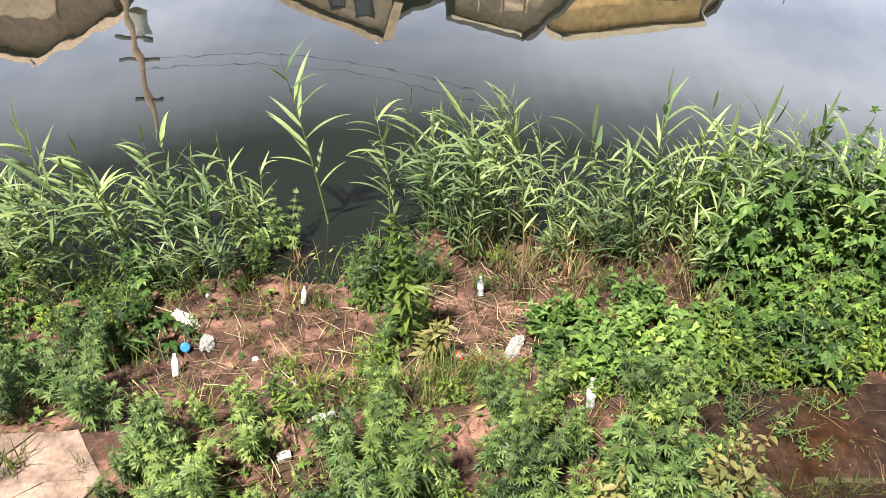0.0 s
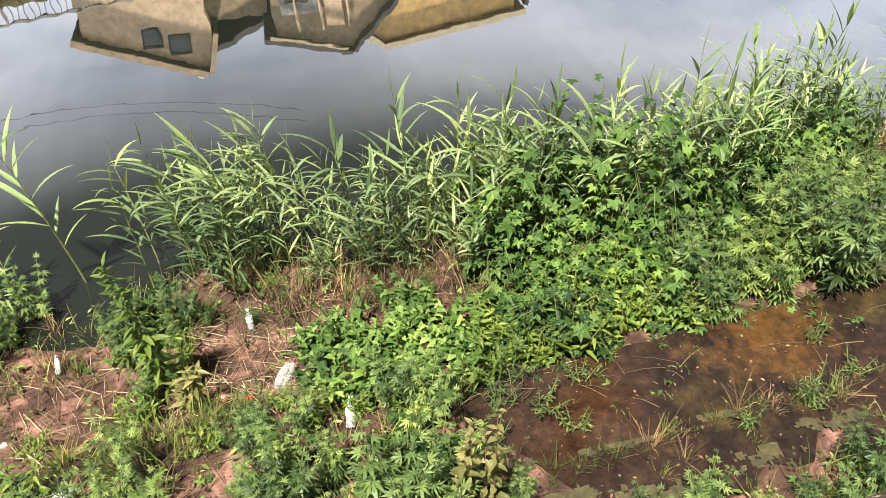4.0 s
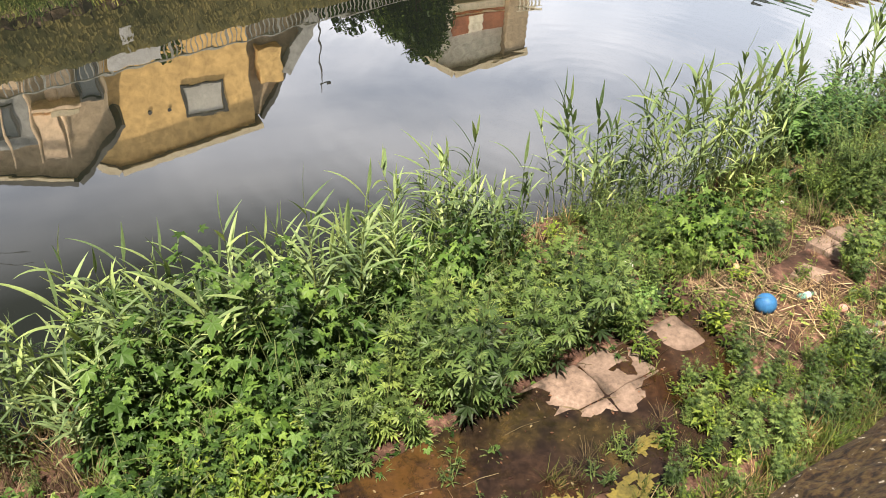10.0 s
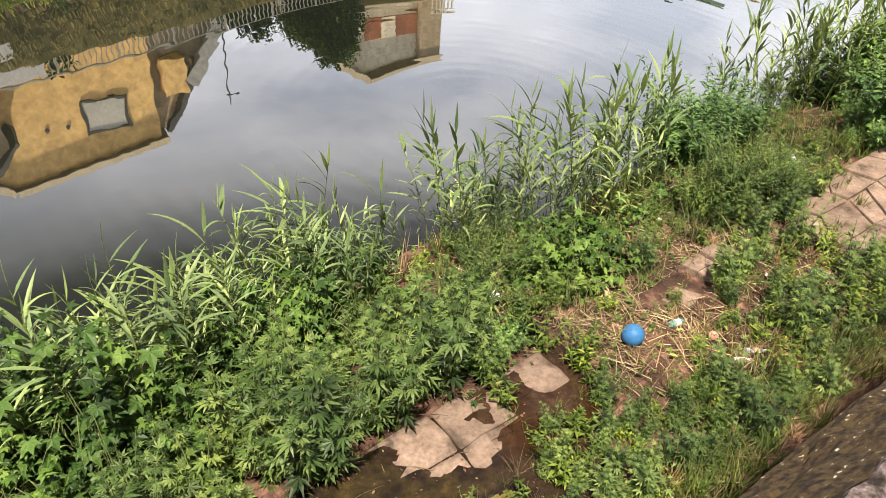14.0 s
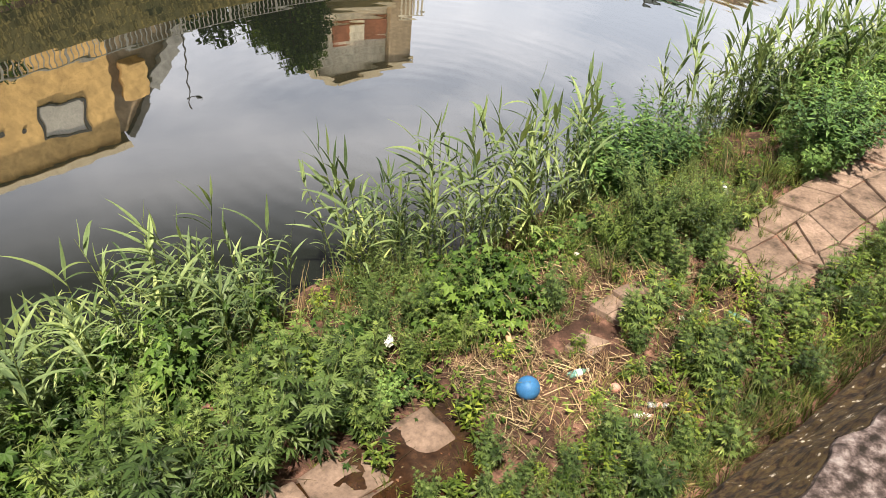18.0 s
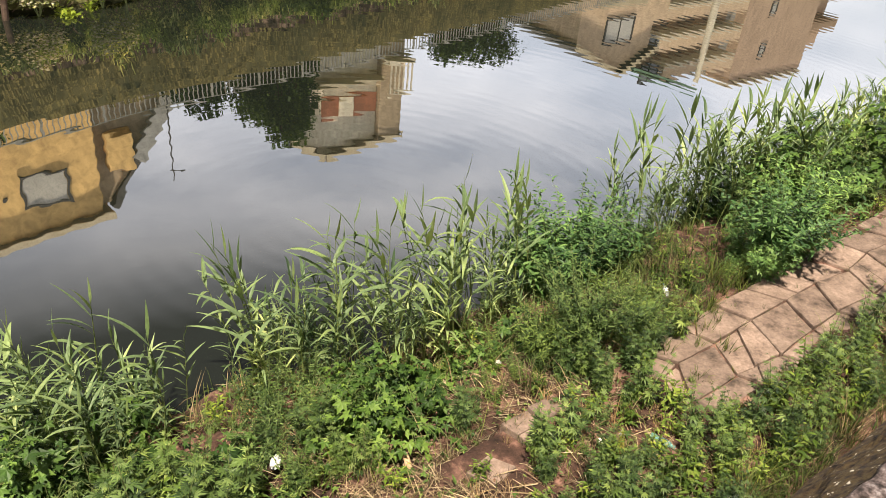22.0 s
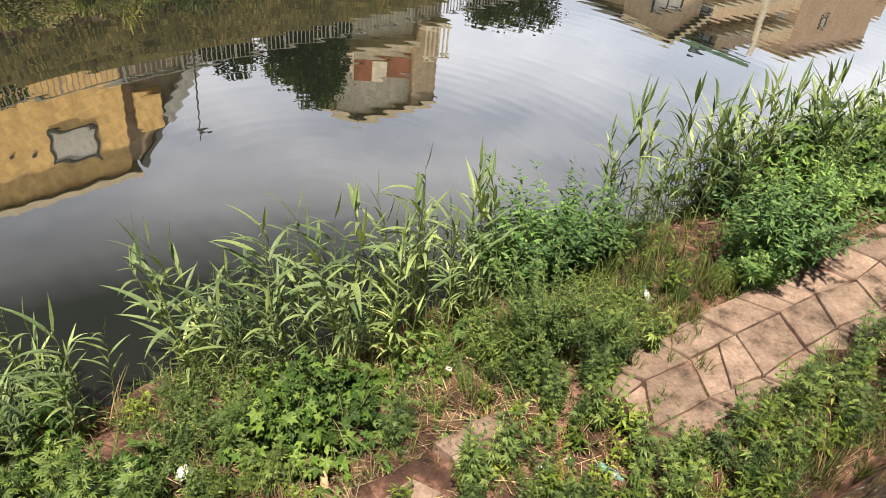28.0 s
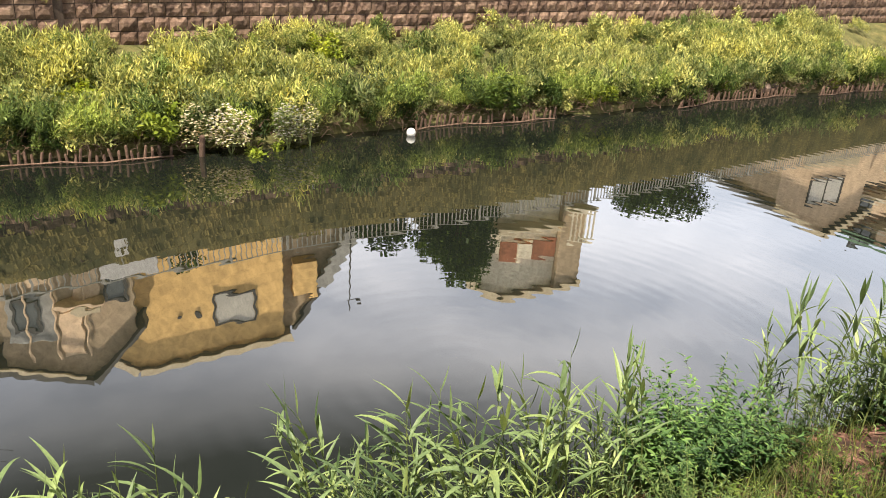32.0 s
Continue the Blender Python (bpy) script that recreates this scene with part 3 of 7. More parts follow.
def build_railing():
    root = new("railing_panel")
    part("post", box_bm(0, 0.07, -0.035, 0.035, 0, 0.92), M["rail"], root)
    part("top_rail", box_bm(0.07, 2.0, -0.03, 0.03, 0.86, 0.91), M["rail"], root)
    part("bottom_rail", box_bm(0.07, 2.0, -0.025, 0.025, 0.10, 0.15), M["rail"], root)
    bar = None
    for i in range(10):
        if bar is None:
            bar = part("bar", box_bm(0, 0.03, -0.015, 0.015, 0.15, 0.86), M["rail"], root)
            b = bar
        else:
            b = new("bar", bar.data)
            b.parent = root
        b.matrix_basis = pose(0.2 + i * 0.18, 0, 0)
    tagged(root, "grey steel railing panel with upright bars on the wall", "railing", group="canal railing")
    root.matrix_basis = far_pose(-8, 3.5, 0.25)
    step = 2.0 * math.cos(radians(WALL_TURN))
    for i in range(1, 32):
        copy_thing(root, far_pose(-8 + i * step, 3.5, 0.25))


build_railing()


# ---- houses behind the railing ----
def wall_paint(name, c, spread=0.12):
    return surface(name, [(0.3, tuple(v * (1 - spread) for v in c)), (0.7, tuple(min(0.9, v * (1 + spread)) for v in c))], 0.7, 3.0, 0.85, 0.1, 0.01)


M["ochre"] = wall_paint("ochre_render", (0.84, 0.55, 0.22), 0.08)
M["peach"] = wall_paint("peach_render", (0.80, 0.60, 0.40))
M["cream"] = wall_paint("cream_render", (0.84, 0.74, 0.56))
M["taupe"] = wall_paint("taupe_boarding", (0.45, 0.345, 0.225))
M["rust"] = wall_paint("rust_panels", (0.33, 0.13, 0.07))
M["brown"] = wall_paint("brown_render", (0.42, 0.29, 0.19))
M["greywall"] = wall_paint("grey_render", (0.40, 0.39, 0.36))
M["roof"] = surface("dark_roof", [(0.3, (0.06, 0.055, 0.05)), (0.7, (0.12, 0.11, 0.095))], 1.5, 18, 0.7, 0.3, 0.02)
M["trim"] = surface("pale_trim", [(0.3, (0.55, 0.46, 0.30)), (0.7, (0.68, 0.58, 0.40))], 2.0, 20, 0.7, 0.1, 0.01)
M["frame"] = surface("dark_frame", [(0.3, (0.05, 0.045, 0.04)), (0.7, (0.09, 0.08, 0.07))], 5.0, 40, 0.5, 0.1, 0.004)
M["pane"] = surface("curtained_pane", [(0.3, (0.50, 0.47, 0.40)), (0.7, (0.66, 0.62, 0.53))], 1.2, 20, 0.15, 0.05, 0.002, spec=0.6)
M["darkpane"] = surface("dark_pane", [(0.3, (0.06, 0.065, 0.06)), (0.7, (0.14, 0.15, 0.14))], 1.2, 20, 0.08, 0.05, 0.002, spec=0.6)


def window_on(house, x0, x1, z0, z1, y, pane="pane", mullions=1):
    w = part("window", box_bm(x0 - 0.1, x1 + 0.1, y - 0.10, y + 0.05, z0 - 0.1, z0), M["frame"], house)
    for a, b, c, d in ((x0 - 0.1, x1 + 0.1, z1, z1 + 0.1), (x0 - 0.1, x0, z0, z1), (x1, x1 + 0.1, z0, z1)):
        part("frame", box_bm(a, b, y - 0.09, y + 0.05, c, d), M["frame"], w)
    n = mullions + 1
    for i in range(n):
        a, b = x0 + (x1 - x0) * i / n, x0 + (x1 - x0) * (i + 1) / n
        part("pane", box_bm(a + 0.02, b - 0.02, y - 0.03 - 0.02 * (i % 2), y + 0.02, z0, z1), M[pane], w)
    for i in range(1, n):
        a = x0 + (x1 - x0) * i / n
        part("mullion", box_bm(a - 0.03, a + 0.03, y - 0.08, y + 0.02, z0, z1), M["frame"], w)


def slab_bm(p, q, y0, y1, thick):
    """A roof slab from p to q, both (x, z), between two depths."""
    d = Vector((q[0] - p[0], q[1] - p[1])).normalized()
    nx, nz = -d.y * thick, d.x * thick
    if nz < 0:
        nx, nz = -nx, -nz
    pts = [p, q, (q[0] + nx, q[1] + nz), (p[0] + nx, p[1] + nz)]
    bm = bmesh.new()
    a = [bm.verts.new((x, y0, z)) for x, z in pts]
    b = [bm.verts.new((x, y1, z)) for x, z in pts]
    bm.faces.new(a)
    bm.faces.new(b[::-1])
    for i in range(4):
        j = (i + 1) % 4
        bm.faces.new((a[j], a[i], b[i], b[j]))
    bmesh.ops.recalc_face_normals(bm, faces=bm.faces)
    return bm


def gable_house(name, label, x0, x1, zl, zr, apex, y, depth, wall, roof="roof", over=0.35, trim=None):
    """A house whose gable looks over the canal; wall feet at street level."""
    root = new(name)
    outline = [(x0, 3.3), (x1, 3.3), (x1, zr), apex, (x0, zl)]
    bm = bmesh.new()
    a = [bm.verts.new((x, y, z)) for x, z in outline]
    b = [bm.verts.new((x, y + depth, z)) for x, z in outline]
    bm.faces.new(a)
    bm.faces.new(b[::-1])
    for i in range(5):
        j = (i + 1) % 5
        bm.faces.new((a[j], a[i], b[i], b[j]))
    bmesh.ops.recalc_face_normals(bm, faces=bm.faces)
    part("wall", bm, M[wall], root)
    for p, e in ((apex, (x0, zl)), (apex, (x1, zr))):
        d = Vector((e[0] - p[0], e[1] - p[1])).normalized() * over
        q = (e[0] + d.x, e[1] + d.y)
        part("roof", slab_bm((p[0], p[1] + 0.01), (q[0], q[1] + 0.01), y - over, y + depth + over, 0.2), M[roof], root)
        if trim:
            part("bargeboard", slab_bm((p[0], p[1] - 0.06), (q[0], q[1] - 0.06), y - over - 0.06, y - over - 0.003, 0.3), M[trim], root)
    tagged(root, label, "house", group="houses across the canal")
    return root


def solid(name, outline, y0, y1, material, parent):
    """A body with an outline of (x, z) between two depths."""
    bm = bmesh.new()
    a = [bm.verts.new((x, y0, z)) for x, z in outline]
    b = [bm.verts.new((x, y1, z)) for x, z in outline]
    bm.faces.new(a)
    bm.faces.new(b[::-1])
    for i in range(len(a)):
        j = (i + 1) % len(a)
        bm.faces.new((a[j], a[i], b[i], b[j]))
    bmesh.ops.recalc_face_normals(bm, faces=bm.faces)
    return part(name, bm, M[material], parent)


def build_houses():
    h = gable_house("house", "ochre-yellow rendered house with one wide window", 5.3, 12.5, 12.25, 11.9, (6.2, 12.9), 34.5, 9, "ochre", roof="soffit", trim="trim")
    window_on(h, 9.5, 11.2, 9.6, 10.95, 34.5, "pane", 0)
    for x in (7.95, 8.75):
        part("vent", lathe_bm([(0.10, -0.06), (0.12, -0.06), (0.12, 0.02), (0.06, 0.02)], 10), M["frame"], h).matrix_basis = pose(x, 34.46, 10.5, 90, 0, 0)
    part("balcony_rail", box_bm(8.9, 10.2, 33.4, 33.5, 6.0, 6.7, 0.02), M["pale"], h)
    part("balcony_slab", box_bm(8.6, 12.4, 33.4, 34.5, 5.7, 5.95, 0.02), M["trim"], h)
    for k in range(7):
        part("baluster", box_bm(10.4 + 0.3 * k, 10.5 + 0.3 * k, 33.4, 33.5, 5.95, 6.75), M["trim"], h)

    h = new("annex_house")
    solid("wall", [(12.6, 3.3), (15.9, 3.3), (15.9, 6.9), (13.1, 11.9), (12.6, 11.9)], 35.2, 42.0, "taupe", h)
    part("roof", slab_bm((13.0, 12.0), (16.3, 6.1), 34.9, 42.3, 0.2), M["roof"], h)
    part("bargeboard", slab_bm((14.0, 9.6), (16.2, 5.9), 34.6, 34.9, 0.6), M["greywall"], h)
    part("bay", box_bm(13.0, 14.1, 34.6, 35.2, 8.4, 10.1, 0.02), M["ochre"], h)
    tagged(h, "dark taupe house with a steep roof beside the ochre house", "house", group="houses across the canal")

    h = gable_house("house", "taupe boarded house with peach panels and a dark roof", 1.2, 6.2, 11.2, 10.1, (4.4, 12.1), 33.0, 8, "taupe", over=0.45)
    for a, b, c, d in ((3.95, 4.95, 5.6, 8.6), (3.35, 4.2, 8.95, 10.95), (2.35, 3.1, 5.6, 7.7)):
        part("panel", box_bm(a, b, 32.88, 33.0, c, d, 0.02), M["peach"], h)
    part("panel", box_bm(1.5, 3.2, 32.9, 33.0, 8.1, 10.2, 0.02), M["greywall"], h)
    for x in (2.2, 3.22, 4.35):
        part("drain_pipe", lathe_bm([(0.045, 5.4), (0.045, 11.0)], 8), M["peach"], h).matrix_basis = pose(x, 32.8, 0)
    part("balcony_rail", box_bm(3.9, 5.0, 32.3, 32.4, 8.62, 8.9, 0.02), M["trim"], h)
    part("balcony_slab", box_bm(3.3, 5.1, 32.3, 33.0, 8.45, 8.6, 0.02), M["peach"], h)
    window_on(h, 1.8, 2.6, 8.4, 9.6, 32.9, "darkpane", 1)
    window_on(h, 5.2, 5.9, 7.0, 8.6, 33.0, "darkpane", 0)
    part("eave_board", slab_bm((1.0, 10.95), (4.2, 11.8), 32.4, 32.5, 0.12), M["trim"], h)

    h = gable_house("house", "peach rendered house with two small square windows", -6.8, -1.6, 10.9, 11.5, (-2.0, 12.95), 34.0, 9, "peach", over=0.5, trim="taupe")
    window_on(h, -4.4, -3.8, 10.85, 11.6, 34.0, "darkpane", 0)
    window_on(h, -3.3, -2.6, 11.2, 12.0, 34.0, "darkpane", 0)
    part("side_wing", box_bm(-1.6, 1.0, 35.0, 42.0, 3.3, 11.2, 0.02), M["taupe"], h)
    part("wing_roof", slab_bm((-1.9, 12.5), (1.4, 10.9), 34.6, 42.4, 0.25), M["roof"], h)
    part("ridge_cap", lathe_bm([(0.0, 0.0), (0.16, 0.1), (0.12, 0.3), (0.02, 0.4)], 8), M["pale"], h).matrix_basis = pose(-2.4, 34.0, 13.1)

    h = gable_house("house", "brown timbered house with a low tiled roof", -22.0, -14.2, 13.6, 12.2, (-18.5, 14.6), 34.0, 9, "brown", over=0.6, trim="peach")
    part("boarding", box_bm(-21.5, -16.8, 33.85, 34.0, 9.5, 12.6, 0.02), M["taupe"], h)

    h = gable_house("house", "cream house with a rust-brown window band and balcony", 22.0, 27.3, 10.35, 10.75, (23.4, 11.25), 35.0, 9, "cream", roof="soffit", over=0.5, trim="trim")
    part("window_band", box_bm(23.3, 26.35, 34.85, 35.0, 8.3, 9.35, 0.02), M["rust"], h)
    part("shutter", box_bm(24.2, 25.0, 34.75, 34.87, 8.35, 9.3, 0.02), M["cream"], h)
    part("canopy", box_bm(22.4, 26.4, 34.1, 35.0, 7.3, 7.5, 0.02), M["trim"], h)
    part("stair_tower", box_bm(26.4, 27.7, 34.6, 41.0, 3.3, 10.9, 0.02), M["taupe"], h)
    part("balcony_slab", box_bm(26.4, 27.9, 33.8, 34.6, 6.4, 6.6, 0.02), M["cream"], h)
    for i in range(6):
        part("baluster", box_bm(26.5 + i * 0.24, 26.57 + i * 0.24, 33.8, 33.86, 6.6, 8.0), M["cream"], h)
    part("balcony_rail", box_bm(26.4, 27.9, 33.78, 33.88, 8.0, 8.1), M["cream"], h)

    h = gable_house("house", "peach gabled house with a tall dark window", 41.7, 48.2, 8.2, 8.9, (45.5, 10.2), 37.0, 9, "peach", over=0.5, trim="trim")
    window_on(h, 44.0, 46.3, 6.75, 8.2, 37.0, "pane", 1)
    part("balcony_rail", box_bm(42.4, 46.4, 36.2, 36.3, 4.9, 5.7, 0.02), M["trim"], h)
    part("side_wing", box_bm(48.2, 50.6, 38.0, 45.0, 3.3, 7.6, 0.02), M["peach"], h)

    h = new("terraced_block")
    part("wall", box_bm(53.5, 64.5, 43.6, 55, 3.3, 13.6, 0.03), M["brown"], h)
    for i in range(4):
        z = 5.6 + i * 2.4
        part("balcony_slab", box_bm(53.0 + 1.1 * i, 64.8, 42.0, 43.6, z, z + 0.3, 0.03), M["cream"], h)
        part("parapet", box_bm(53.0 + 1.1 * i, 64.8, 42.0, 42.15, z + 0.3, z + 1.2, 0.03), M["peach"], h)
        for k in range(3):
            window_on(h, 55.6 + 3.0 * k, 57.4 + 3.0 * k, z + 0.5, z + 1.9, 43.6, "darkpane", 1)
    part("green_roof", slab_bm((52.3, 12.4), (60.2, 15.2), 41.4, 50, 0.3), M["copper"], h)
    solid("gable", [(56.0, 13.5), (64.0, 13.5), (60.2, 15.1)], 43.8, 50, "peach", h)
    tagged(h, "brown terraced apartment block with pale balconies and green roof", "apartment block", group="houses across the canal")
    h = new("tower_block")
    part("wall", box_bm(66.2, 76.2, 43, 56, 3.3, 15.9, 0.03), M["tan"], h)
    part("stair_shaft", box_bm(64.6, 66.2, 44, 54, 3.3, 14.4, 0.03), M["greywall"], h)
    part("parapet", box_bm(66.0, 76.4, 42.8, 56.2, 15.9, 16.2, 0.03), M["trim"], h)
    for x, z in ((69.4, 9.2), (69.4, 12.9)):
        window_on(h, x, x + 0.6, z, z + 0.9, 43.0, "pane", 0)
    part("side_wing", box_bm(76.2, 82.5, 46, 58, 3.3, 15.2, 0.03), M["tan"], h)
    for z in (6.0, 9.0, 12.0):
        part("balcony", box_bm(77.0, 82.8, 44.6, 46.0, z, z + 1.1, 0.05), M["brown"], h)
    tagged(h, "plain tan rendered apartment block with a flat roof", "apartment block", group="houses across the canal")


M["soffit"] = surface("pale_soffit", [(0.3, (0.20, 0.165, 0.115)), (0.7, (0.30, 0.25, 0.18))], 2.0, 20, 0.8, 0.1, 0.01)
M["tan"] = wall_paint("tan_render", (0.60, 0.43, 0.30))
M["copper"] = wall_paint("green_copper", (0.16, 0.27, 0.17))
build_houses()


def build_street_things():
    p = new("utility_pole")
    part("pole", lathe_bm([(0.05, 0), (0.04, 2), (0.025, 6.2)], 10), M["frame"], p)
    part("arm", box_bm(-0.1, 0.45, -0.02, 0.02, 5.7, 5.74), M["frame"], p)
    part("lamp_head", box_bm(0.3, 0.5, -0.06, 0.06, 5.74, 5.82, 0.02), M["frame"], p)
    tagged(p, "slim grey street pole with a cross arm", "pole")
    p.matrix_basis = pose(15.0, 32.0, 3.5)
    p = new("utility_pole")
    part("pole", lathe_bm([(0.32, 0), (0.28, 6), (0.2, 10.2)], 12), M["cream"], p)
    part("arm", box_bm(-0.9, 0.9, -0.06, 0.06, 9.3, 9.42), M["rail"], p)
    part("arm", box_bm(-0.7, 0.7, -0.06, 0.06, 8.4, 8.5), M["rail"], p)
    tagged(p, "tall pale concrete utility pole", "pole")
    p.matrix_basis = pose(58.0, 40.0, 3.5)
    p = new("utility_pole")
    part("pole", lathe_bm([(0.17, 0), (0.15, 6), (0.11, 12.4)], 12), M["brown"], p)
    for z, a in ((8.6, 0.9), (7.6, 0.7), (10.6, 0.6)):
        part("arm", box_bm(-a, a, -0.06, 0.06, z, z + 0.12), M["frame"], p)
    part("transformer", lathe_bm([(0.1, 5.9), (0.32, 6.0), (0.32, 7.0), (0.1, 7.1)], 14), M["greywall"], p).matrix_basis = pose(0.45, 0, 0.4)
    for k in range(2):
        pts = [(14.0 * i / 8, -1.5 * i / 8, 8.7 + 0.5 * k - 0.9 * math.sin(math.pi * i / 8)) for i in range(9)]
        part_vs, part_fs = tube_arrays(pts, [0.011] * 9, 4)
        link_mesh("cable", part_vs, part_fs, M["frame"], p)
    tagged(p, "brown wooden utility pole with cross arms and sagging cables", "pole")
    p.matrix_basis = pose(-12.1, 30.0, 3.5)
    s = new("sign_board")
    part("board", box_bm(-0.85, 0.85, -0.03, 0.03, 0.05, 0.62, 0.01), M["pale"], s)
    for x in (-0.7, 0.7):
        part("bracket", box_bm(x - 0.03, x + 0.03, 0.03, 0.14, 0.0, 0.6), M["rail"], s)
    tagged(s, "blank white board fixed to the steel railing", "sign board")
    s.matrix_basis = far_pose(6.45, 3.62, 0.12)
    s = new("sign_board")
    part("board", box_bm(-0.2, 0.2, -0.02, 0.02, -0.75, -0.2, 0.01), M["pale"], s)
    part("hanger", box_bm(-0.02, 0.02, 0.0, 0.05, -0.2, 0.1), M["rail"], s)
    tagged(s, "small pale board hanging below the railing on the wall", "sign board")
    s.matrix_basis = far_pose(6.3, 3.62, -0.12)


build_street_things()


# ---- leaves and plants ----
def blade_arrays(length, width, droop, segs=6, fold=0.25, start=35.0):
    """A long leaf that leaves its stem upwards at `start` degrees from upright and arches over."""
    vs, fs = [], []
    x = z = 0.0
    a = radians(start)
    for i in range(segs + 1):
        k = i / segs
        w = width * (0.35 + 2.2 * k if k < 0.28 else (1 - ((k - 0.28) / 0.72) ** 1.6)) * 0.5
        w = max(w, 0.0006)
        nx, nz = -math.cos(a), math.sin(a)
        vs += [(x + nx * w * fold, -w, z + nz * w * fold), (x, 0, z), (x + nx * w * fold, w, z + nz * w * fold)]
        x += math.sin(a) * length / segs
        z += math.cos(a) * length / segs
        a += radians(droop) / segs * (0.4 + 1.2 * k)
    for i in range(segs):
        b = 3 * i
        fs += [(b, b + 1, b + 4, b + 3), (b + 1, b + 2, b + 5, b + 4)]
    return vs, fs


def lance_arrays(length, width, bend=0.25, fold=0.3):
    """A pointed leaf along +x, folded on its rib, tip bending down."""
    vs = [(0, 0, 0)]
    fs = []
    for k, w in ((0.33, 1.0), (0.68, 0.72)):
        z = -bend * length * k * k
        vs += [(length * k, -width * w / 2, z + fold * width * 0.4), (length * k, 0, z), (length * k, width * w / 2, z + fold * width * 0.4)]
    vs.append((length, 0, -bend * length))
    fs = [(0, 2, 1), (0, 3, 2), (1, 2, 5, 4), (2, 3, 6, 5), (4, 5, 7), (5, 6, 7)]
    return vs, fs


def leaflet_arrays(length, width, bend=0.25, fold=0.3):
    """A small pointed leaf along +x in four triangles."""
    z = -bend * length * 0.2
    vs = [(0, 0, 0), (length * 0.45, -width / 2, z + fold * width * 0.4), (length * 0.5, 0, z), (length * 0.45, width / 2, z + fold * width * 0.4), (length, 0, -bend * length)]
    return vs, [(0, 2, 1), (0, 3, 2), (1, 2, 4), (2, 3, 4)]


def palm_arrays(size, lobes=5, bend=0.2, slim=0.40):
    """A lobed leaf like a hand, lobes spread round its foot."""
    vs, fs = [(0, 0, 0)], []
    for i in range(lobes):
        a = radians(-110 + 220 * i / (lobes - 1))
        ln = size * (1.0 - 0.38 * abs(i - (lobes - 1) / 2) / ((lobes - 1) / 2))
        c, s = math.cos(a), math.sin(a)
        w = ln * slim / 2
        k = len(vs)
        for u, v, z in ((0.52, -w, 0.02), (0.5, 0, -0.05), (0.52, w, 0.02), (1.0, 0, -bend)):
            vs.append((c * u * ln - s * v, s * u * ln + c * v, z * ln))
        fs += [(0, k + 1, k), (0, k + 2, k + 1), (k, k + 1, k + 3), (k + 1, k + 2, k + 3)]
    # the web between the lobes
    for i in range(lobes - 1):
        fs.append((0, 1 + 4 * i + 2, 1 + 4 * (i + 1)))
    return vs, fs


def compound_arrays(size, pairs=2, bend=0.25):
    """A leaf of several pointed leaflets that spread from the end of one stalk."""
    vs, fs = [(0, -0.004, 0), (0, 0.004, 0), (0.3 * size, 0, 0.02 * size)], [(0, 1, 2)]
    for i in range(pairs * 2 + 1):
        ang = radians((i - pairs) * 125 / (2 * pairs - 0.5))
        ln = 0.70 - 0.13 * abs(i - pairs)
        lv, lf = leaflet_arrays(size * ln, size * ln * 0.235, bend)
        c, s = math.cos(ang), math.sin(ang)
        k = len(vs) - 1
        vs += [(0.3 * size + c * x - s * y, s * x + c * y, 0.02 * size + z) for x, y, z in lv[1:]]
        fs += [tuple(2 if q == 0 else q + k for q in f) for f in lf]
    return vs, fs


def placed(arrays, m):
    vs, fs = arrays
    return [m @ Vector(v) for v in vs], fs


def leaf_pose(p, yaw, tilt, roll=0.0, s=1.0):
    """A leaf at p pointing to yaw, raised by tilt degrees."""
    return pose(p[0], p[1], p[2], 0, 0, yaw) @ pose(0, 0, 0, roll, -tilt, 0) @ Matrix.Scale(s, 4)


def hop_plant(seed, r=0.42, h=0.42, n=130, size=0.088, material="hop", lobes=5, slim=0.44):
    rnd = random.Random(seed)
    root = new("creeping_weed")
    leaves, stems = Heap(), Heap()
    kinds = [palm_arrays(size * s, lobes, b, slim) for s in (0.7, 0.95, 1.2) for b in (0.1, 0.3)]
    for i in range(n):
        a, k = rnd.uniform(0, 360), math.sqrt(rnd.random())
        rad = r * k * (0.8 + 0.35 * math.sin(radians(a) * 3 + seed))
        z = h * (1 - k ** 2.4) * (rnd.uniform(0.8, 1.15) if rnd.random() < 0.62 else rnd.uniform(0.2, 0.8)) * (0.75 + 0.4 * math.sin(radians(a) * 2 + seed * 1.7)) + 0.04 * rnd.random()
        p = (rad * math.cos(radians(a)), rad * math.sin(radians(a)), z)
        leaves.add(*placed(rnd.choice(kinds), leaf_pose(p, a + rnd.uniform(-70, 70), rnd.uniform(-38, 18) - 14 * k, rnd.uniform(-26, 26), rnd.uniform(0.75, 1.2))))
    for i in range(9):
        a = rnd.uniform(0, 2 * math.pi)
        pts = [(0.02 * math.cos(a), 0.02 * math.sin(a), -0.05)]
        for k in range(1, 5):
            q = k / 4
            pts.append((r * q * math.cos(a + 0.3 * q), r * q * math.sin(a + 0.3 * q), h * 0.8 * math.sin(q * 2.4) * rnd.uniform(0.7, 1)))
        stems.add(*tube_arrays(pts, [0.005, 0.004, 0.004, 0.003, 0.002], 4))
    leaves.put("leaves", M[material], root)["kind"] = "stuff"
    stems.put("stem", M["stem"], root)["kind"] = "stuff"
    return root


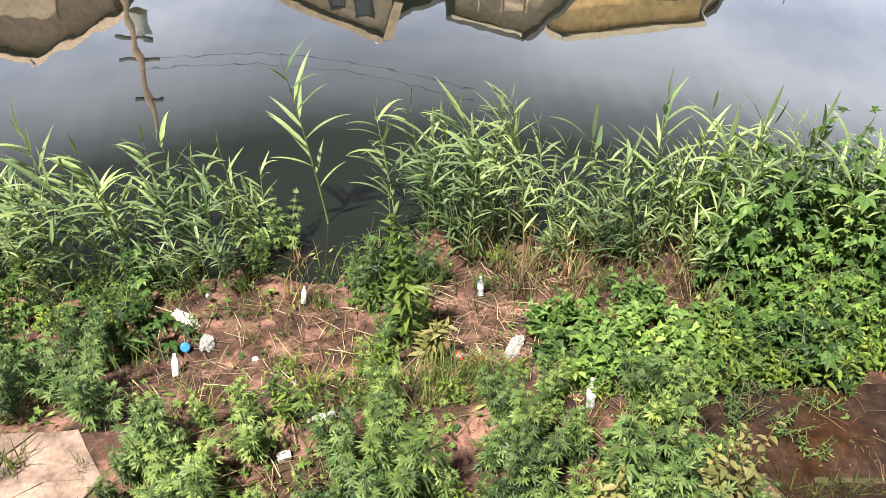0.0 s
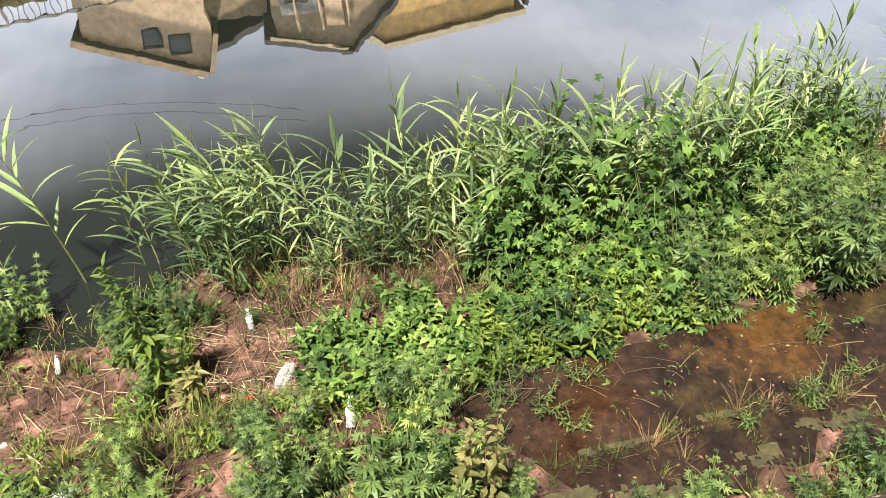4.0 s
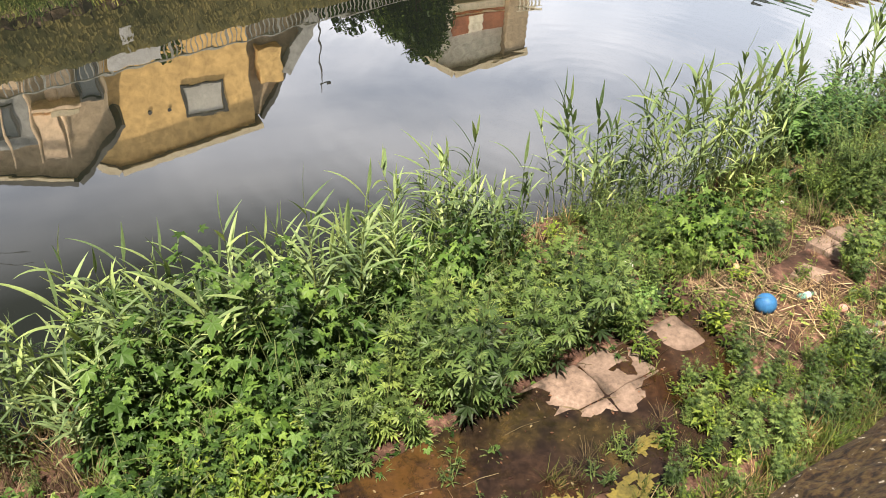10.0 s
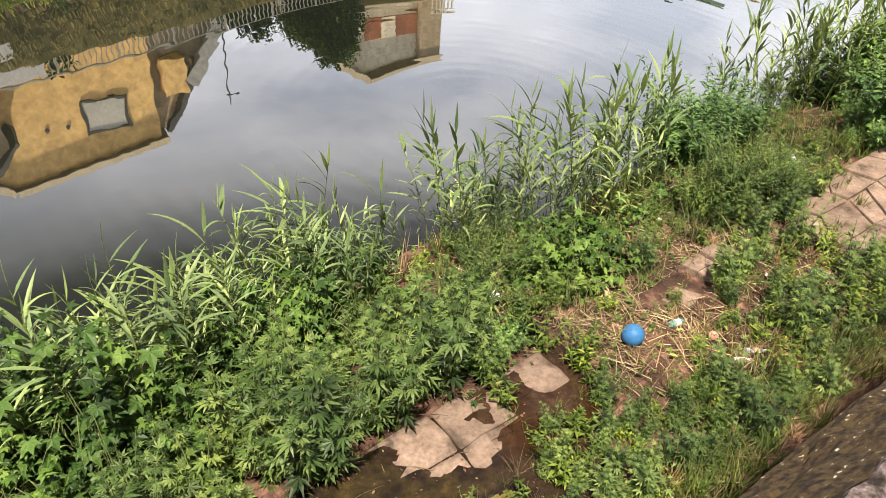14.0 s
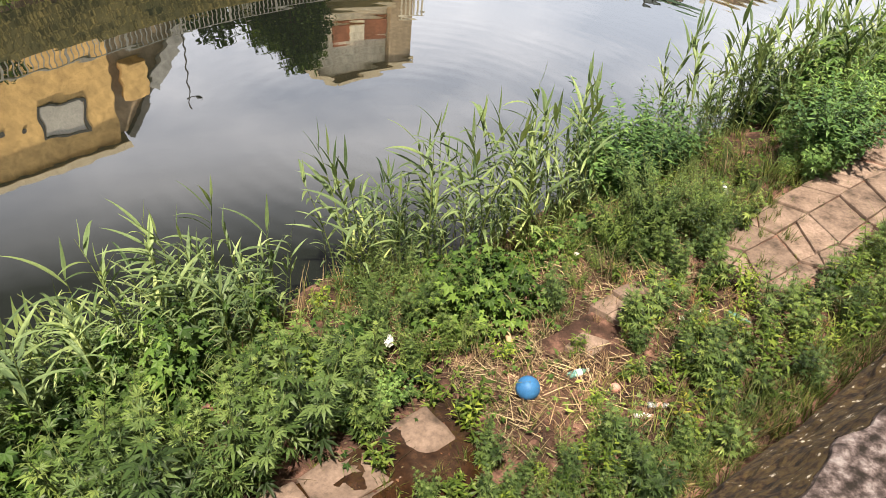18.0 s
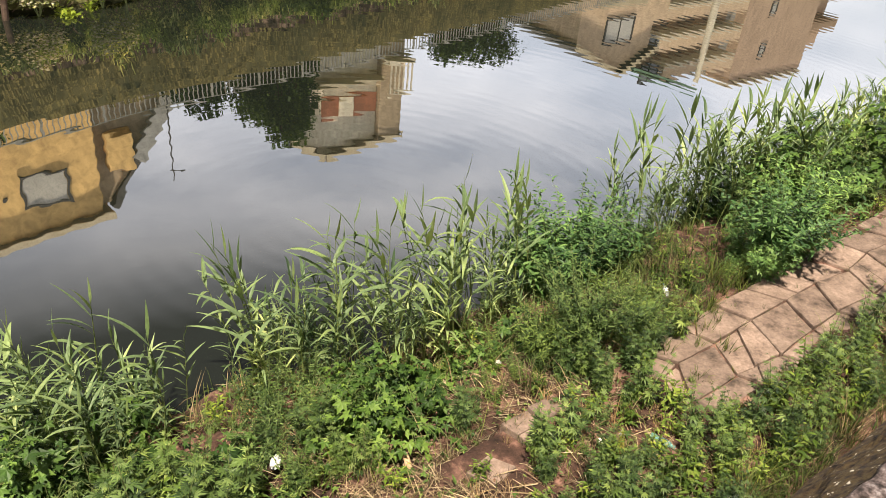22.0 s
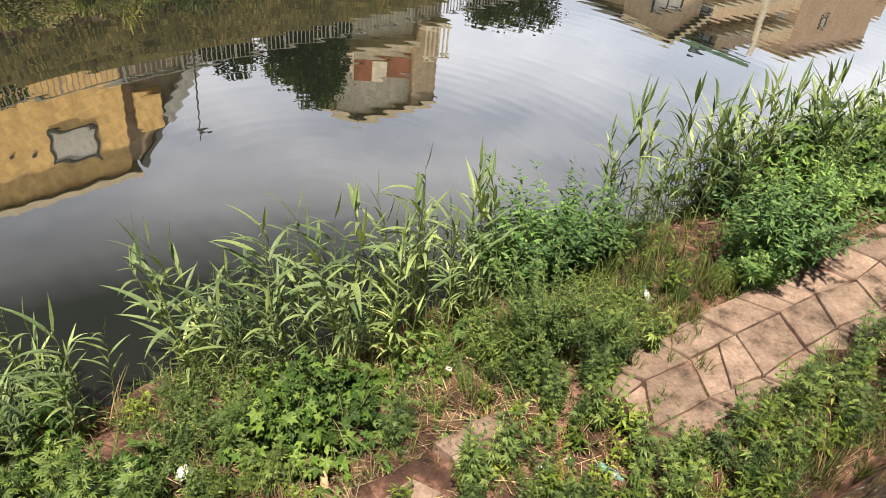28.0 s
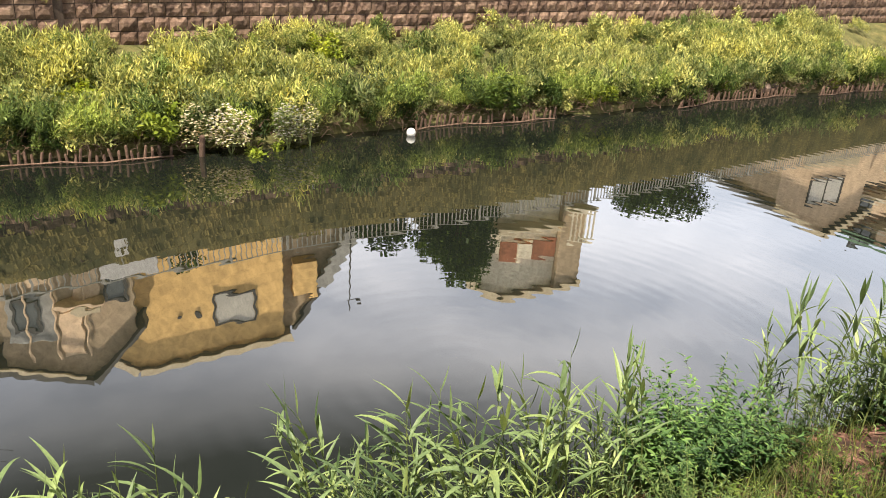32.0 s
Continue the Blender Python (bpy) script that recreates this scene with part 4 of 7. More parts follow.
def upright_weed(seed, stems_n=5, height=0.5, size=0.13, material="weed", kind="compound", every=0.05, spread=0.35, name="leafy_weed", stem="stem"):
    rnd = random.Random(seed)
    root = new(name)
    leaves, stems = Heap(), Heap()
    if kind == "compound":
        kinds = [compound_arrays(size * s, 2, b) for s in (0.8, 1.1) for b in (0.15, 0.4)]
    elif kind == "trefoil":
        kinds = [palm_arrays(size * s, 3, b, 0.62) for s in (0.6, 0.85) for b in (0.15, 0.35)]
    elif kind == "oval":
        kinds = [lance_arrays(size * s, size * s * 0.5, b) for s in (0.7, 1.0) for b in (0.15, 0.4)]
    elif kind == "lance":
        kinds = [lance_arrays(size * s, size * s * 0.30, b) for s in (0.7, 1.0, 1.25) for b in (0.15, 0.45)]
    else:
        kinds = [leaflet_arrays(size * s, size * s * 0.21, b) for s in (0.7, 1.0, 1.25) for b in (0.1, 0.4)]
    for i in range(stems_n):
        a = rnd.uniform(0, 360)
        ca, sa = math.cos(radians(a)), math.sin(radians(a))
        ht = height * rnd.uniform(0.6, 1.1)
        lean = spread * rnd.uniform(0.15, 1.0)
        foot = 0.07 * rnd.random()
        pts = [(ca * (foot + lean * ht * (k / 5) ** 1.3), sa * (foot + lean * ht * (k / 5) ** 1.3), ht * k / 5 - (0.05 if k == 0 else 0)) for k in range(6)]
        stems.add(*tube_arrays(pts, [0.006, 0.005, 0.0045, 0.004, 0.003, 0.0015], 4))
        m = max(4, int(ht / every))
        turn = rnd.uniform(0, 360)
        for j in range(m):
            k = 0.15 + 0.85 * (j + rnd.random() * 0.5) / m
            q = min(4.999, k * 5)
            u = q - int(q)
            p = [pts[int(q)][c] * (1 - u) + pts[int(q) + 1][c] * u for c in range(3)]
            turn += 137.5 if kind != "compound" else 90
            sc = (1.0 - 0.5 * max(0, k - 0.55) / 0.45) * rnd.uniform(0.8, 1.15)
            for side in ((0, 180) if kind == "compound" else (0,)):
                leaves.add(*placed(rnd.choice(kinds), leaf_pose(p, turn + side + rnd.uniform(-20, 20), 12 + 45 * max(0, k - 0.6) + rnd.uniform(-25, 22), rnd.uniform(-25, 25), sc)))
    leaves.put("leaves", M[material], root)["kind"] = "stuff"
    stems.put("stem", M[stem], root)["kind"] = "stuff"
    return root


def grass_tuft(seed, n=34, height=0.3, material="grass", name="grass_tuft"):
    rnd = random.Random(seed)
    heap = Heap()
    for i in range(n):
        a = rnd.uniform(0, 360)
        v = blade_arrays(height * rnd.uniform(0.5, 1.15), 0.008, rnd.uniform(20, 100), 3, 0.2, rnd.uniform(3, 40))
        heap.add(*placed(v, leaf_pose((rnd.gauss(0, 0.035), rnd.gauss(0, 0.035), -0.02), a, 0)))
    return heap.put(name, M[material])


REED_BLADES = []
for _i, (_l, _w, _d, _s) in enumerate(((0.36, 0.040, 22, 42), (0.42, 0.044, 36, 48), (0.31, 0.038, 14, 36), (0.45, 0.044, 55, 44), (0.30, 0.030, 10, 10), (0.38, 0.042, 85, 52))):
    _v, _f = blade_arrays(_l, _w, _d, 7, 0.28, _s)
    _me = bpy.data.meshes.new("leaf")
    _me.from_pydata(_v, [], _f)
    _me.materials.append(M["reed"])
    REED_BLADES.append(_me)


REED_ARRAYS = [blade_arrays(l, w, d, 6, 0.28, s) for l, w, d, s in ((0.35, 0.038, 22, 38), (0.41, 0.042, 38, 44), (0.31, 0.036, 14, 32), (0.44, 0.042, 60, 42), (0.37, 0.040, 95, 48))]


def reed_clump(seed, stems_n=7, height=1.2, wind=190.0):
    """A thick stand of reeds whose leaves cannot be told apart."""
    rnd = random.Random(seed)
    root = new("reed_clump")
    leaves, stems = Heap(), Heap()
    for i in range(stems_n):
        a, q = rnd.uniform(0, 2 * math.pi), rnd.uniform(0.02, 0.3)
        fx, fy = q * math.cos(a), q * math.sin(a)
        ht = height * rnd.uniform(0.55, 1.1)
        lx, ly = rnd.uniform(-0.22, 0.10) * ht, rnd.uniform(-0.16, 0.16) * ht
        pts = [(fx + lx * (k / 4) ** 1.5, fy + ly * (k / 4) ** 1.5, ht * k / 4 - (0.15 if k == 0 else 0)) for k in range(5)]
        stems.add(*tube_arrays(pts, [0.006, 0.0055, 0.005, 0.004, 0.002], 4))
        n = int(ht * 9)
        for j in range(n):
            k = 0.24 + 0.76 * ((j + rnd.random() * 0.5) / n) ** 0.8
            c = min(3.999, k * 4)
            u = c - int(c)
            p = [pts[int(c)][m] * (1 - u) + pts[int(c) + 1][m] * u for m in range(3)]
            yaw = wind + rnd.uniform(-75, 75) + (180 if rnd.random() < 0.3 else 0)
            leaves.add(*placed(rnd.choice(REED_ARRAYS), pose(*p, 0, 0, yaw) @ pose(0, 0, 0, 0, rnd.uniform(-14, 16), 0) @ Matrix.Scale(rnd.uniform(0.65, 1.1), 4)))
    leaves.put("leaves", M["reed"], root)["kind"] = "stuff"
    stems.put("stem", M["reedstem"], root)["kind"] = "stuff"
    return root


def reed_plant(seed, height=1.5, n=10, lean=0.12, wind=190.0):
    """One reed: a jointed stem and long arching leaves, most of them to one side."""
    rnd = random.Random(seed)
    root = new("reed")
    a = radians(rnd.uniform(110, 250))
    pts = [(math.cos(a) * lean * height * (k / 6) ** 1.6, math.sin(a) * lean * height * (k / 6) ** 1.6, height * k / 6 - (0.15 if k == 0 else 0)) for k in range(7)]
    vs, fs = tube_arrays(pts, [0.007, 0.0065, 0.006, 0.005, 0.004, 0.003, 0.0012], 5)
    link_mesh("stem", vs, fs, M["reedstem"], root)
    for j in range(n):
        k = 0.25 + 0.75 * ((j + rnd.random() * 0.4) / n) ** 0.85
        q = min(5.999, k * 6)
        u = q - int(q)
        p = [pts[int(q)][c] * (1 - u) + pts[int(q) + 1][c] * u for c in range(3)]
        leaf = new("leaf", REED_BLADES[4 if k > 0.93 else rnd.choice((0, 1, 2, 3, 5))])
        leaf.parent = root
        yaw = wind + rnd.uniform(-65, 65) + (180 if rnd.random() < 0.28 else 0)
        leaf.matrix_basis = pose(*p, 0, 0, yaw) @ pose(0, 0, 0, 0, rnd.uniform(-12, 14) - (14 if k > 0.85 else 0), 0) @ Matrix.Scale(rnd.uniform(0.7, 1.12) * (0.75 if k < 0.35 else 1.0), 4)
    return root


def y_at(x, v):
    """v: 0 at the wall's foot, 1 at the edge of the ledge, 2 at the water."""
    if v <= 1:
        return wall_base_y(x) + (edge_y(x) - wall_base_y(x)) * v
    return edge_y(x) + (shore_y(x) - edge_y(x)) * (v - 1)


CLEAR = ((10.05, 4.45, 0.62, 0.22), (9.0, 3.95, 0.55, 0.42), (9.4, 3.95, 0.35, 0.26), (6.84, 3.86, 0.66, 0.5), (9.62, 3.22, 0.34, 0.26), (9.6, 3.62, 0.18, 0.18), (11.28, 3.78, 0.22, 0.2), (-1.4, 4.8, 1.0, 0.55),
         (0.55, 4.62, 0.5, 0.6), (1.3, 3.5, 0.16, 0.22), (-0.62, 3.4, 0.22, 0.2), (9.25, 4.6, 0.28, 0.3), (8.7, 4.4, 0.25, 0.3), (-2.75, 3.05, 0.65, 0.32), (13.3, 5.4, 0.16, 0.16), (7.95, 4.0, 0.32, 0.25), (-2.05, 4.15, 0.34, 0.42), (8.3, 5.25, 0.12, 0.14), (4.6, 3.3, 2.4, 0.5), (0.2, 3.35, 0.28, 0.34), (8.75, 3.62, 0.4, 0.34), (6.1, 2.86, 0.5, 0.2))


def kept_clear(x, y, margin=0.0):
    """Whether a place is one of the open spots: bare stone, soil and litter."""
    return any(((x - a) / (rx + margin)) ** 2 + ((y - b) / (ry + margin)) ** 2 < 1 for a, b, rx, ry in CLEAR)


def scatter(kinds, label, category, group, zones, seed, wide=True, turn=180.0, margin=0.0):
    """Stand copies of the plants in zones of (x from, x to, v from, v to, count, scale)."""
    rnd = random.Random(seed)
    used, stood, rest = set(), 0, Heap()
    for x0, x1, v0, v1, count, size in zones:
        got = []
        for _ in range(count):
            best = None
            for _try in range(7):
                x, v = rnd.uniform(x0, x1), rnd.uniform(v0, v1)
                y = y_at(x, v)
                if wide and kept_clear(x, y, margin):
                    continue
                d = min([(x - a) ** 2 + (y - b) ** 2 for a, b in got], default=9)
                if best is None or d > best[0]:
                    best = (d, x, y)
            if best is None:
                continue
            _, x, y = best
            got.append((x, y))
            k = rnd.randrange(len(kinds))
            s = size * rnd.uniform(0.68, 1.3)
            m = pose(x, y, max(ground_z(x, y), WATER - 0.3) - 0.02, rnd.uniform(-6, 6), rnd.uniform(-6, 6), rnd.uniform(-turn, turn)) @ Matrix.Scale(s, 4)
            stood += 1
            if k in used and stood > 280 and kinds[k].data:
                rest.add([m @ w.co for w in kinds[k].data.vertices], [tuple(p.vertices) for p in kinds[k].data.polygons])
            elif k in used:
                copy_thing(kinds[k], m)
            else:
                used.add(k)
                kinds[k].matrix_basis = m
                tagged(kinds[k], label, category, group=group)
    if rest.f:
        tagged(rest.put(group.replace(" ", "_"), kinds[0].data.materials[0]), "scattered " + group + " between the weeds", category, kind="stuff")
    for k, ob in enumerate(kinds):
        if k not in used:
            for o in (*ob.children_recursive, ob):
                bpy.data.objects.remove(o)


def plant_near_bank():
    reeds = [reed_plant(100 + i, h, n, l) for i, (h, n, l) in enumerate(((1.25, 11, 0.10), (1.45, 12, 0.14), (1.6, 13, 0.08), (1.35, 11, 0.2), (1.7, 14, 0.12), (1.1, 10, 0.16), (1.5, 13, 0.05), (1.3, 11, 0.22)))]
    scatter(reeds, "light green reed with long arching leaves at the water", "reed", "reeds along the bank", REED_ZONES, 11, turn=30.0)
    clumps = [reed_clump(150 + i, n, h) for i, (n, h) in enumerate(((8, 1.2), (9, 1.35), (7, 1.5), (10, 1.05)))]
    scatter(clumps, "thick stand of light green reeds at the water's edge", "reeds", "reed clumps along the bank", CLUMP_ZONES, 10, turn=30.0)
    hops = [hop_plant(200 + i, r, h, n) for i, (r, h, n) in enumerate(((0.42, 0.58, 135), (0.36, 0.78, 130), (0.5, 0.46, 150), (0.42, 0.68, 130)))]
    scatter(hops, "dense green creeping weed with hand-shaped lobed leaves", "weed", "creeping weeds on the bank", HOP_ZONES, 12, margin=0.14)
    scatter([hop_plant(250 + i, 0.17, 0.12, 9, 0.09) for i in range(2)], "sprig of lobed leaves reaching over the shallow water", "weed", "sprigs in the shallow water", SPRIG_ZONES, 19, False)
    vines = [hop_plant(230 + i, r, h, n, 0.098) for i, (r, h, n) in enumerate(((0.46, 1.25, 260), (0.40, 1.05, 220), (0.52, 0.9, 250)))]
    scatter(vines, "tall tangle of climbing vine with lobed leaves over the reeds", "vine", "climbing vines on the bank", VINE_ZONES, 22, margin=0.1)
    weeds = [upright_weed(300 + i, n, h, s, every=0.052, spread=0.4) for i, (n, h, s) in enumerate(((6, 0.66, 0.135), (7, 0.55, 0.125), (5, 0.78, 0.14), (7, 0.6, 0.12)))]
    scatter(weeds, "bushy green weed with divided toothed leaves", "weed", "leafy weeds on the bank", WEED_ZONES, 13, margin=0.10)
    bushes = [upright_weed(350 + i, n, h, 0.125, "bushleaf", "compound", 0.056, 0.66, "leafy_bush") for i, (n, h) in enumerate(((14, 0.8), (12, 0.9), (15, 0.7)))]
    scatter(bushes, "round leafy green bush with narrow whorled leaves", "bush", "leafy bushes on the bank", BUSH_ZONES, 20)
    fines = [upright_weed(400 + i, n, h, 0.075, "fine", "fine", 0.02, 0.5, "feathery_weed") for i, (n, h) in enumerate(((14, 0.55), (12, 0.65), (16, 0.5)))]
    scatter(fines, "grey-green feathery weed with fine narrow leaves", "weed", "feathery weeds on the bank", FINE_ZONES, 14)
    fresh = [upright_weed(500 + i, n, h, 0.10, "fresh", "lance", 0.03, 0.4, "pointed_weed") for i, (n, h) in enumerate(((6, 0.4), (5, 0.5), (7, 0.35)))]
    scatter(fresh, "bright green weed with pointed leaves", "weed", "bright weeds on the bank", FRESH_ZONES, 15)
    gold = [upright_weed(600 + i, n, h, 0.085, "gold", "fine", 0.009, 0.10, "tall_weed") for i, (n, h) in enumerate(((1, 1.0), (2, 0.85)))]
    scatter(gold, "tall yellow-green weed with narrow leaves up its stem", "weed", "yellowing weeds", GOLD_ZONES, 16)
    pale = [upright_weed(620 + i, n, h, 0.085, "gold", "lance", 0.028, 0.12, "tall_weed") for i, (n, h) in enumerate(((3, 0.8), (3, 0.65)))]
    scatter(pale, "tall pale weed with yellowing oval leaves", "weed", "pale tall weeds", PALE_ZONES, 21)
    tufts = [grass_tuft(700 + i, n, h) for i, (n, h) in enumerate(((34, 0.26), (28, 0.34), (40, 0.2)))]
    scatter(tufts, "small tuft of green grass", "grass", "grass tufts", GRASS_ZONES, 17, False)
    dead = [grass_tuft(750 + i, n, h, "dry", "dry_grass_tuft") for i, (n, h) in enumerate(((26, 0.34), (22, 0.45), (30, 0.24)))]
    scatter(dead, "tuft of dry straw-coloured dead grass", "dead grass", "dead grass tufts", DEAD_ZONES, 18, False)


REED_ZONES = [
    (-6.0, -1.7, 1.78, 2.1, 36, 0.98), (-1.0, -0.96, 2.05, 2.08, 1, 1.15), (-0.45, 0.1, 1.85, 2.05, 5, 0.85), (0.1, 2.35, 1.72, 2.1, 38, 0.95),
    (2.6, 5.2, 1.7, 2.12, 36, 0.98), (5.2, 7.7, 1.62, 2.08, 40, 0.98), (7.7, 8.15, 1.8, 2.0, 3, 0.9), (8.7, 12.3, 1.66, 2.05, 50, 1.14), (14.7, 15.7, 1.7, 2.1, 8, 1.15), (15.6, 18.5, 1.6, 2.1, 24, 1.3),
]
CLUMP_ZONES = [(-6.0, -1.7, 1.7, 2.1, 14, 0.82), (0.1, 2.4, 1.72, 2.05, 13, 0.76), (2.4, 5.2, 1.65, 2.1, 16, 0.82), (5.2, 7.6, 1.6, 2.08, 18, 0.82), (8.8, 12.2, 1.65, 2.02, 18, 0.8), (14.8, 15.7, 1.7, 2.05, 4, 0.95), (15.6, 23, 1.5, 2.1, 24, 1.2)]
SPRIG_ZONES = [(3.68, 3.76, 0.72, 0.75, 1, 1.0), (4.1, 4.2, 0.88, 0.9, 1, 1.0), (3.9, 4.0, 0.8, 0.82, 1, 0.8), (5.5, 5.6, 0.78, 0.8, 1, 1.1), (5.25, 5.3, 0.86, 0.88, 1, 0.9), (4.6, 4.7, 0.95, 0.98, 1, 1.0), (7.2, 8.0, 0.95, 1.0, 3, 1.1), (2.4, 6.4, 0.96, 1.04, 16, 1.1), (2.4, 3.4, 0.7, 0.9, 4, 0.9), (8.7, 8.9, 1.1, 1.4, 3, 1.6)]
HOP_ZONES = [
    (2.7, 5.0, 1.05, 1.36, 16, 0.85), (3.4, 5.0, 1.3, 1.6, 8, 0.95), (-6, -2.4, 1.2, 1.8, 14, 0.85), (-0.75, -0.2, 1.45, 1.75, 4, 0.7), (7.0, 8.2, 1.1, 1.5, 6, 0.85),
    (5.0, 7.4, 1.45, 1.8, 8, 1.1), (9.0, 9.85, 1.22, 1.65, 8, 0.95), (10.4, 11.4, 1.4, 1.65, 4, 0.75), (15.8, 22, 1.3, 2.0, 18, 1.5), (-2.3, 1.8, 0.1, 0.6, 10, 0.55), (1.5, 2.3, 0.6, 1.05, 6, 0.65),
]
VINE_ZONES = [(3.0, 4.8, 1.52, 1.86, 12, 1.0), (4.8, 6.8, 1.48, 1.75, 6, 0.8), (9.1, 9.7, 1.3, 1.5, 2, 0.75), (16.5, 19.5, 1.5, 1.9, 4, 1.1)]
WEED_ZONES = [
    (-5, -2.4, 0.95, 1.4, 18, 1.0), (-2.4, 1.95, 0.1, 1.05, 84, 0.9), (4.4, 7.9, 1.03, 1.45, 38, 1.15), (7.4, 8.6, 0.35, 0.75, 5, 0.6), (8.2, 9.0, 1.15, 1.55, 8, 0.8), (9.9, 10.15, 1.1, 1.2, 2, 0.85),
    (5.4, 9.4, 0.02, 0.34, 12, 0.6), (3.0, 5.4, 0.02, 0.24, 12, 0.7), (8.2, 11.6, 0.08, 0.95, 26, 0.58), (10.6, 12.2, 0.1, 0.46, 7, 0.75), (12.2, 14.8, 0.1, 0.42, 13, 0.85), (14.6, 20.0, 0.1, 0.36, 26, 0.95), (8.6, 19.0, 0.0, 0.1, 14, 0.65),
    (11.1, 12.7, 0.86, 1.12, 12, 0.9), (13.6, 14.4, 1.5, 1.9, 5, 0.8), (15.8, 22, 1.15, 2.0, 24, 1.2), (-1.7, -1.3, 1.6, 1.95, 4, 0.7), (-0.6, 0.1, 1.35, 1.7, 6, 0.8),
    (1.3, 2.5, 0.1, 0.62, 12, 0.8), (7.3, 9.7, 0.08, 0.5, 16, 0.72), (8.3, 9.2, 0.5, 0.8, 5, 0.6), (10.0, 11.6, 0.3, 0.9, 10, 0.65),
]
BUSH_ZONES = [(14.4, 15.9, 0.98, 1.3, 7, 0.8), (12.2, 13.6, 1.6, 1.95, 6, 0.8), (16.0, 20.5, 1.05, 1.6, 10, 1.1), (7.1, 7.9, 1.08, 1.3, 3, 0.75)]
FINE_ZONES = [(5.2, 9.2, 0.04, 0.46, 20, 0.55), (9.2, 12.4, 0.05, 0.7, 16, 0.5), (-6, -1.4, 1.5, 1.98, 40, 1.05), (10.9, 12.2, 1.15, 1.45, 14, 1.15), (8.4, 9.3, 1.2, 1.8, 22, 1.0), (7.0, 14.5, -0.02, 0.16, 22, 0.6), (13.6, 14.6, 1.55, 1.9, 6, 0.9), (-0.6, 2.4, 1.6, 1.95, 18, 0.85), (16, 22, 1.3, 2.0, 14, 1.2), (2.4, 7.4, 1.6, 1.95, 18, 0.95), (9.9, 12.4, 1.5, 1.9, 14, 0.9), (7.4, 8.5, 1.4, 1.7, 6, 0.8), (10.2, 10.9, 1.15, 1.45, 4, 0.8), (7.2, 9.6, 0.05, 0.5, 16, 0.9), (12.9, 14.3, 1.1, 1.75, 8, 1.1), (0.0, 0.9, 1.5, 1.7, 4, 0.8)]
FRESH_ZONES = [(2.3, 4.4, 1.02, 1.3, 34, 1.05), (1.2, 2.5, 0.98, 1.06, 8, 0.8), (7.2, 8.5, 0.5, 1.3, 12, 0.85), (-4, 1, 0.2, 1.9, 24, 0.8), (8.5, 12, 0.1, 1.0, 40, 0.8), (11, 14.8, 0.06, 0.42, 18, 0.9), (7.4, 8.6, 0.3, 0.8, 7, 0.7), (8.5, 12, 1.0, 1.8, 14, 0.7), (5.0, 9.0, 0.04, 0.44, 34, 0.7), (12, 19, 0.05, 0.35, 16, 0.8), (12.9, 14.4, 1.2, 1.75, 14, 0.8), (15, 20, 1.0, 1.9, 14, 0.9), (4.5, 8.2, 1.2, 1.8, 9, 1.1), (-0.6, 0.1, 1.3, 1.7, 5, 1.0)]
GOLD_ZONES = [(9.35, 9.5, 0.38, 0.44, 2, 0.5), (9.8, 10.3, 0.3, 0.4, 2, 0.5), (10.7, 10.85, 0.5, 0.6, 3, 0.75), (17.5, 18.5, 0.3, 0.9, 4, 0.9)]
PALE_ZONES = [(9.6, 9.9, 0.2, 0.35, 2, 0.7)]
GRASS_ZONES = [(9.5, 12.2, 0.2, 1.3, 34, 0.8), (7.4, 8.6, 0.3, 0.8, 14, 0.8), (-5, 2, 0.1, 1.95, 60, 1.1), (2.2, 8.5, 0.05, 0.42, 50, 0.8), (2.2, 8.6, 1.0, 1.9, 40, 1.35), (8.3, 13, 0.05, 1.95, 80, 0.9), (12, 19, 0.1, 0.42, 36, 0.9), (5.5, 14.5, -0.07, 0.14, 130, 1.05), (8, 19, 0.0, 0.1, 40, 1.0), (2.5, 8, 0.02, 0.15, 26, 0.8), (12, 19, 0.4, 0.99, 64, 0.36), (11.5, 13.5, 0.9, 1.3, 24, 1.0), (2.6, 7.4, 0.5, 0.57, 40, 0.6), (3.0, 8.0, 0.1, 0.3, 20, 0.7), (12, 19, 1.0, 1.95, 60, 1.2), (12.9, 14.3, 1.03, 1.65, 30, 1.3), (-1.0, 0.6, 1.02, 1.2, 24, 1.2)]
DEAD_ZONES = [(8.3, 9.2, 1.25, 1.7, 5, 1.0), (8.2, 12, 0.05, 1.0, 60, 0.75), (5.5, 14.5, -0.06, 0.12, 80, 0.9), (8, 19, 0.0, 0.12, 20, 0.9), (8.4, 12.2, 1.45, 1.95, 16, 1.2), (-6, 2.4, 1.62, 1.95, 26, 1.3), (2.5, 7.4, 1.5, 1.95, 20, 1.4), (2.6, 7.4, 0.5, 0.57, 14, 0.7), (13.1, 14.1, 1.25, 1.5, 10, 0.9), (8.4, 12.4, 1.0, 1.8, 44, 1.0), (13.0, 14.2, 1.1, 1.5, 14, 0.8), (-2.6, 1.3, 1.1, 1.7, 14, 0.7), (-2, 2, 0.2, 1.0, 16, 0.8), (2.6, 8.4, 1.4, 1.9, 20, 1.0), (11, 19, 0.02, 0.4, 34, 0.8), (2.6, 8.2, 0.25, 0.6, 10, 0.7), (1.2, 2.6, 0.3, 0.95, 12, 0.8), (0.7, 3.0, 1.5, 1.8, 34, 1.15), (3.0, 7.0, 1.42, 1.6, 14, 1.1)]
plant_near_bank()


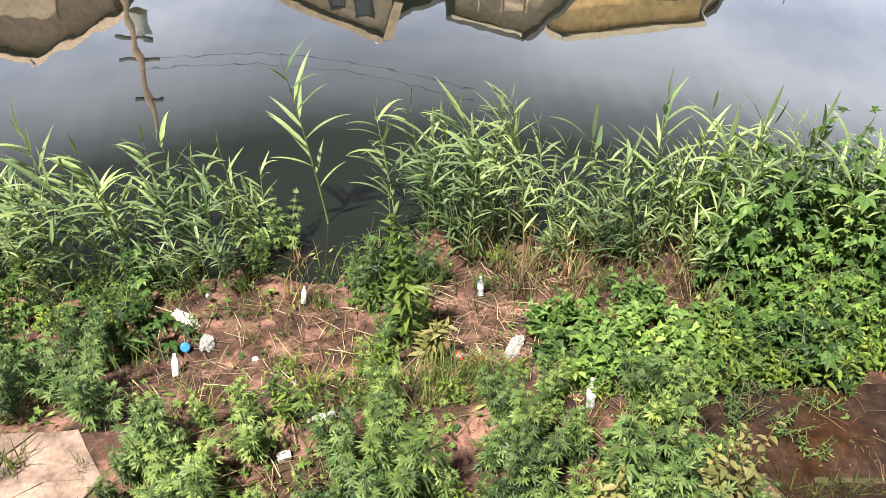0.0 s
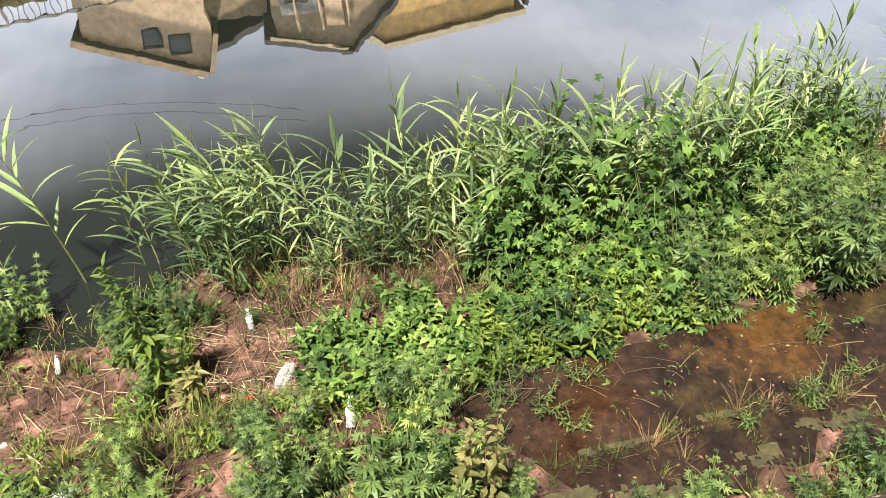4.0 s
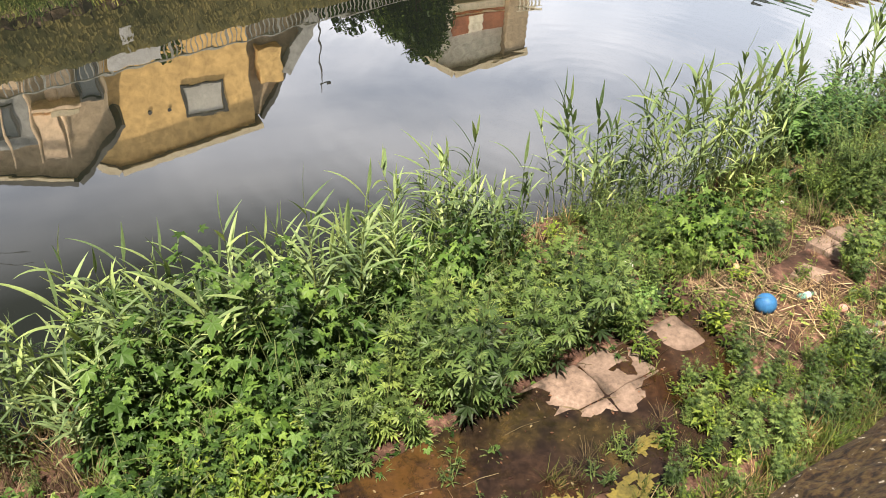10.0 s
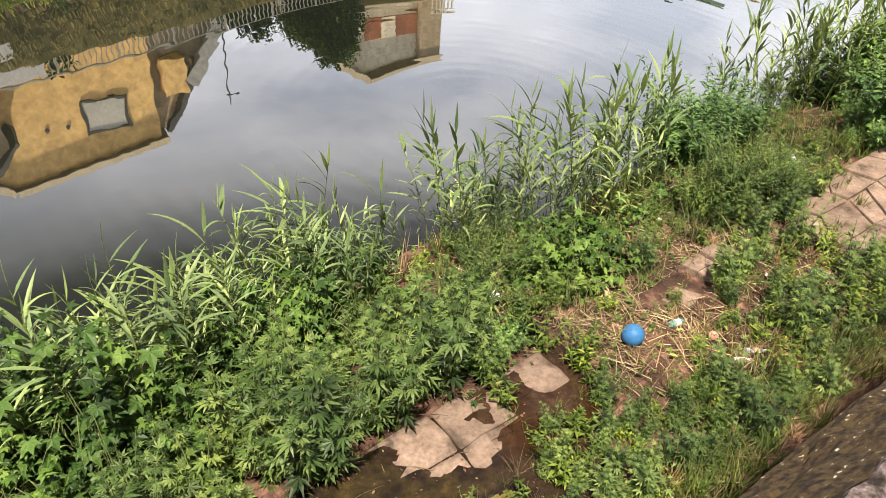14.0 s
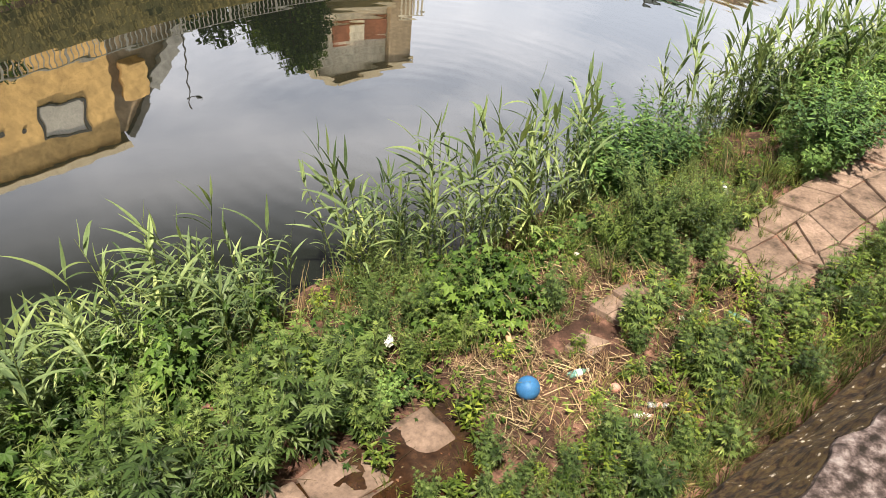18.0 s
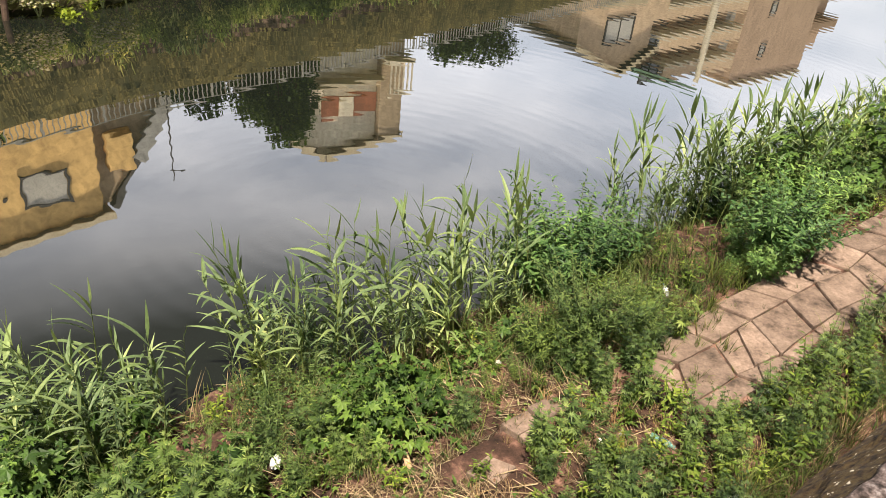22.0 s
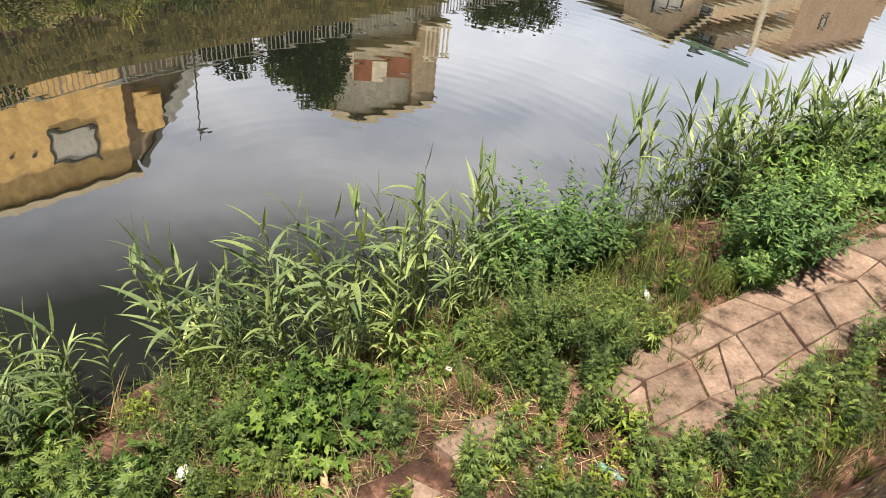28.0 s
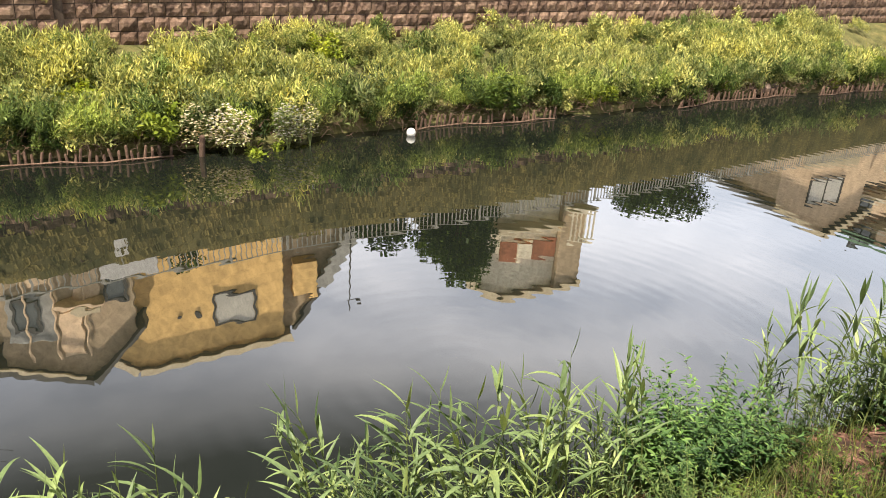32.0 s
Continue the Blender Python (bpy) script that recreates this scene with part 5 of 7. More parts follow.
def stand(ob, x, y, label, category, group, turn=0.0, size=1.0):
    """One plant on its own spot of the near bank."""
    ob.matrix_basis = pose(x, y, max(ground_z(x, y), WATER - 0.2) - 0.02, 0, 0, turn) @ Matrix.Scale(size, 4)
    return tagged(ob, label, category, group=group)


def plant_single_spots():
    rnd = random.Random(77)
    mounds = [(1.2 + 0.36 * (i % 4) + rnd.uniform(-0.14, 0.14), 3.95 + 0.32 * (i // 4) + rnd.uniform(-0.12, 0.12)) for i in range(16)]
    for k, (x, y) in enumerate(mounds):
        h = 0.30 + 0.22 * max(0.0, 1 - ((x - 1.75) / 0.9) ** 2)
        stand(upright_weed(800 + k, 12, h, 0.125, "mound", "trefoil", 0.05, 0.75, "mound_weed"), x, y, "low mound of light green weed with rounded leaves in threes", "weed", "mounded weeds on the soil", 40.0 * k)
    stand(upright_weed(611, 1, 1.6, 0.16, "fresh", "lance", 0.016, 0.12, "tall_weed"), -0.02, 4.56, "tall slender yellow-green weed with narrow leaves up its stem", "weed", "yellowing weeds")
    stand(upright_weed(612, 3, 0.62, 0.15, "paleleaf", "lance", 0.022, 0.3, "tall_weed"), 0.02, 4.40, "yellowing weed with narrow pointed leaves", "weed", "yellowing weeds")
    for seed, x, y, h in ((621, 1.87, 2.67, 1.25), (622, 2.14, 2.63, 1.15), (623, 1.98, 2.86, 0.9), (624, 2.05, 2.45, 0.8), (625, 1.2, 2.55, 0.95)):
        stand(upright_weed(seed, 2, h, 0.115, "paleleaf", "oval", 0.045, 0.14, "tall_weed", "redstem"), x, y, "tall pale weed with yellowing oval leaves on an upright stem", "weed", "pale tall weeds", 70.0 * seed)
    for seed, x, y, n, h, spread in ((371, 14.95, 5.25, 60, 1.12, 0.95), (372, 12.9, 6.75, 70, 1.2, 0.9), (374, 12.45, 6.6, 50, 1.05, 0.85), (375, 13.35, 6.75, 50, 1.0, 0.85), (373, 15.9, 5.75, 40, 1.1, 0.85)):
        stand(upright_weed(seed, n, h, 0.15, "nettle", "lance", 0.024, spread, "leafy_bush"), x, y, "large round green bush with narrow leaflets beside the flagstones", "bush", "leafy bushes on the bank")
    for seed, x, y, n, h in ((471, 11.75, 5.25, 64, 1.05), (472, 12.3, 5.0, 44, 0.8), (473, 11.25, 5.35, 40, 0.75)):
        stand(upright_weed(seed, n, h, 0.085, "fine", "fine", 0.013, 0.75, "feathery_weed"), x, y, "dense dark feathery weed bush with fine leaves", "weed", "feathery weeds on the bank")
    for seed, x, y, n, h in ((461, 8.45, 5.75, 22, 0.6), (462, 8.8, 5.5, 20, 0.55), (463, 8.6, 6.2, 22, 0.65), (464, 8.2, 5.55, 20, 0.5), (465, 9.0, 6.1, 20, 0.6), (466, 7.95, 5.2, 20, 0.5), (467, 8.3, 4.95, 14, 0.4)):
        stand(upright_weed(seed, n, h, 0.075, "weed", "fine", 0.016, 0.7, "small_leaved_shrub"), x, y, "dark green small-leaved shrub among dead stems", "shrub", "shrubs at the reeds")
    for seed, x, y, n, h in ((481, 4.77, 3.02, 9, 0.42), (482, 5.15, 3.62, 7, 0.26), (483, 4.21, 2.99, 6, 0.24), (484, 5.25, 3.25, 7, 0.28), (485, 6.52, 3.24, 12, 0.30), (486, 3.12, 3.63, 6, 0.26), (487, 6.2, 3.1, 9, 0.26), (488, 2.75, 3.45, 8, 0.3), (489, 2.45, 3.55, 9, 0.34), (490, 2.6, 3.8, 7, 0.3), (491, 2.95, 3.25, 8, 0.28), (492, 2.3, 3.2, 9, 0.36)):
        stand(upright_weed(seed, n, h, 0.055, "fine", "fine", 0.02, 0.6, "feathery_weed"), x, y, "small grey-green weed growing out of the shallow water", "weed", "weeds in the shallow water")


plant_single_spots()


# ---- far bank plants and timber stakes ----
def far_bush(seed, r, h, n, size, material="farleaf", grassy=0.0):
    rnd = random.Random(seed)
    heap = Heap()
    quad = ([(0, 0, 0), (0.55, -0.24, 0.05), (1, 0, -0.2), (0.55, 0.24, 0.05)], [(0, 1, 2), (0, 2, 3)])
    lumps = [(rnd.uniform(-0.75, 0.75) * r, rnd.uniform(-0.75, 0.75) * r, rnd.uniform(0.2, 0.85) * h, rnd.uniform(0.26, 0.46) * r) for _ in range(9)]
    blade = ([(0, 0, 0), (0.5, -0.07, 0.03), (1, 0, -0.12), (0.5, 0.07, 0.03)], [(0, 1, 2), (0, 2, 3)])
    for i in range(n):
        cx, cy, cz, cr = rnd.choice(lumps)
        d = Vector((rnd.gauss(0, 1), rnd.gauss(0, 1), rnd.gauss(0, 1))).normalized() * cr * rnd.uniform(0.5, 1.15)
        p = (cx + d.x, cy + d.y, max(0.02, cz + d.z))
        if rnd.random() < grassy:
            heap.add(*placed(blade, leaf_pose(p, rnd.uniform(0, 360), rnd.uniform(35, 85), rnd.uniform(-50, 50), size * rnd.uniform(1.5, 3.0))))
        else:
            heap.add(*placed(quad, leaf_pose(p, rnd.uniform(0, 360), rnd.uniform(-30, 65), rnd.uniform(-50, 50), size * rnd.uniform(0.6, 1.4))))
    ob = heap.put("bank_bush", M[material])
    ob.data.materials.append(M["stem"])
    return ob


M["fardark"] = leaf_material("dark_bank_leaf", (0.025, 0.065, 0.012), (0.05, 0.11, 0.02), (0.09, 0.17, 0.03), 0.5, 0.25)
M["farbright"] = leaf_material("bright_bank_leaf", (0.12, 0.20, 0.02), (0.20, 0.30, 0.03), (0.30, 0.40, 0.06), 0.5, 0.3, shade=1.2)
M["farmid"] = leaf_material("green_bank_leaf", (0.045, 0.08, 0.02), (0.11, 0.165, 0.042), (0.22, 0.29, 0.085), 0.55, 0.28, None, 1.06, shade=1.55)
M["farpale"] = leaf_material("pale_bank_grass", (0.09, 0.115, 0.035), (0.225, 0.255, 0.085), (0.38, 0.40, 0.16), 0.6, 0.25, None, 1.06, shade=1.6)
M["petal"] = leaf_material("white_petal", (0.55, 0.55, 0.48), (0.70, 0.70, 0.62), (0.82, 0.82, 0.76), 0.6, 0.3, shade=1.0)


def plant_far_bank():
    rnd = random.Random(77)
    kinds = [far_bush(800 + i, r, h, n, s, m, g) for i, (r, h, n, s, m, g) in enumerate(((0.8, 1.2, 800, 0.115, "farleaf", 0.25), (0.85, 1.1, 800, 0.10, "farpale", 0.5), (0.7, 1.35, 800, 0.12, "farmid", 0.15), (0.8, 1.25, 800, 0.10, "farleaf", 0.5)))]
    fresh = [True] * 4
    blocks, lists = [], []
    for i in range(460):
        x = rnd.uniform(-6, 50) if i > 360 else rnd.uniform(2, 36)
        k = rnd.random() ** 0.8 * 0.89 + 0.06
        y = far_shore_y(x) + (far_wall_y(x) - far_shore_y(x)) * k
        v = rnd.randrange(4)
        m = pose(x, y, far_ground_z(x, y) - 0.1, 0, 0, rnd.uniform(0, 360)) @ Matrix.Scale(rnd.uniform(0.65, 1.1) * (0.72 if k > 0.78 else 0.88 if k > 0.5 else 0.7 if k < 0.15 else 1.0), 4)
        if fresh[v]:
            kinds[v].matrix_basis = m
            tagged(kinds[v], "olive-green bank weeds and low brush", "bush", group="brush on the far bank")
            fresh[v] = False
        elif i < 230:
            copy_thing(kinds[v], m)
        else:
            me = kinds[v].data
            co = np.empty(len(me.vertices) * 3, dtype=np.float32)
            me.vertices.foreach_get("co", co)
            mm = np.array(m)
            blocks.append(co.reshape(-1, 3) @ mm[:3, :3].T + mm[:3, 3])
            lists.append((kinds[v], len(me.vertices)))
    verts, faces = np.concatenate(blocks), []
    at = 0
    for ob, count in lists:
        faces += [tuple(k + at for k in p.vertices) for p in ob.data.polygons]
        at += count
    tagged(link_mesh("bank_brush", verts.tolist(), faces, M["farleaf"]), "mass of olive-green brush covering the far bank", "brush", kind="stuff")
    dark = far_bush(820, 0.8, 1.0, 800, 0.16, "fardark")
    dark.matrix_basis = pose(17.4, far_shore_y(17.4) + 0.5, WATER + 0.3)
    tagged(dark, "dark green broad-leaved bush over the water", "bush", group="brush on the far bank")
    for x, k, s in ((30.5, 0.2, 0.6), (23.8, 0.15, 0.6), (3.5, 0.4, 0.7)):
        copy_thing(dark, pose(x, far_shore_y(x) + k * 4, far_ground_z(x, far_shore_y(x) + k * 4) - 0.1, 0, 0, x * 50) @ Matrix.Scale(s, 4))
    fringes = [far_bush(830, 0.6, 1.3, 850, 0.10, "fardark", 0.25), far_bush(831, 0.6, 1.5, 900, 0.095, "farmid", 0.35), far_bush(832, 0.65, 1.2, 850, 0.10, "farleaf", 0.3)]
    placed_once = set()
    x = -1.0
    while x < 46:
        m = pose(x, far_shore_y(x) + rnd.uniform(0.25, 0.6), WATER + rnd.uniform(0.05, 0.2), 0, 0, rnd.uniform(0, 360)) @ Matrix.Scale(rnd.uniform(0.75, 1.15), 4)
        k = rnd.choice((0, 1, 1, 2))
        if k in placed_once:
            copy_thing(fringes[k], m)
        else:
            placed_once.add(k)
            fringes[k].matrix_basis = m
            tagged(fringes[k], "green undergrowth hanging over the far waterline", "bush", group="undergrowth at the far waterline")
        x += rnd.uniform(0.3, 0.6)
    bright = far_bush(821, 0.6, 0.8, 700, 0.13, "farbright")
    bright.matrix_basis = pose(7.5, far_shore_y(7.5) + 0.1, WATER + 0.2) @ Matrix.Scale(1.15, 4)
    tagged(bright, "bright yellow-green bush at the water's edge", "bush", group="brush on the far bank")
    for x, d, s in ((10.0, -0.15, 0.9), (5.8, 1.8, 0.9), (12.6, 3.4, 0.9), (21.2, 0.5, 0.9), (20.3, 1.2, 0.7), (27.5, 0.6, 0.8), (33.5, 0.8, 0.9), (36.5, 1.2, 1.0)):
        copy_thing(bright, pose(x, far_shore_y(x) + d, far_ground_z(x, far_shore_y(x) + d) - 0.1, 0, 0, x * 70) @ Matrix.Scale(s, 4))
    # dead stems and grey undergrowth above the waterline
    twigs = Heap()
    for i in range(1500):
        x = rnd.uniform(1, 40)
        y = far_shore_y(x) + rnd.uniform(-0.15, 0.5)
        z = max(WATER, far_ground_z(x, y)) + rnd.uniform(0.0, 0.35)
        a, ln, up = rnd.uniform(0, 6.28), rnd.uniform(0.2, 0.7), rnd.uniform(-0.5, 0.9)
        dx, dy = math.cos(a) * ln * 0.5, math.sin(a) * ln * 0.3
        twigs.add(*tube_arrays([(x, y, z), (x + dx * 0.5, y + dy * 0.5, z + up * ln * 0.6), (x + dx, y + dy, z + up * ln * 0.7)], [0.009, 0.007, 0.004], 3))
    tagged(twigs.put("dead_twigs", M["stake"]), "tangle of brown dead stems above the far waterline", "dead stems", kind="stuff")
    # white flowers
    for x, d, r, n in ((9.25, -0.3, 0.55, 360), (8.5, -0.1, 0.45, 190), (10.7, -0.3, 0.36, 260), (11.3, -0.35, 0.22, 80)):
        root = new("flowering_bush")
        heap, green, stems = Heap(), Heap(), Heap()
        for i in range(n):
            a, q = rnd.uniform(0, 2 * math.pi), math.sqrt(rnd.random()) * r
            p = (q * math.cos(a), q * math.sin(a) * 0.6, 0.15 + rnd.uniform(0, 1) * (1.1 - 0.5 * q / r))
            for j in range(5):
                heap.add(*placed(lance_arrays(0.042, 0.034, 0.1), leaf_pose(p, j * 72 + a * 50, 25)))
            green.add(*placed(lance_arrays(0.11, 0.045, 0.3), leaf_pose((p[0], p[1] + 0.03, p[2] - 0.05), rnd.uniform(0, 360), rnd.uniform(-30, 40))))
        for j in range(6):
            a = j * 1.05
            stems.add(*tube_arrays([(0, 0, -0.2), (0.4 * r * math.cos(a), 0.3 * r * math.sin(a), 0.4), (0.7 * r * math.cos(a), 0.5 * r * math.sin(a), 0.9 * r + 0.3)], [0.01, 0.007, 0.003], 4))
        heap.put("blossom", M["petal"], root)["kind"] = "stuff"
        green.put("leaves", M["farleaf"], root)["kind"] = "stuff"
        stems.put("stem", M["stem"], root)["kind"] = "stuff"
        root.matrix_basis = pose(x, far_shore_y(x) + d, WATER + 0.15)
        tagged(root, "bush covered in small white flowers above the water", "flowering bush", group="white flowering bushes")


plant_far_bank()


def build_creeper():
    rnd = random.Random(8)
    heap = Heap()
    quad = ([(0, 0, 0), (0.5, -0.42, 0.05), (1, 0, -0.15), (0.5, 0.42, 0.05)], [(0, 1, 2), (0, 2, 3)])
    while len(heap.f) < 22000:
        x = rnd.uniform(-8, 52)
        low = 2.2 + 0.2 * noise.noise(Vector((x * 0.9, 0, 3))) + 0.2 * noise.noise(Vector((x * 3, 0, 5)))
        z = rnd.uniform(low, 3.75)
        y = far_wall_y(x) - (0.235 if x < 5.4 else 0.075) - 0.07 * (1 + noise.noise(Vector((x * 2, z * 3, 6))))
        heap.add(*placed(quad, leaf_pose((x, y, z), rnd.uniform(262, 278), rnd.uniform(-88, -78), rnd.uniform(-6, 6), rnd.uniform(0.07, 0.14))))
    root = new("wall_creeper")
    xs = [-8 + 0.4 * i for i in range(151)]
    verts, faces = [], []
    for i, x in enumerate(xs):
        low = 2.27 + 0.2 * noise.noise(Vector((x * 0.9, 0, 3)))
        for j in range(5):
            z = low + (3.72 - low) * j / 4
            verts.append((x, far_wall_y(x) - (0.21 if x < 5.4 else 0.05) - 0.07 * (1 + noise.noise(Vector((x * 2, z * 3, 6)))) * (0.3 if j in (0, 4) else 1), z))
    for i in range(150):
        faces += [(i * 5 + j, i * 5 + j + 5, i * 5 + j + 6, i * 5 + j + 1) for j in range(4)]
    link_mesh("creeper_mat", verts, faces, M["ivy"], root, smooth=True)
    heap.put("leaves", M["ivy"], root)["kind"] = "stuff"
    tagged(root, "dark green creeper hanging over the upper stone wall", "creeper", kind="stuff")


M["ivy"] = leaf_material("ivy_leaf", (0.135, 0.140, 0.058), (0.165, 0.170, 0.070), (0.195, 0.198, 0.084), 0.9, 0.05, shade=1.0)
build_creeper()


def build_stakes():
    rnd = random.Random(31)
    meshes = []
    for i in range(5):
        bm = lathe_bm([(0.032, -0.35), (0.036, 0.1), (0.034, 0.32), (0.022, 0.35)], 7)
        for v in bm.verts:
            v.co.x += 0.006 * math.sin(v.co.z * 9 + i)
            v.co.y += 0.006 * math.cos(v.co.z * 7 + 2 * i)
        me = bpy.data.meshes.new("stake")
        bm.to_mesh(me)
        bm.free()
        me.materials.append(M["stake"])
        meshes.append(me)
    for x0, x1 in ((2.0, 7.9), (14.6, 19.4), (24.5, 31.0), (32.0, 36.0)):
        root = new("stake_fence")
        x = x0
        while x < x1:
            if rnd.random() < 0.9:
                ob = new("stake", rnd.choice(meshes))
                ob.parent = root
                y = far_shore_y(x) - 0.12 + rnd.uniform(-0.03, 0.03)
                ob.matrix_basis = pose(x, y, WATER - 0.04 + rnd.uniform(-0.14, 0.08), rnd.uniform(-12, 12), rnd.uniform(-9, 9), rnd.uniform(0, 360))
            x += rnd.uniform(0.1, 0.19)
        pts = [(x0 + (x1 - x0) * i / 12, far_shore_y(x0 + (x1 - x0) * i / 12) - 0.2, WATER + 0.04 + 0.02 * math.sin(i * 2.0)) for i in range(13)]
        vs, fs = tube_arrays(pts, [0.02] * 13, 6)
        link_mesh("waling", vs, fs, M["stake"], root, "bleached pole along the stakes")
        tagged(root, "row of short weathered timber stakes holding the bank", "stake fence", group="timber revetment", kind="structure")
    post = part("mooring_post", lathe_bm([(0.07, -0.5), (0.075, 0.0), (0.07, 0.5), (0.05, 0.53)], 10), M["stake"])
    post.matrix_basis = pose(8.55, far_shore_y(8.55) - 0.35, WATER, 4, 3, 0)
    tagged(post, "thick weathered timber post standing in the water", "post")


build_stakes()


# ---- trees behind the railing ----
def build_tree(x, y, z, r, h, seed, material="fardark", n=2600, size=0.2):
    rnd = random.Random(seed)
    root = new("tree")
    trunk, heap = Heap(), Heap()
    lumps = []
    for i in range(26):
        a, q = rnd.uniform(0, 2 * math.pi), math.sqrt(rnd.random()) * 0.66 * r
        cz = h * (0.58 + 0.28 * rnd.uniform(-1, 1) * math.sqrt(max(0.0, 1 - (q / r) ** 2)))
        lumps.append((q * math.cos(a), q * math.sin(a), cz, r * rnd.uniform(0.3, 0.48)))
    trunk.add(*tube_arrays([(0, 0, -0.2), (0.05, 0, h * 0.25), (0, 0.06, h * 0.6)], [0.16, 0.13, 0.06], 8))
    for cx, cy, cz, cr in lumps:
        trunk.add(*tube_arrays([(0.03, 0.02, h * 0.22), (cx * 0.5, cy * 0.5, cz * 0.72), (cx, cy, cz)], [0.06, 0.04, 0.015], 5))
    lv = [lance_arrays(size * s, size * s * 0.5, 0.3) for s in (0.7, 1.0, 1.3)]
    for i in range(n):
        cx, cy, cz, cr = rnd.choice(lumps)
        d = Vector((rnd.gauss(0, 1), rnd.gauss(0, 1), rnd.gauss(0, 1))).normalized() * cr * rnd.uniform(0.5, 1.08)
        heap.add(*placed(rnd.choice(lv), leaf_pose((cx + d.x, cy + d.y, cz + d.z), rnd.uniform(0, 360), rnd.uniform(-50, 50), rnd.uniform(-50, 50))))
    trunk.put("trunk", M["stake"], root)
    heap.put("crown", M[material], root)["kind"] = "stuff"
    root.matrix_basis = pose(x, y, z)
    tagged(root, "round dark green tree behind the canal railing", "tree", group="trees across the canal")


build_tree(20.5, 34.0, 3.5, 2.15, 6.5, 1, n=13000, size=0.2)
build_tree(16.8, 33.5, 3.5, 1.5, 4.4, 2, n=3200)
build_tree(30.0, 34.0, 3.5, 1.6, 3.6, 3, n=3000)
build_tree(32.8, 34.5, 3.5, 1.7, 4.2, 4, n=3000)
build_tree(8.2, 30.2, 3.5, 0.9, 3.1, 5, n=700)


# ---- loose things on the near bank ----
M["blue"] = surface("blue_rubber", [(0.3, (0.028, 0.13, 0.32)), (0.7, (0.042, 0.18, 0.40))], 6.0, 90, 0.55, 0.15, 0.002)
M["white"] = surface("white_plastic", [(0.3, (0.66, 0.66, 0.64)), (0.7, (0.82, 0.82, 0.80))], 12.0, 60, 0.4, 0.1, 0.002)
M["red"] = surface("red_plastic", [(0.3, (0.50, 0.03, 0.03)), (0.7, (0.62, 0.06, 0.05))], 12.0, 60, 0.4, 0.1, 0.002)
M["bluecap"] = surface("blue_plastic", [(0.3, (0.03, 0.20, 0.50)), (0.7, (0.05, 0.28, 0.60))], 12.0, 60, 0.4, 0.1, 0.002)
M["pink"] = surface("pink_rubber", [(0.3, (0.55, 0.25, 0.20)), (0.7, (0.66, 0.33, 0.27))], 12.0, 60, 0.6, 0.1, 0.002)
M["cork"] = surface("pale_wood", [(0.3, (0.42, 0.27, 0.15)), (0.7, (0.62, 0.44, 0.27))], 12.0, 60, 0.8, 0.2, 0.003)
M["film"] = glass_material("cloudy_plastic", (0.80, 0.82, 0.80), 0.25)
M["teal"] = glass_material("teal_bottle", (0.45, 0.85, 0.75))
M["clear"] = glass_material("clear_bottle", (0.85, 0.92, 0.92))
M["green"] = glass_material("green_bottle", (0.15, 0.6, 0.25))


def ground_pose(x, y, lift=0.0, rx=0, ry=0, rz=0):
    return pose(x, y, ground_z(x, y) + lift, 0, 0, rz) @ pose(0, 0, 0, rx, ry, 0)


def ball(x, y, r, material, label, name="ball"):
    bm = bmesh.new()
    bmesh.ops.create_uvsphere(bm, u_segments=28, v_segments=18, radius=r)
    for v in bm.verts:
        if v.co.z > r * 0.93:
            v.co.z -= r * 0.012
    ob = part(name, bm, M[material], None, smooth=True)
    ob.matrix_basis = ground_pose(x, y, r - 0.012, 20, 10)
    return tagged(ob, label, "ball")


ball(8.89, 3.98, 0.107, "blue", "plain blue rubber ball lying on dry straw")
ball(9.6, 3.62, 0.045, "pink", "small faded pink ball among weeds")


def bottle(x, y, yaw, body, label, length=0.21, cap="white", band=None, lift=0.03, tip=0.0):
    root = new("plastic_bottle")
    s = length / 0.21
    prof = [(0.020, 0.0), (0.030, 0.004), (0.032, 0.03), (0.029, 0.06), (0.032, 0.075), (0.032, 0.13), (0.026, 0.158), (0.013, 0.185), (0.012, 0.193)]
    part("body", lathe_bm([(r * s, z * s) for r, z in prof], 14), M[body], root, smooth=True)
    part("cap", lathe_bm([(0.0145 * s, 0.19 * s), (0.0150 * s, 0.192 * s), (0.0150 * s, 0.208 * s), (0.012 * s, 0.21 * s)], 12), M[cap], root)
    if band:
        part("label_band", lathe_bm([(0.0326 * s, 0.078 * s), (0.0332 * s, 0.08 * s), (0.0332 * s, 0.126 * s), (0.0326 * s, 0.128 * s)], 14), M[band], root)
    root.matrix_basis = ground_pose(x, y, lift, 0, 0, yaw) @ pose(0, 0, 0, 90 - tip, 0, 0)
    tagged(root, label, "bottle", group="litter on the bank")


bottle(9.34, 3.95, 82, "teal", "pale teal plastic bottle with white cap on straw", 0.22, "white", "white")
bottle(9.52, 3.30, 60, "white", "white plastic bottle lying among weeds", 0.17, "pink")
bottle(9.70, 3.32, 60, "clear", "crumpled pinkish clear bottle in the grass", 0.2, "white", "pink")
bottle(11.28, 3.78, 20, "teal", "clear teal bottle lying among green weeds", 0.24, "teal")
bottle(13.32, 5.45, 160, "clear", "small clear bottle with pale label on dry grass", 0.18, "bluecap", "white", tip=30)
bottle(1.30, 3.55, 170, "clear", "clear plastic bottle with white label", 0.24, "white", "white", tip=25)
bottle(-0.62, 3.46, -70, "clear", "clear bottle with a pale blue label in the weeds", 0.22, "cork", "white")
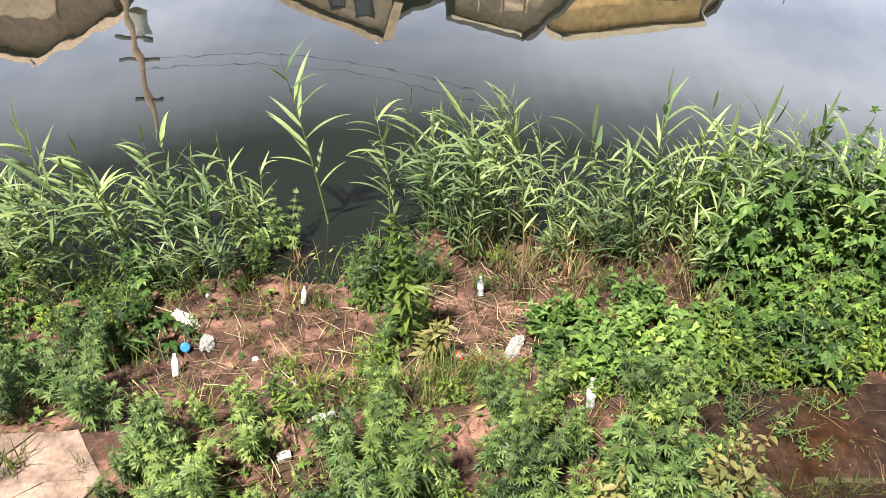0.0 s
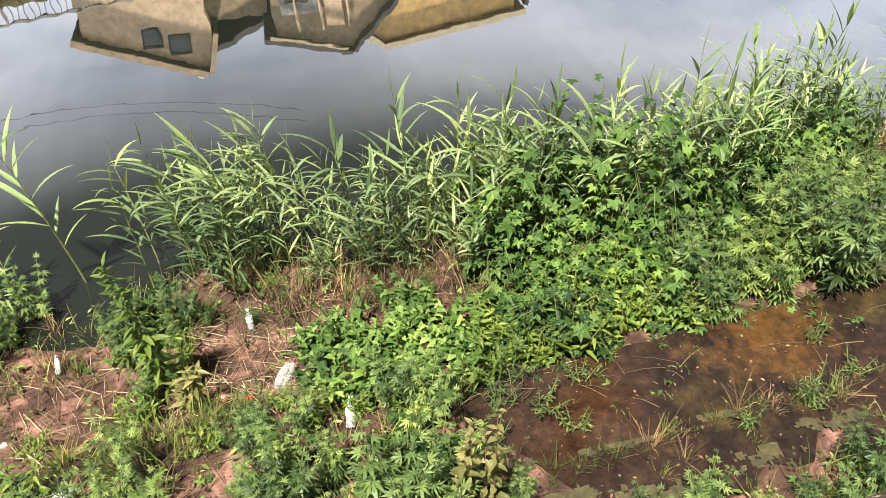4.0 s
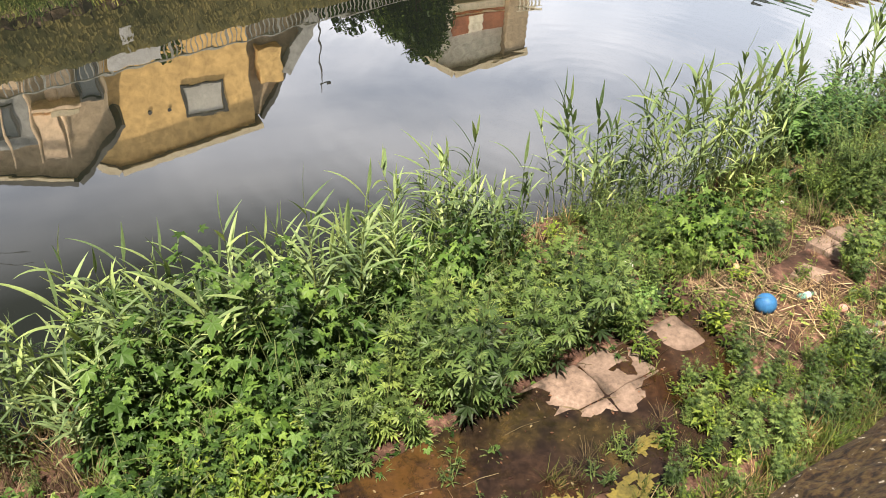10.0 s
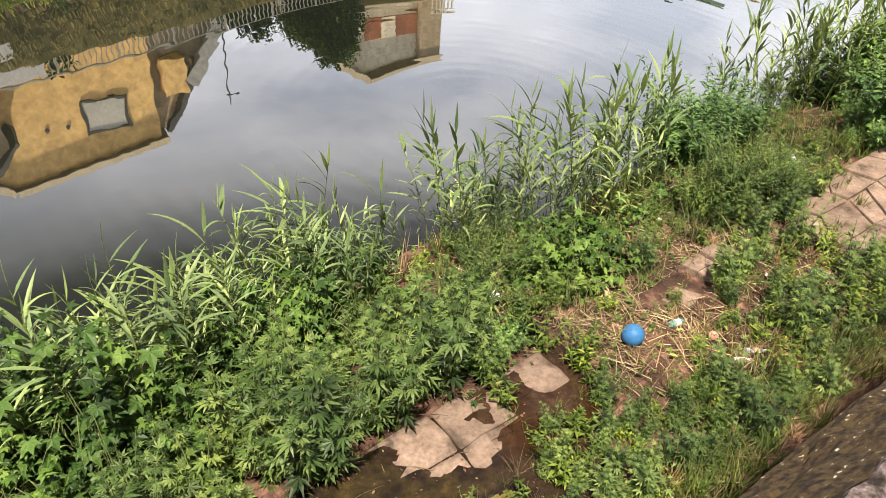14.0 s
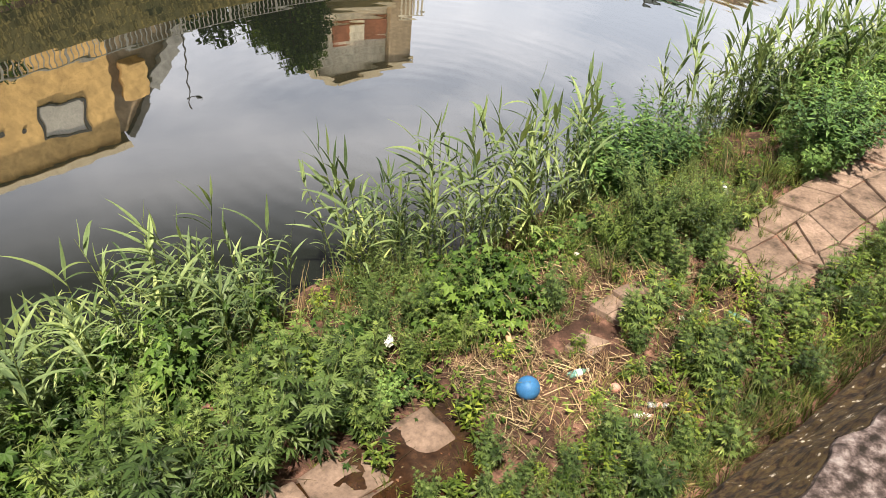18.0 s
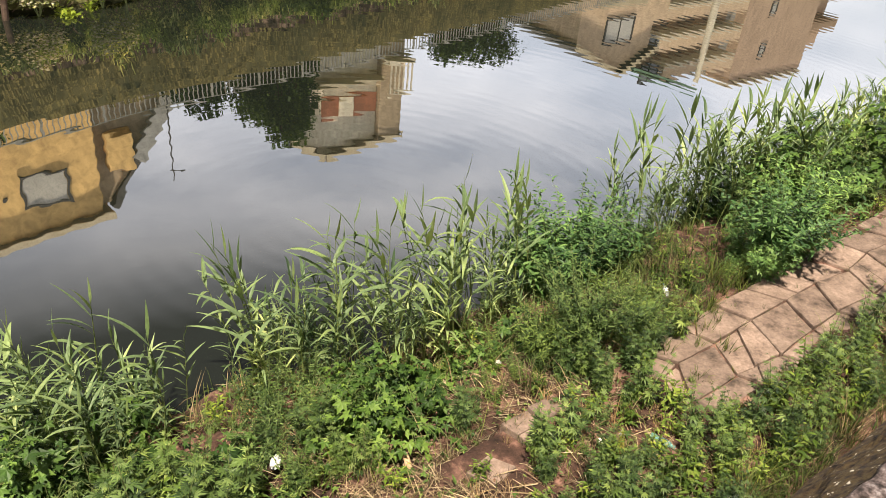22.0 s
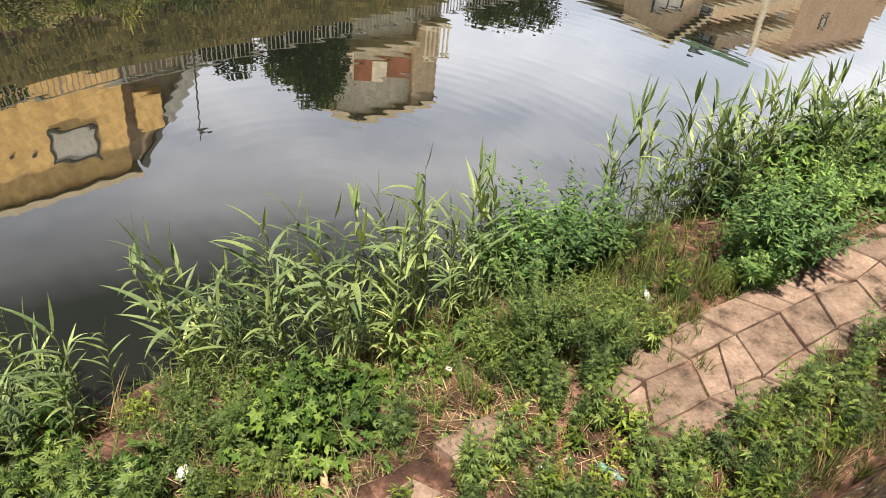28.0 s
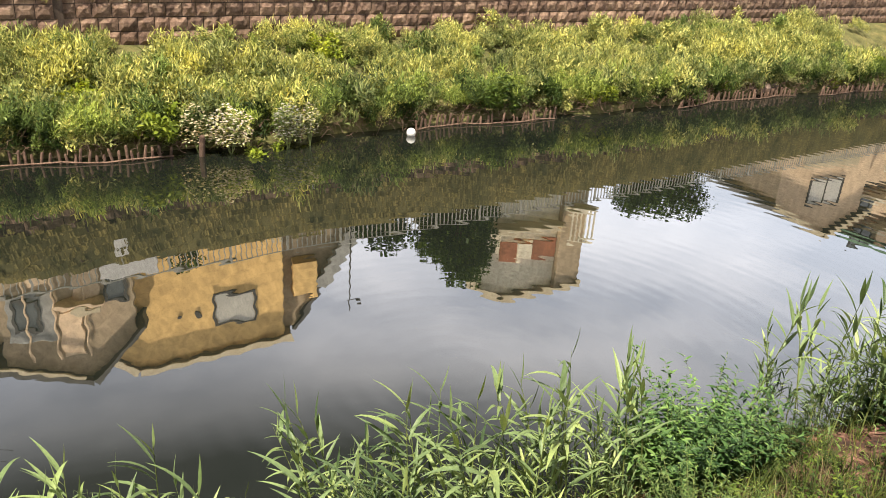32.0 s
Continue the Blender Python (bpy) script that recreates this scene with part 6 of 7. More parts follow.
bottle(-1.12, 5.14, 175, "white", "white bottle standing askew on bare soil", 0.17, "white", tip=55)
bottle(-2.02, 5.2, 10, "white", "white plastic cup-like bottle on bare soil", 0.16, "white", tip=60)
bottle(0.57, 5.27, 185, "clear", "clear bottle upright against the straw", 0.2, "white", "white", tip=60)
bottle(0.31, 4.42, 15, "clear", "clear bottle with a red cap and label on straw", 0.2, "red", "red", tip=35)
bottle(-2.08, 4.18, 190, "white", "white plastic bottle half hidden by leaves", 0.2, "white", tip=40)
bottle(-3.25, 4.80, 100, "white", "white plastic bottle among the weeds", 0.17, "white")
bottle(-2.05, 3.05, 60, "green", "green glass bottle half hidden by weeds", 0.2, "green", tip=20)


def crumpled(name, x, y, sx, sy, h, material, label, category, seed, lift=0.0, yaw=0):
    """A crumpled bag or sheet: a puckered cushion."""
    rnd = random.Random(seed)
    bm = bmesh.new()
    bmesh.ops.create_icosphere(bm, subdivisions=4, radius=1.0)
    for v in bm.verts:
        k = 0.9 + 0.38 * noise.noise(v.co * 1.9 + Vector((seed, 0, 0))) + 0.35 * abs(noise.noise(v.co * 4 + Vector((0, seed, 0)))) + 0.10 * noise.noise(v.co * 11 + Vector((0, seed, 0)))
        v.co = Vector((v.co.x * sx * k, v.co.y * sy * k, max(-0.2, v.co.z) * h * k))
    ob = part(name, bm, M[material], None)
    ob.matrix_basis = ground_pose(x, y, 0.2 * h + lift, 0, 0, yaw)
    tagged(ob, label, category, group="litter on the bank")


crumpled("plastic_bag", 0.83, 4.5, 0.06, 0.15, 0.06, "film", "crumpled white plastic bag on dry straw", "bag", 1, 0.02, -25)
crumpled("plastic_bag", -1.91, 4.59, 0.065, 0.08, 0.06, "film", "crumpled white plastic bag at the edge of bare soil", "bag", 2, 0.02)
crumpled("plastic_sheet", -2.19, 4.90, 0.17, 0.07, 0.03, "pale", "flat torn sheet of dull plastic", "plastic sheet", 3, 0.01, -30)
crumpled("paper_scrap", 8.29, 5.3, 0.07, 0.045, 0.04, "white", "crumpled white paper scrap under weeds", "paper", 4, 0.12, 50)
crumpled("paper_scrap", 10.87, 5.52, 0.04, 0.03, 0.025, "pale", "pale crumpled paper scrap on dead reeds", "paper", 5, 0.06)
crumpled("pebble", 11.09, 3.94, 0.035, 0.03, 0.025, "pale", "small round white pebble", "pebble", 6)
crumpled("pebble", 10.85, 3.98, 0.025, 0.03, 0.02, "pale", "small pale pebble among the straw", "pebble", 7)
crumpled("pebble", -1.45, 4.42, 0.03, 0.03, 0.025, "pale", "pale pebble on bare soil", "pebble", 8)
crumpled("red_scrap", 0.52, 4.3, 0.05, 0.025, 0.02, "red", "small red plastic scrap on straw", "scrap", 9, 0.02)
crumpled("cloth_scrap", 7.35, 6.55, 0.05, 0.12, 0.03, "pink", "faded pink rag floating at the bank", "rag", 10, 0.1, 30)
cap = part("bottle_cap", lathe_bm([(0.022, 0), (0.024, 0.004), (0.024, 0.02), (0.018, 0.024)], 14), M["bluecap"])
cap.matrix_basis = ground_pose(-2.09, 4.53, 0.06, 50, 0, 30) @ Matrix.Scale(1.8, 4)
tagged(cap, "bright blue plastic cap lying by white litter", "cap", group="litter on the bank")
stick = part("wooden_stub", lathe_bm([(0.021, 0), (0.024, 0.01), (0.024, 0.13), (0.017, 0.145), (0.017, 0.2), (0.012, 0.205)], 12), M["cork"])
stick.matrix_basis = ground_pose(9.24, 4.6, 0.02, 0, 0, 170) @ pose(0, 0, 0, 50, 0, 0) @ Matrix.Scale(1.25, 4)
tagged(stick, "beige cylindrical stub lying on dry straw", "stub", group="litter on the bank")
tray = part("foam_tray", box_bm(-0.075, 0.075, -0.06, 0.06, 0, 0.018, 0.008), M["white"])
tray.matrix_basis = ground_pose(2.08, 2.42, 0.28, 24, 8, 12)
tagged(tray, "white square foam tray resting on weeds", "tray", group="litter on the bank")
carton = part("carton", box_bm(-0.05, 0.05, -0.03, 0.03, 0, 0.05, 0.006), M["white"])
carton.matrix_basis = ground_pose(-0.95, 3.08, 0.01, 0, 0, 20)
tagged(carton, "small white carton on dark soil", "carton", group="litter on the bank")


def float_ball(x, y, r):
    bm = bmesh.new()
    bmesh.ops.create_uvsphere(bm, u_segments=20, v_segments=14, radius=r)
    ob = part("ball", bm, M["white"], None, smooth=True)
    ob.matrix_basis = pose(x, y, WATER + r * 0.7)
    tagged(ob, "white ball floating at the far bank", "ball")


float_ball(14.25, 21.95, 0.13)
crumpled("clay_shard", 17.1, far_shore_y(17.1) - 0.3, 0.22, 0.1, 0.3, "cork", "rusty orange shard at the far waterline", "shard", 21)
for i, (x, s) in enumerate(((29.6, 0.30), (30.1, 0.36), (29.2, 0.25), (30.6, 0.24))):
    y = far_shore_y(x) + 0.35 + 0.1 * i
    bm = bmesh.new()
    bmesh.ops.create_icosphere(bm, subdivisions=3, radius=s)
    for v in bm.verts:
        v.co = Vector((v.co.x * 1.2, v.co.y, v.co.z * 0.7)) * (1 + 0.15 * noise.noise(v.co * 3 + Vector((i * 5, 0, 0))))
    ob = part("boulder", bm, M["flag"], None, smooth=True)
    ob.matrix_basis = pose(x, y, far_ground_z(x, y) + s * 0.3)
    tagged(ob, "pale rounded boulder on the far bank", "boulder", group="boulders on the far bank")


# ---- straw and dead reed litter ----
def build_litter():
    rnd = random.Random(91)
    heap = Heap()
    zones = ((-2.4, -0.4, 1.15, 1.65, 420), (-0.1, 1.3, 1.12, 1.65, 600), (8.0, 11.6, 0.25, 1.05, 1100), (8.5, 9.7, 0.62, 1.12, 600), (8.6, 9.5, 1.05, 1.5, 500), (8, 19, 0.0, 0.1, 400), (10.0, 11.6, 1.0, 1.55, 700), (11.0, 13.5, 1.0, 1.5, 400), (8.1, 9.4, 1.15, 1.65, 320),
             (13.0, 14.4, 1.25, 1.6, 160), (2.4, 8.4, 1.5, 1.9, 240), (-0.8, 2.4, 1.6, 1.95, 200), (8.4, 12.2, 1.55, 1.95, 240), (10.4, 18.5, 0.05, 0.5, 260), (-2.4, 2.0, 0.3, 1.0, 240))
    for x0, x1, v0, v1, n in zones:
        for _ in range(n):
            x, v = rnd.uniform(x0, x1), rnd.uniform(v0, v1)
            y = y_at(x, v)
            if v < 1 and soil_cover(x, y) < 0.4:
                continue
            a, ln, t = rnd.uniform(0, math.pi), rnd.uniform(0.06, 0.34), rnd.uniform(-0.12, 0.2)
            z = ground_z(x, y) + 0.012 + rnd.random() * 0.03
            dx, dy = math.cos(a) * ln / 2, math.sin(a) * ln / 2
            bow = rnd.uniform(0, 0.02)
            r = rnd.choice((0.0014, 0.002, 0.0028, 0.0038, 0.005))
            heap.add(*tube_arrays([(x - dx, y - dy, z - t * ln / 2), (x, y, z + bow), (x + dx, y + dy, z + t * ln / 2 + 0.01)], [r, r, r * 0.6], 3))
    ob = heap.put("dry_straw", M["straw"])
    tagged(ob, "scattered dry straw and dead reed stems on the bank", "straw", kind="stuff")


build_litter()


def build_leaf_litter():
    """Curled dead leaves and crumbs of bark on the bare soil."""
    rnd = random.Random(93)
    brown, pale = Heap(), Heap()
    chip = ([(0, 0, 0), (0.5, -0.3, 0.12), (1, 0, 0.02), (0.5, 0.3, 0.16)], [(0, 1, 2), (0, 2, 3)])
    made = 0
    while made < 9000:
        x, v = rnd.uniform(-5, 19), rnd.uniform(0.02, 1.9)
        y = y_at(x, v)
        if v < 1 and soil_cover(x, y) < 0.55:
            continue
        if -2.4 < x < 1.3 and 1.15 < v < 1.65 and rnd.random() < 0.7:
            continue
        made += 1
        heap = pale if rnd.random() < 0.25 else brown
        heap.add(*placed(chip, leaf_pose((x, y, ground_z(x, y) + 0.008), rnd.uniform(0, 360), rnd.uniform(-15, 30), rnd.uniform(-30, 30), rnd.uniform(0.012, 0.05))))
    for i in range(420):  # afloat on the shallow water
        x, v = rnd.uniform(2.2, 8.4), rnd.uniform(0.3, 0.97)
        heap = pale if rnd.random() < 0.4 else brown
        heap.add(*placed(chip, leaf_pose((x, y_at(x, v), ledge_z(x) - 0.008), rnd.uniform(0, 360), 0, rnd.uniform(-10, 10), rnd.uniform(0.012, 0.045))))
    for i in range(46):
        x, v, a, ln = rnd.uniform(2.3, 8.3), rnd.uniform(0.3, 0.97), rnd.uniform(0, math.pi), rnd.uniform(0.1, 0.5)
        y, z = y_at(x, v), ledge_z(x) - 0.006
        dx, dy = math.cos(a) * ln, math.sin(a) * ln * 0.5
        pale.add(*tube_arrays([(x, y, z), (x + dx * 0.5, y + dy * 0.5 + 0.01, z + 0.008), (x + dx, y + dy, z)], [0.003, 0.003, 0.002], 3))
    root = new("leaf_litter")
    brown.put("brown_leaves", M["litter"], root)["kind"] = "stuff"
    pale.put("pale_leaves", M["dry"], root)["kind"] = "stuff"
    tagged(root, "brown dead leaves and bark crumbs on the soil", "leaf litter", kind="stuff")


M["litter"] = leaf_material("dead_brown_leaf", (0.03, 0.016, 0.010), (0.085, 0.045, 0.026), (0.20, 0.12, 0.07), 0.8, 0.05)
build_leaf_litter()


def build_ground_cover():
    """Low seedlings and grass blades that hide most of the soil."""
    rnd = random.Random(92)
    green, dull, blades, straw = Heap(), Heap(), Heap(), Heap()
    small = [lance_arrays(s, s * 0.34, b) for s in (0.035, 0.05, 0.07) for b in (0.1, 0.4)]
    round_leaf = [palm_arrays(s, 5, 0.2) for s in (0.035, 0.05)]
    grass = [blade_arrays(l, 0.006, d, 3, 0.2, s) for l, d, s in ((0.12, 40, 15), (0.2, 70, 25), (0.28, 100, 30), (0.16, 20, 40))]
    made = 0
    while made < 20000:
        x, v = (rnd.uniform(8.2, 13.2), rnd.uniform(0.02, 1.6)) if rnd.random() < 0.08 else (rnd.uniform(-5, 19), rnd.uniform(0.02, 1.97))
        y = y_at(x, v)
        if v < 1 and soil_cover(x, y) < 0.7:
            continue
        if 2.3 < x < 8.5 and 1.0 < v < 1.75:
            continue
        thick = 0.55 + 0.9 * noise.noise(Vector((x * 1.1, y * 1.1, 11)))
        if -2.3 < x < 1.1 and 1.18 < v < 1.55:
            thick *= 0.18
        if 8.2 < x < 11.8 and 0.3 < v < 1.5:
            thick *= 0.6
        if rnd.random() > thick:
            continue
        made += 1
        z = ground_z(x, y)
        k = rnd.random()
        yaw = rnd.uniform(0, 360)
        if k < 0.30:
            green.add(*placed(rnd.choice(small), leaf_pose((x, y, z + rnd.uniform(0.01, 0.09)), yaw, rnd.uniform(-20, 50), rnd.uniform(-30, 30), rnd.uniform(0.8, 1.5))))
        elif k < 0.42:
            dull.add(*placed(rnd.choice(round_leaf), leaf_pose((x, y, z + rnd.uniform(0.01, 0.1)), yaw, rnd.uniform(-30, 30), rnd.uniform(-30, 30), rnd.uniform(0.8, 1.5))))
        elif k < 0.80:
            blades.add(*placed(rnd.choice(grass), leaf_pose((x, y, z - 0.01), yaw, 0, 0, rnd.uniform(0.7, 1.4))))
        else:
            straw.add(*placed(rnd.choice(grass), leaf_pose((x, y, z - 0.01), yaw, rnd.uniform(-50, 10), 0, rnd.uniform(0.8, 1.6))))
    root = new("ground_cover")
    for heap, name, mat in ((green, "seedlings", "weed"), (dull, "low_leaves", "hop"), (blades, "grass", "grass"), (straw, "dead_grass", "dry")):
        heap.put(name, M[mat], root)["kind"] = "stuff"
    tagged(root, "low seedlings and grass covering the soil", "ground cover", kind="stuff")


build_ground_cover()


# ---- shallow water and flagstones of the ledge ----
def build_puddle():
    m, nt, b, _ = nodes_of("shallow_water")
    n1 = world_noise(nt, 3.0, 10, 0.76)
    r1 = ramp(nt, [(0.34, (0.012, 0.009, 0.008)), (0.48, (0.027, 0.018, 0.014)), (0.58, (0.046, 0.029, 0.020)), (0.68, (0.075, 0.045, 0.027)), (0.82, (0.095, 0.068, 0.036))])
    nt.links.new(n1.outputs["Fac"], r1.inputs["Fac"])
    n2 = world_noise(nt, 14, 5, 0.7)
    r2 = ramp(nt, [(0.3, (0.55, 0.55, 0.55)), (0.7, (1.25, 1.2, 1.15))])
    nt.links.new(n2.outputs["Fac"], r2.inputs["Fac"])
    n3 = world_noise(nt, 0.75, 4, 0.6)
    r3 = ramp(nt, [(0.36, (1.35, 0.92, 0.5)), (0.45, (1.0, 0.92, 0.88)), (0.56, (0.72, 0.72, 0.78)), (0.66, (1.0, 1.12, 0.75))])
    nt.links.new(n3.outputs["Fac"], r3.inputs["Fac"])
    c = blend(nt, 1.0, r1.outputs["Color"], r2.outputs["Color"], "MULTIPLY")
    c = blend(nt, 1.0, c, r3.outputs["Color"], "MULTIPLY")
    # a rusty silt stain near the edge of the ledge
    geo = nt.nodes.new("ShaderNodeNewGeometry")
    off = nt.nodes.new("ShaderNodeVectorMath")
    off.operation = "DISTANCE"
    off.inputs[1].default_value = (4.75, 3.8, ledge_z(4.75))
    nt.links.new(geo.outputs["Position"], off.inputs[0])
    mass = nt.nodes.new("ShaderNodeMath")
    mass.operation = "MULTIPLY_ADD"
    mass.inputs[1].default_value = -0.42
    nt.links.new(off.outputs["Value"], mass.inputs[0])
    nt.links.new(n1.outputs["Fac"], mass.inputs[2])
    rust = ramp(nt, [(0.22, (0, 0, 0)), (0.46, (0.8, 0.8, 0.8))])
    nt.links.new(mass.outputs["Value"], rust.inputs["Fac"])
    stain = blend(nt, 1.0, r2.outputs["Color"], (0.085, 0.042, 0.014), "MULTIPLY")
    nt.links.new(blend(nt, rust.outputs["Color"], c, stain), b.inputs["Base Color"])
    b.inputs["Roughness"].default_value = 0.04
    b.inputs["Specular IOR Level"].default_value = 0.9
    bump(nt, b, n1.outputs["Fac"], 0.03, 0.02)
    verts, faces = [], []
    xs = uneven([(1.9, 0.12), (8.6, 1)])
    for x in xs:
        k = min(1.0, (x - 1.9) * 0.9, (8.6 - x) * 1.2) * (0.85 + 0.3 * noise.noise(Vector((x * 2.2, 8, 0))))
        hi = edge_y(x) - 0.03 + 0.03 * noise.noise(Vector((x * 4, 0, 0)))
        lo = hi - max(0.1, k * (1.62 + 0.2 * noise.noise(Vector((x * 1.3, 5, 0)))))
        lo = max(lo, wall_base_y(x) + 0.12)
        for i in range(9):
            verts.append((x, lo + (hi - lo) * i / 8, ledge_z(x) - 0.012))
    for i in range(len(xs) - 1):
        for j in range(8):
            a = i * 9 + j
            faces.append((a, a + 9, a + 10, a + 1))
    tagged(link_mesh("water_puddle", verts, faces, m), "thin brown water standing on the stone ledge", "puddle", kind="structure")


build_puddle()
M["olive"] = surface("olive_algae", [(0.35, (0.030, 0.027, 0.013)), (0.65, (0.070, 0.060, 0.024))], 9.0, 50, 0.6, 0.6, 0.01)
M["algae"] = surface("yellow_algae", [(0.35, (0.085, 0.072, 0.02)), (0.65, (0.19, 0.15, 0.035))], 9.0, 50, 0.7, 0.6, 0.01)


def algae_film(cx, cy, rx, ry, seed, material="algae", colour="yellow"):
    """A thin ragged film of algae on the shallow water."""
    step, cells = 0.022, {}
    for i in range(int(2 * rx / step)):
        for k in range(int(2 * ry / step)):
            x, y = cx - rx + i * step, cy - ry + k * step
            d = ((x - cx) / rx) ** 2 + ((y - cy) / ry) ** 2
            if 0.75 * (1 - d) + 0.55 * noise.noise(Vector((x * 7, y * 7, seed))) + 0.4 * noise.noise(Vector((x * 21, y * 21, seed))) > (0.46 if material == "algae" else 0.54):
                cells[i, k] = (x, y)
    spots, faces = {}, []
    for i, k in cells:
        ring = []
        for a, b in ((0, 0), (1, 0), (1, 1), (0, 1)):
            key = (i + a, k + b)
            if key not in spots:
                x, y = cx - rx + key[0] * step, cy - ry + key[1] * step
                q = Vector((x * 40, y * 40, seed))
                spots[key] = (len(spots), (x + 0.012 * noise.noise(q), y + 0.012 * noise.noise(q + Vector((7, 0, 0))), ledge_z(x) - 0.006 + 0.006 * abs(noise.noise(q * 0.6))))
            ring.append(spots[key][0])
        faces.append(tuple(ring))
    ob = link_mesh("algae_mat", [v for _, v in spots.values()], faces, M[material])
    tagged(ob, "ragged " + colour + " algae film on the shallow water", "algae", group="algae in the shallow water")


for _k, (_x, _y, _rx, _ry) in enumerate(((5.72, 3.02, 0.30, 0.15), (5.98, 2.78, 0.34, 0.16), (6.38, 2.92, 0.30, 0.15), (6.0, 2.55, 0.4, 0.14), (6.8, 3.2, 0.25, 0.12))):
    algae_film(_x, _y, _rx, _ry, 50 + _k)
for _k, (_x, _v, _rx, _ry) in enumerate(((2.7, 0.42, 0.4, 0.12), (3.3, 0.34, 0.5, 0.16), (3.2, 0.56, 0.6, 0.05), (4.1, 0.56, 0.5, 0.05), (4.2, 0.34, 0.5, 0.14), (4.9, 0.4, 0.45, 0.12), (2.4, 0.6, 0.3, 0.08))):
    algae_film(_x, y_at(_x, _v), _rx, _ry, 70 + _k, "olive", "olive green")


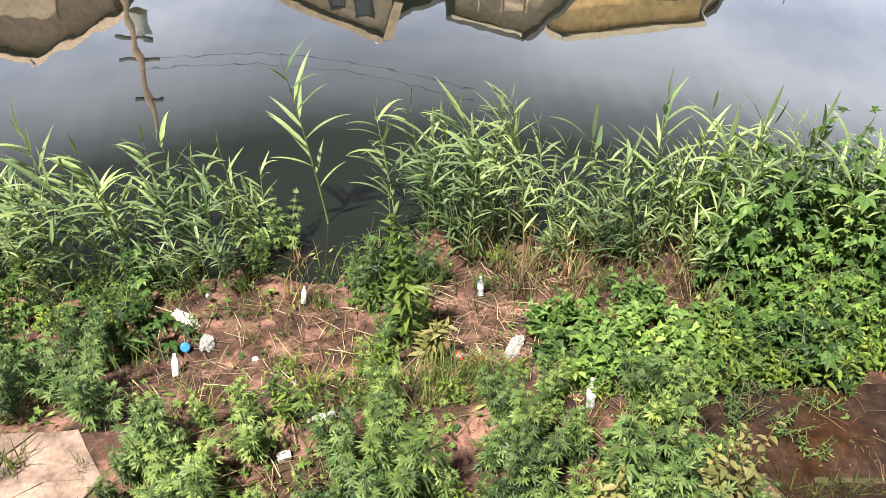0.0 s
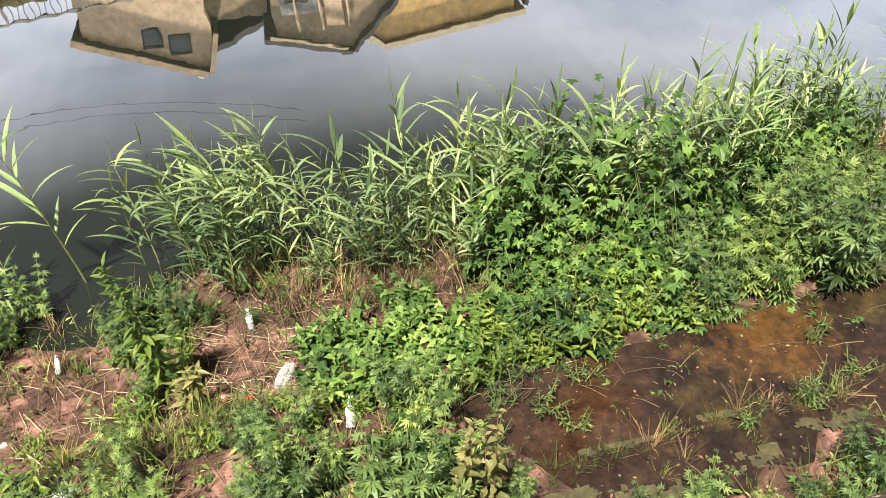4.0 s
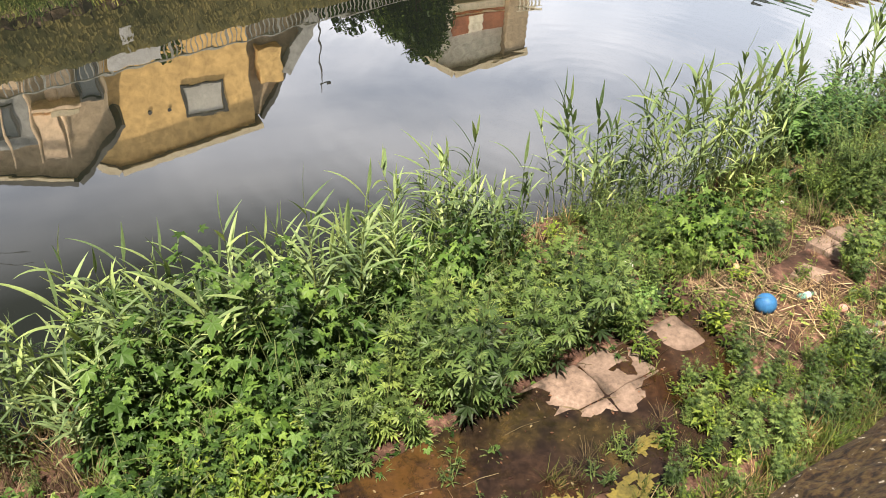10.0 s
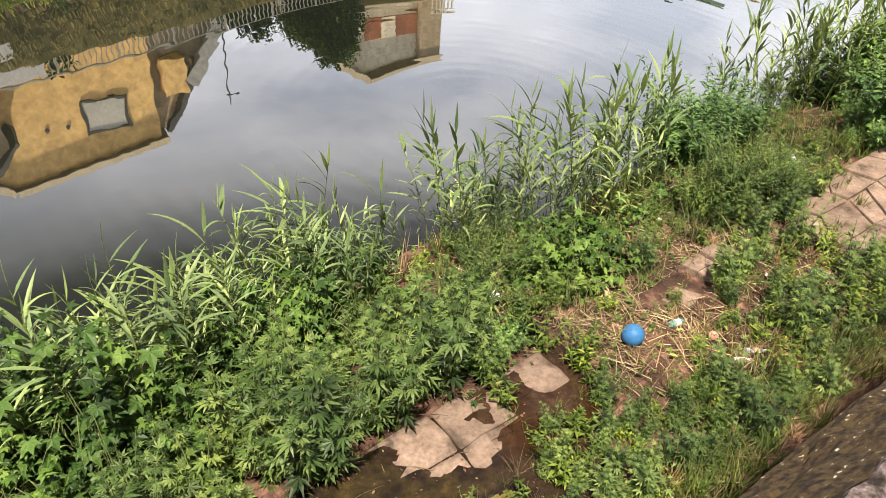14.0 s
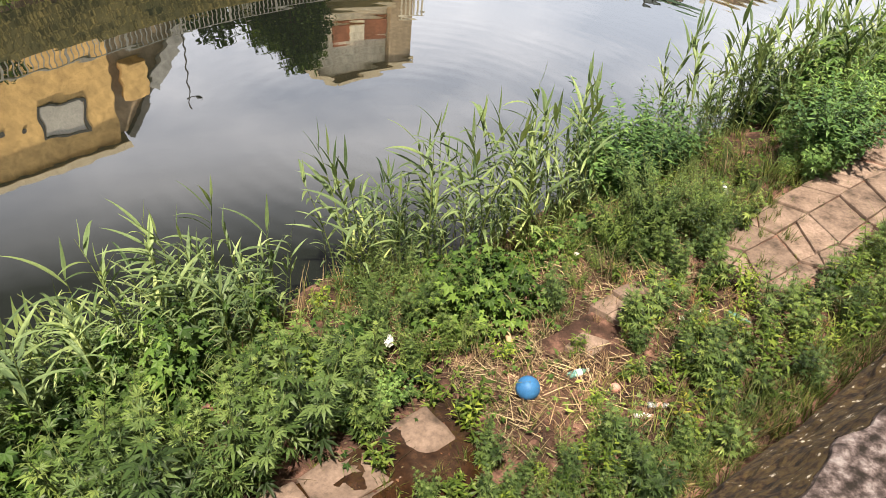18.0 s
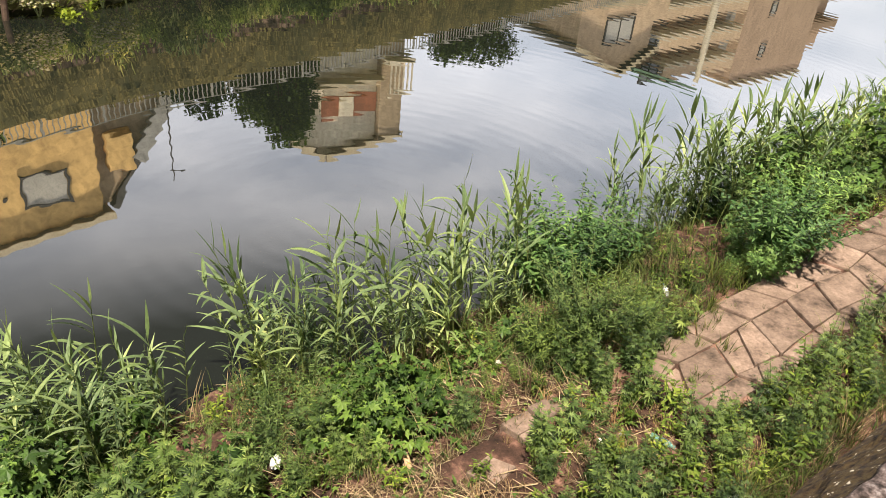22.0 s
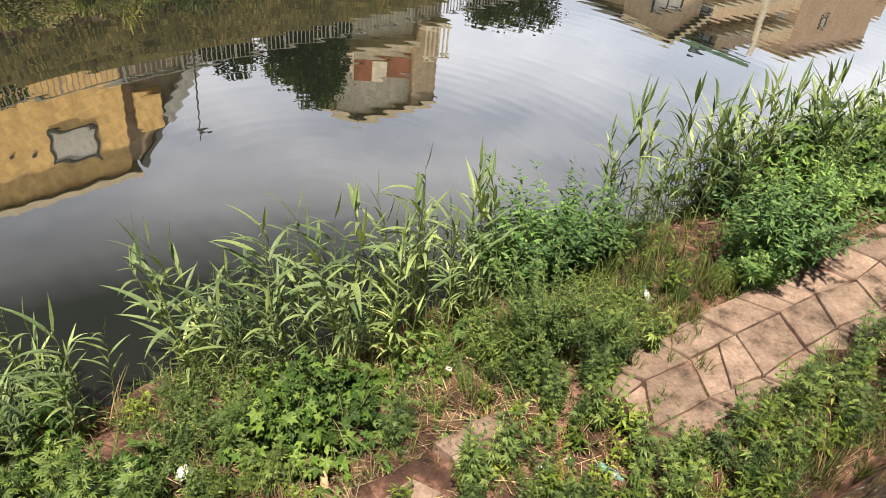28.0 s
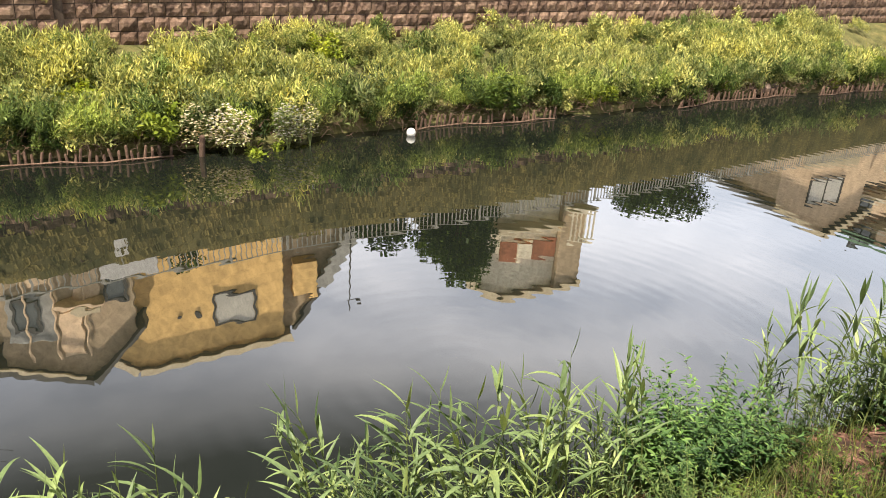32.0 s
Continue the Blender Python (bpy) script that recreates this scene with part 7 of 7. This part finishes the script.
def build_flags():
    root = new("pavement")
    tagged(root, "worn irregular beige flagstones along the canal ledge", "pavement", kind="structure")
    rnd = random.Random(61)
    # staggered grid of corners, each shaken a little
    nx, nd = 36, 4
    corner = {}
    for i in range(nx + 1):
        for j in range(nd + 1):
            x = -4.41 + i * 0.66
            wild = 0.12 if 5.0 < x < 8.4 else 1.0  # the stones under the shallow water lie true
            x += wild * (rnd.uniform(-0.09, 0.09) + 0.2 * (j % 2))
            d = -0.02 + j * 0.46 + (wild * rnd.uniform(-0.07, 0.07) if j else 0.0)
            corner[i, j] = (x, d)
    quads = []
    for i in range(nx):
        for j in range(nd):
            q = [corner[i, j], corner[i + 1, j], corner[i + 1, j + 1], corner[i, j + 1]]
            k, s = rnd.random(), rnd.uniform(0.35, 0.65)
            k = 1.0 if 5.0 < q[0][0] < 8.2 else k
            if 9.3 < q[0][0] < 10.9:  # broken into pieces, some of them gone
                mid = tuple(sum(p[c] for p in q) / 4 + rnd.uniform(-0.05, 0.05) for c in (0, 1))
                half = [tuple((q[e][c] + q[(e + 1) % 4][c]) / 2 for c in (0, 1)) for e in range(4)]
                quads += [[q[e], half[e], mid, half[e - 1]] for e in range(4) if rnd.random() < 0.86]
            elif k < 0.16:  # cracked across
                a = tuple(q[0][c] * (1 - s) + q[1][c] * s for c in (0, 1))
                b = tuple(q[3][c] * s + q[2][c] * (1 - s) for c in (0, 1))
                quads += [[q[0], a, b, q[3]], [a, q[1], q[2], b]]
            elif k < 0.3:  # a broken corner
                a = tuple(q[0][c] * 0.55 + q[1][c] * 0.45 for c in (0, 1))
                b = tuple(q[0][c] * 0.5 + q[3][c] * 0.5 for c in (0, 1))
                m = tuple((a[c] + b[c]) / 2 for c in (0, 1))
                quads += [[q[0], a, m, b], [a, q[1], q[2], q[3], b]]
            else:
                quads.append(q)
    for quad in quads:
        cx, cd = sum(q[0] for q in quad) / len(quad), sum(q[1] for q in quad) / len(quad)
        out = ((cx - 10.05) / 0.68) ** 2 + ((edge_y(cx) - cd - 4.45) / 0.32) ** 2 < 1  # lie clear of the soil
        if not out and soil_cover(cx, edge_y(cx) - cd) > 0.75 or edge_y(cx) - cd < wall_base_y(cx) + 0.3:
            continue
        dry = ((cx - 6.85) / 0.75) ** 2 + ((cd - 0.42) / 0.48) ** 2 < 1 or cx > 8.5 or cx < 1.5 or ((cx - 7.95) / 0.4) ** 2 + ((cd - 0.35) / 0.35) ** 2 < 1
        top = ledge_z(cx) + (0.012 + rnd.uniform(-0.008, 0.012) if dry else -0.02)
        if out:
            top = ground_z(cx, edge_y(cx) - cd) + 0.06
        ring = []
        for a, b in zip(quad, quad[1:] + quad[:1]):
            for k in (0.025, 0.34, 0.66, 0.975):
                x = a[0] + (b[0] - a[0]) * k
                d = a[1] + (b[1] - a[1]) * k
                q = 0.018 + rnd.uniform(-0.014, 0.036)
                x, d = x + (cx - x) * q, d + (cd - d) * q
                ring.append((x, edge_y(x) - d))
        cy = edge_y(cx) - cd
        n = len(ring)
        tilt_x, tilt_y = rnd.uniform(-0.02, 0.02), rnd.uniform(-0.02, 0.02)
        wet = 1.9 < cx < 8.5

        def height(x, y, drop=0.0):
            if wet:
                r = ((x - 6.84) / 0.56) ** 2 + ((y - 3.96) / 0.36) ** 2
                s = ((x - 7.98) / 0.33) ** 2 + ((y - 4.2) / 0.24) ** 2
                rise = 0.030 * max(1 - r, 1 - s, -2.0) + 0.034 * noise.noise(Vector((x * 4.1, y * 4.1, 2))) + 0.018 * noise.noise(Vector((x * 12, y * 12, 2)))
                return ledge_z(x) - 0.012 + rise - drop
            return top + (x - cx) * tilt_x + (y - cy) * tilt_y + 0.006 * noise.noise(Vector((x * 6, y * 6, 2))) - drop

        verts = [(cx, cy, height(cx, cy))]
        levels = (0.25, 0.5, 0.75, 0.98) if wet else (0.5, 0.985)
        for f in levels:
            verts += [(cx + (x - cx) * f, cy + (y - cy) * f, height(cx + (x - cx) * f, cy + (y - cy) * f)) for x, y in ring]
        verts += [(x, y, height(x, y, 0.012)) for x, y in ring]
        verts += [(x, y, top - 0.14) for x, y in ring]
        faces = []
        for k in range(n):
            m = (k + 1) % n
            faces.append((0, 1 + m, 1 + k))
            for q in range(len(levels) + 1):
                faces.append((1 + q * n + k, 1 + q * n + m, 1 + (q + 1) * n + m, 1 + (q + 1) * n + k))
        link_mesh("flagstone", verts, faces, M["flag"], root, smooth=wet)


build_flags()
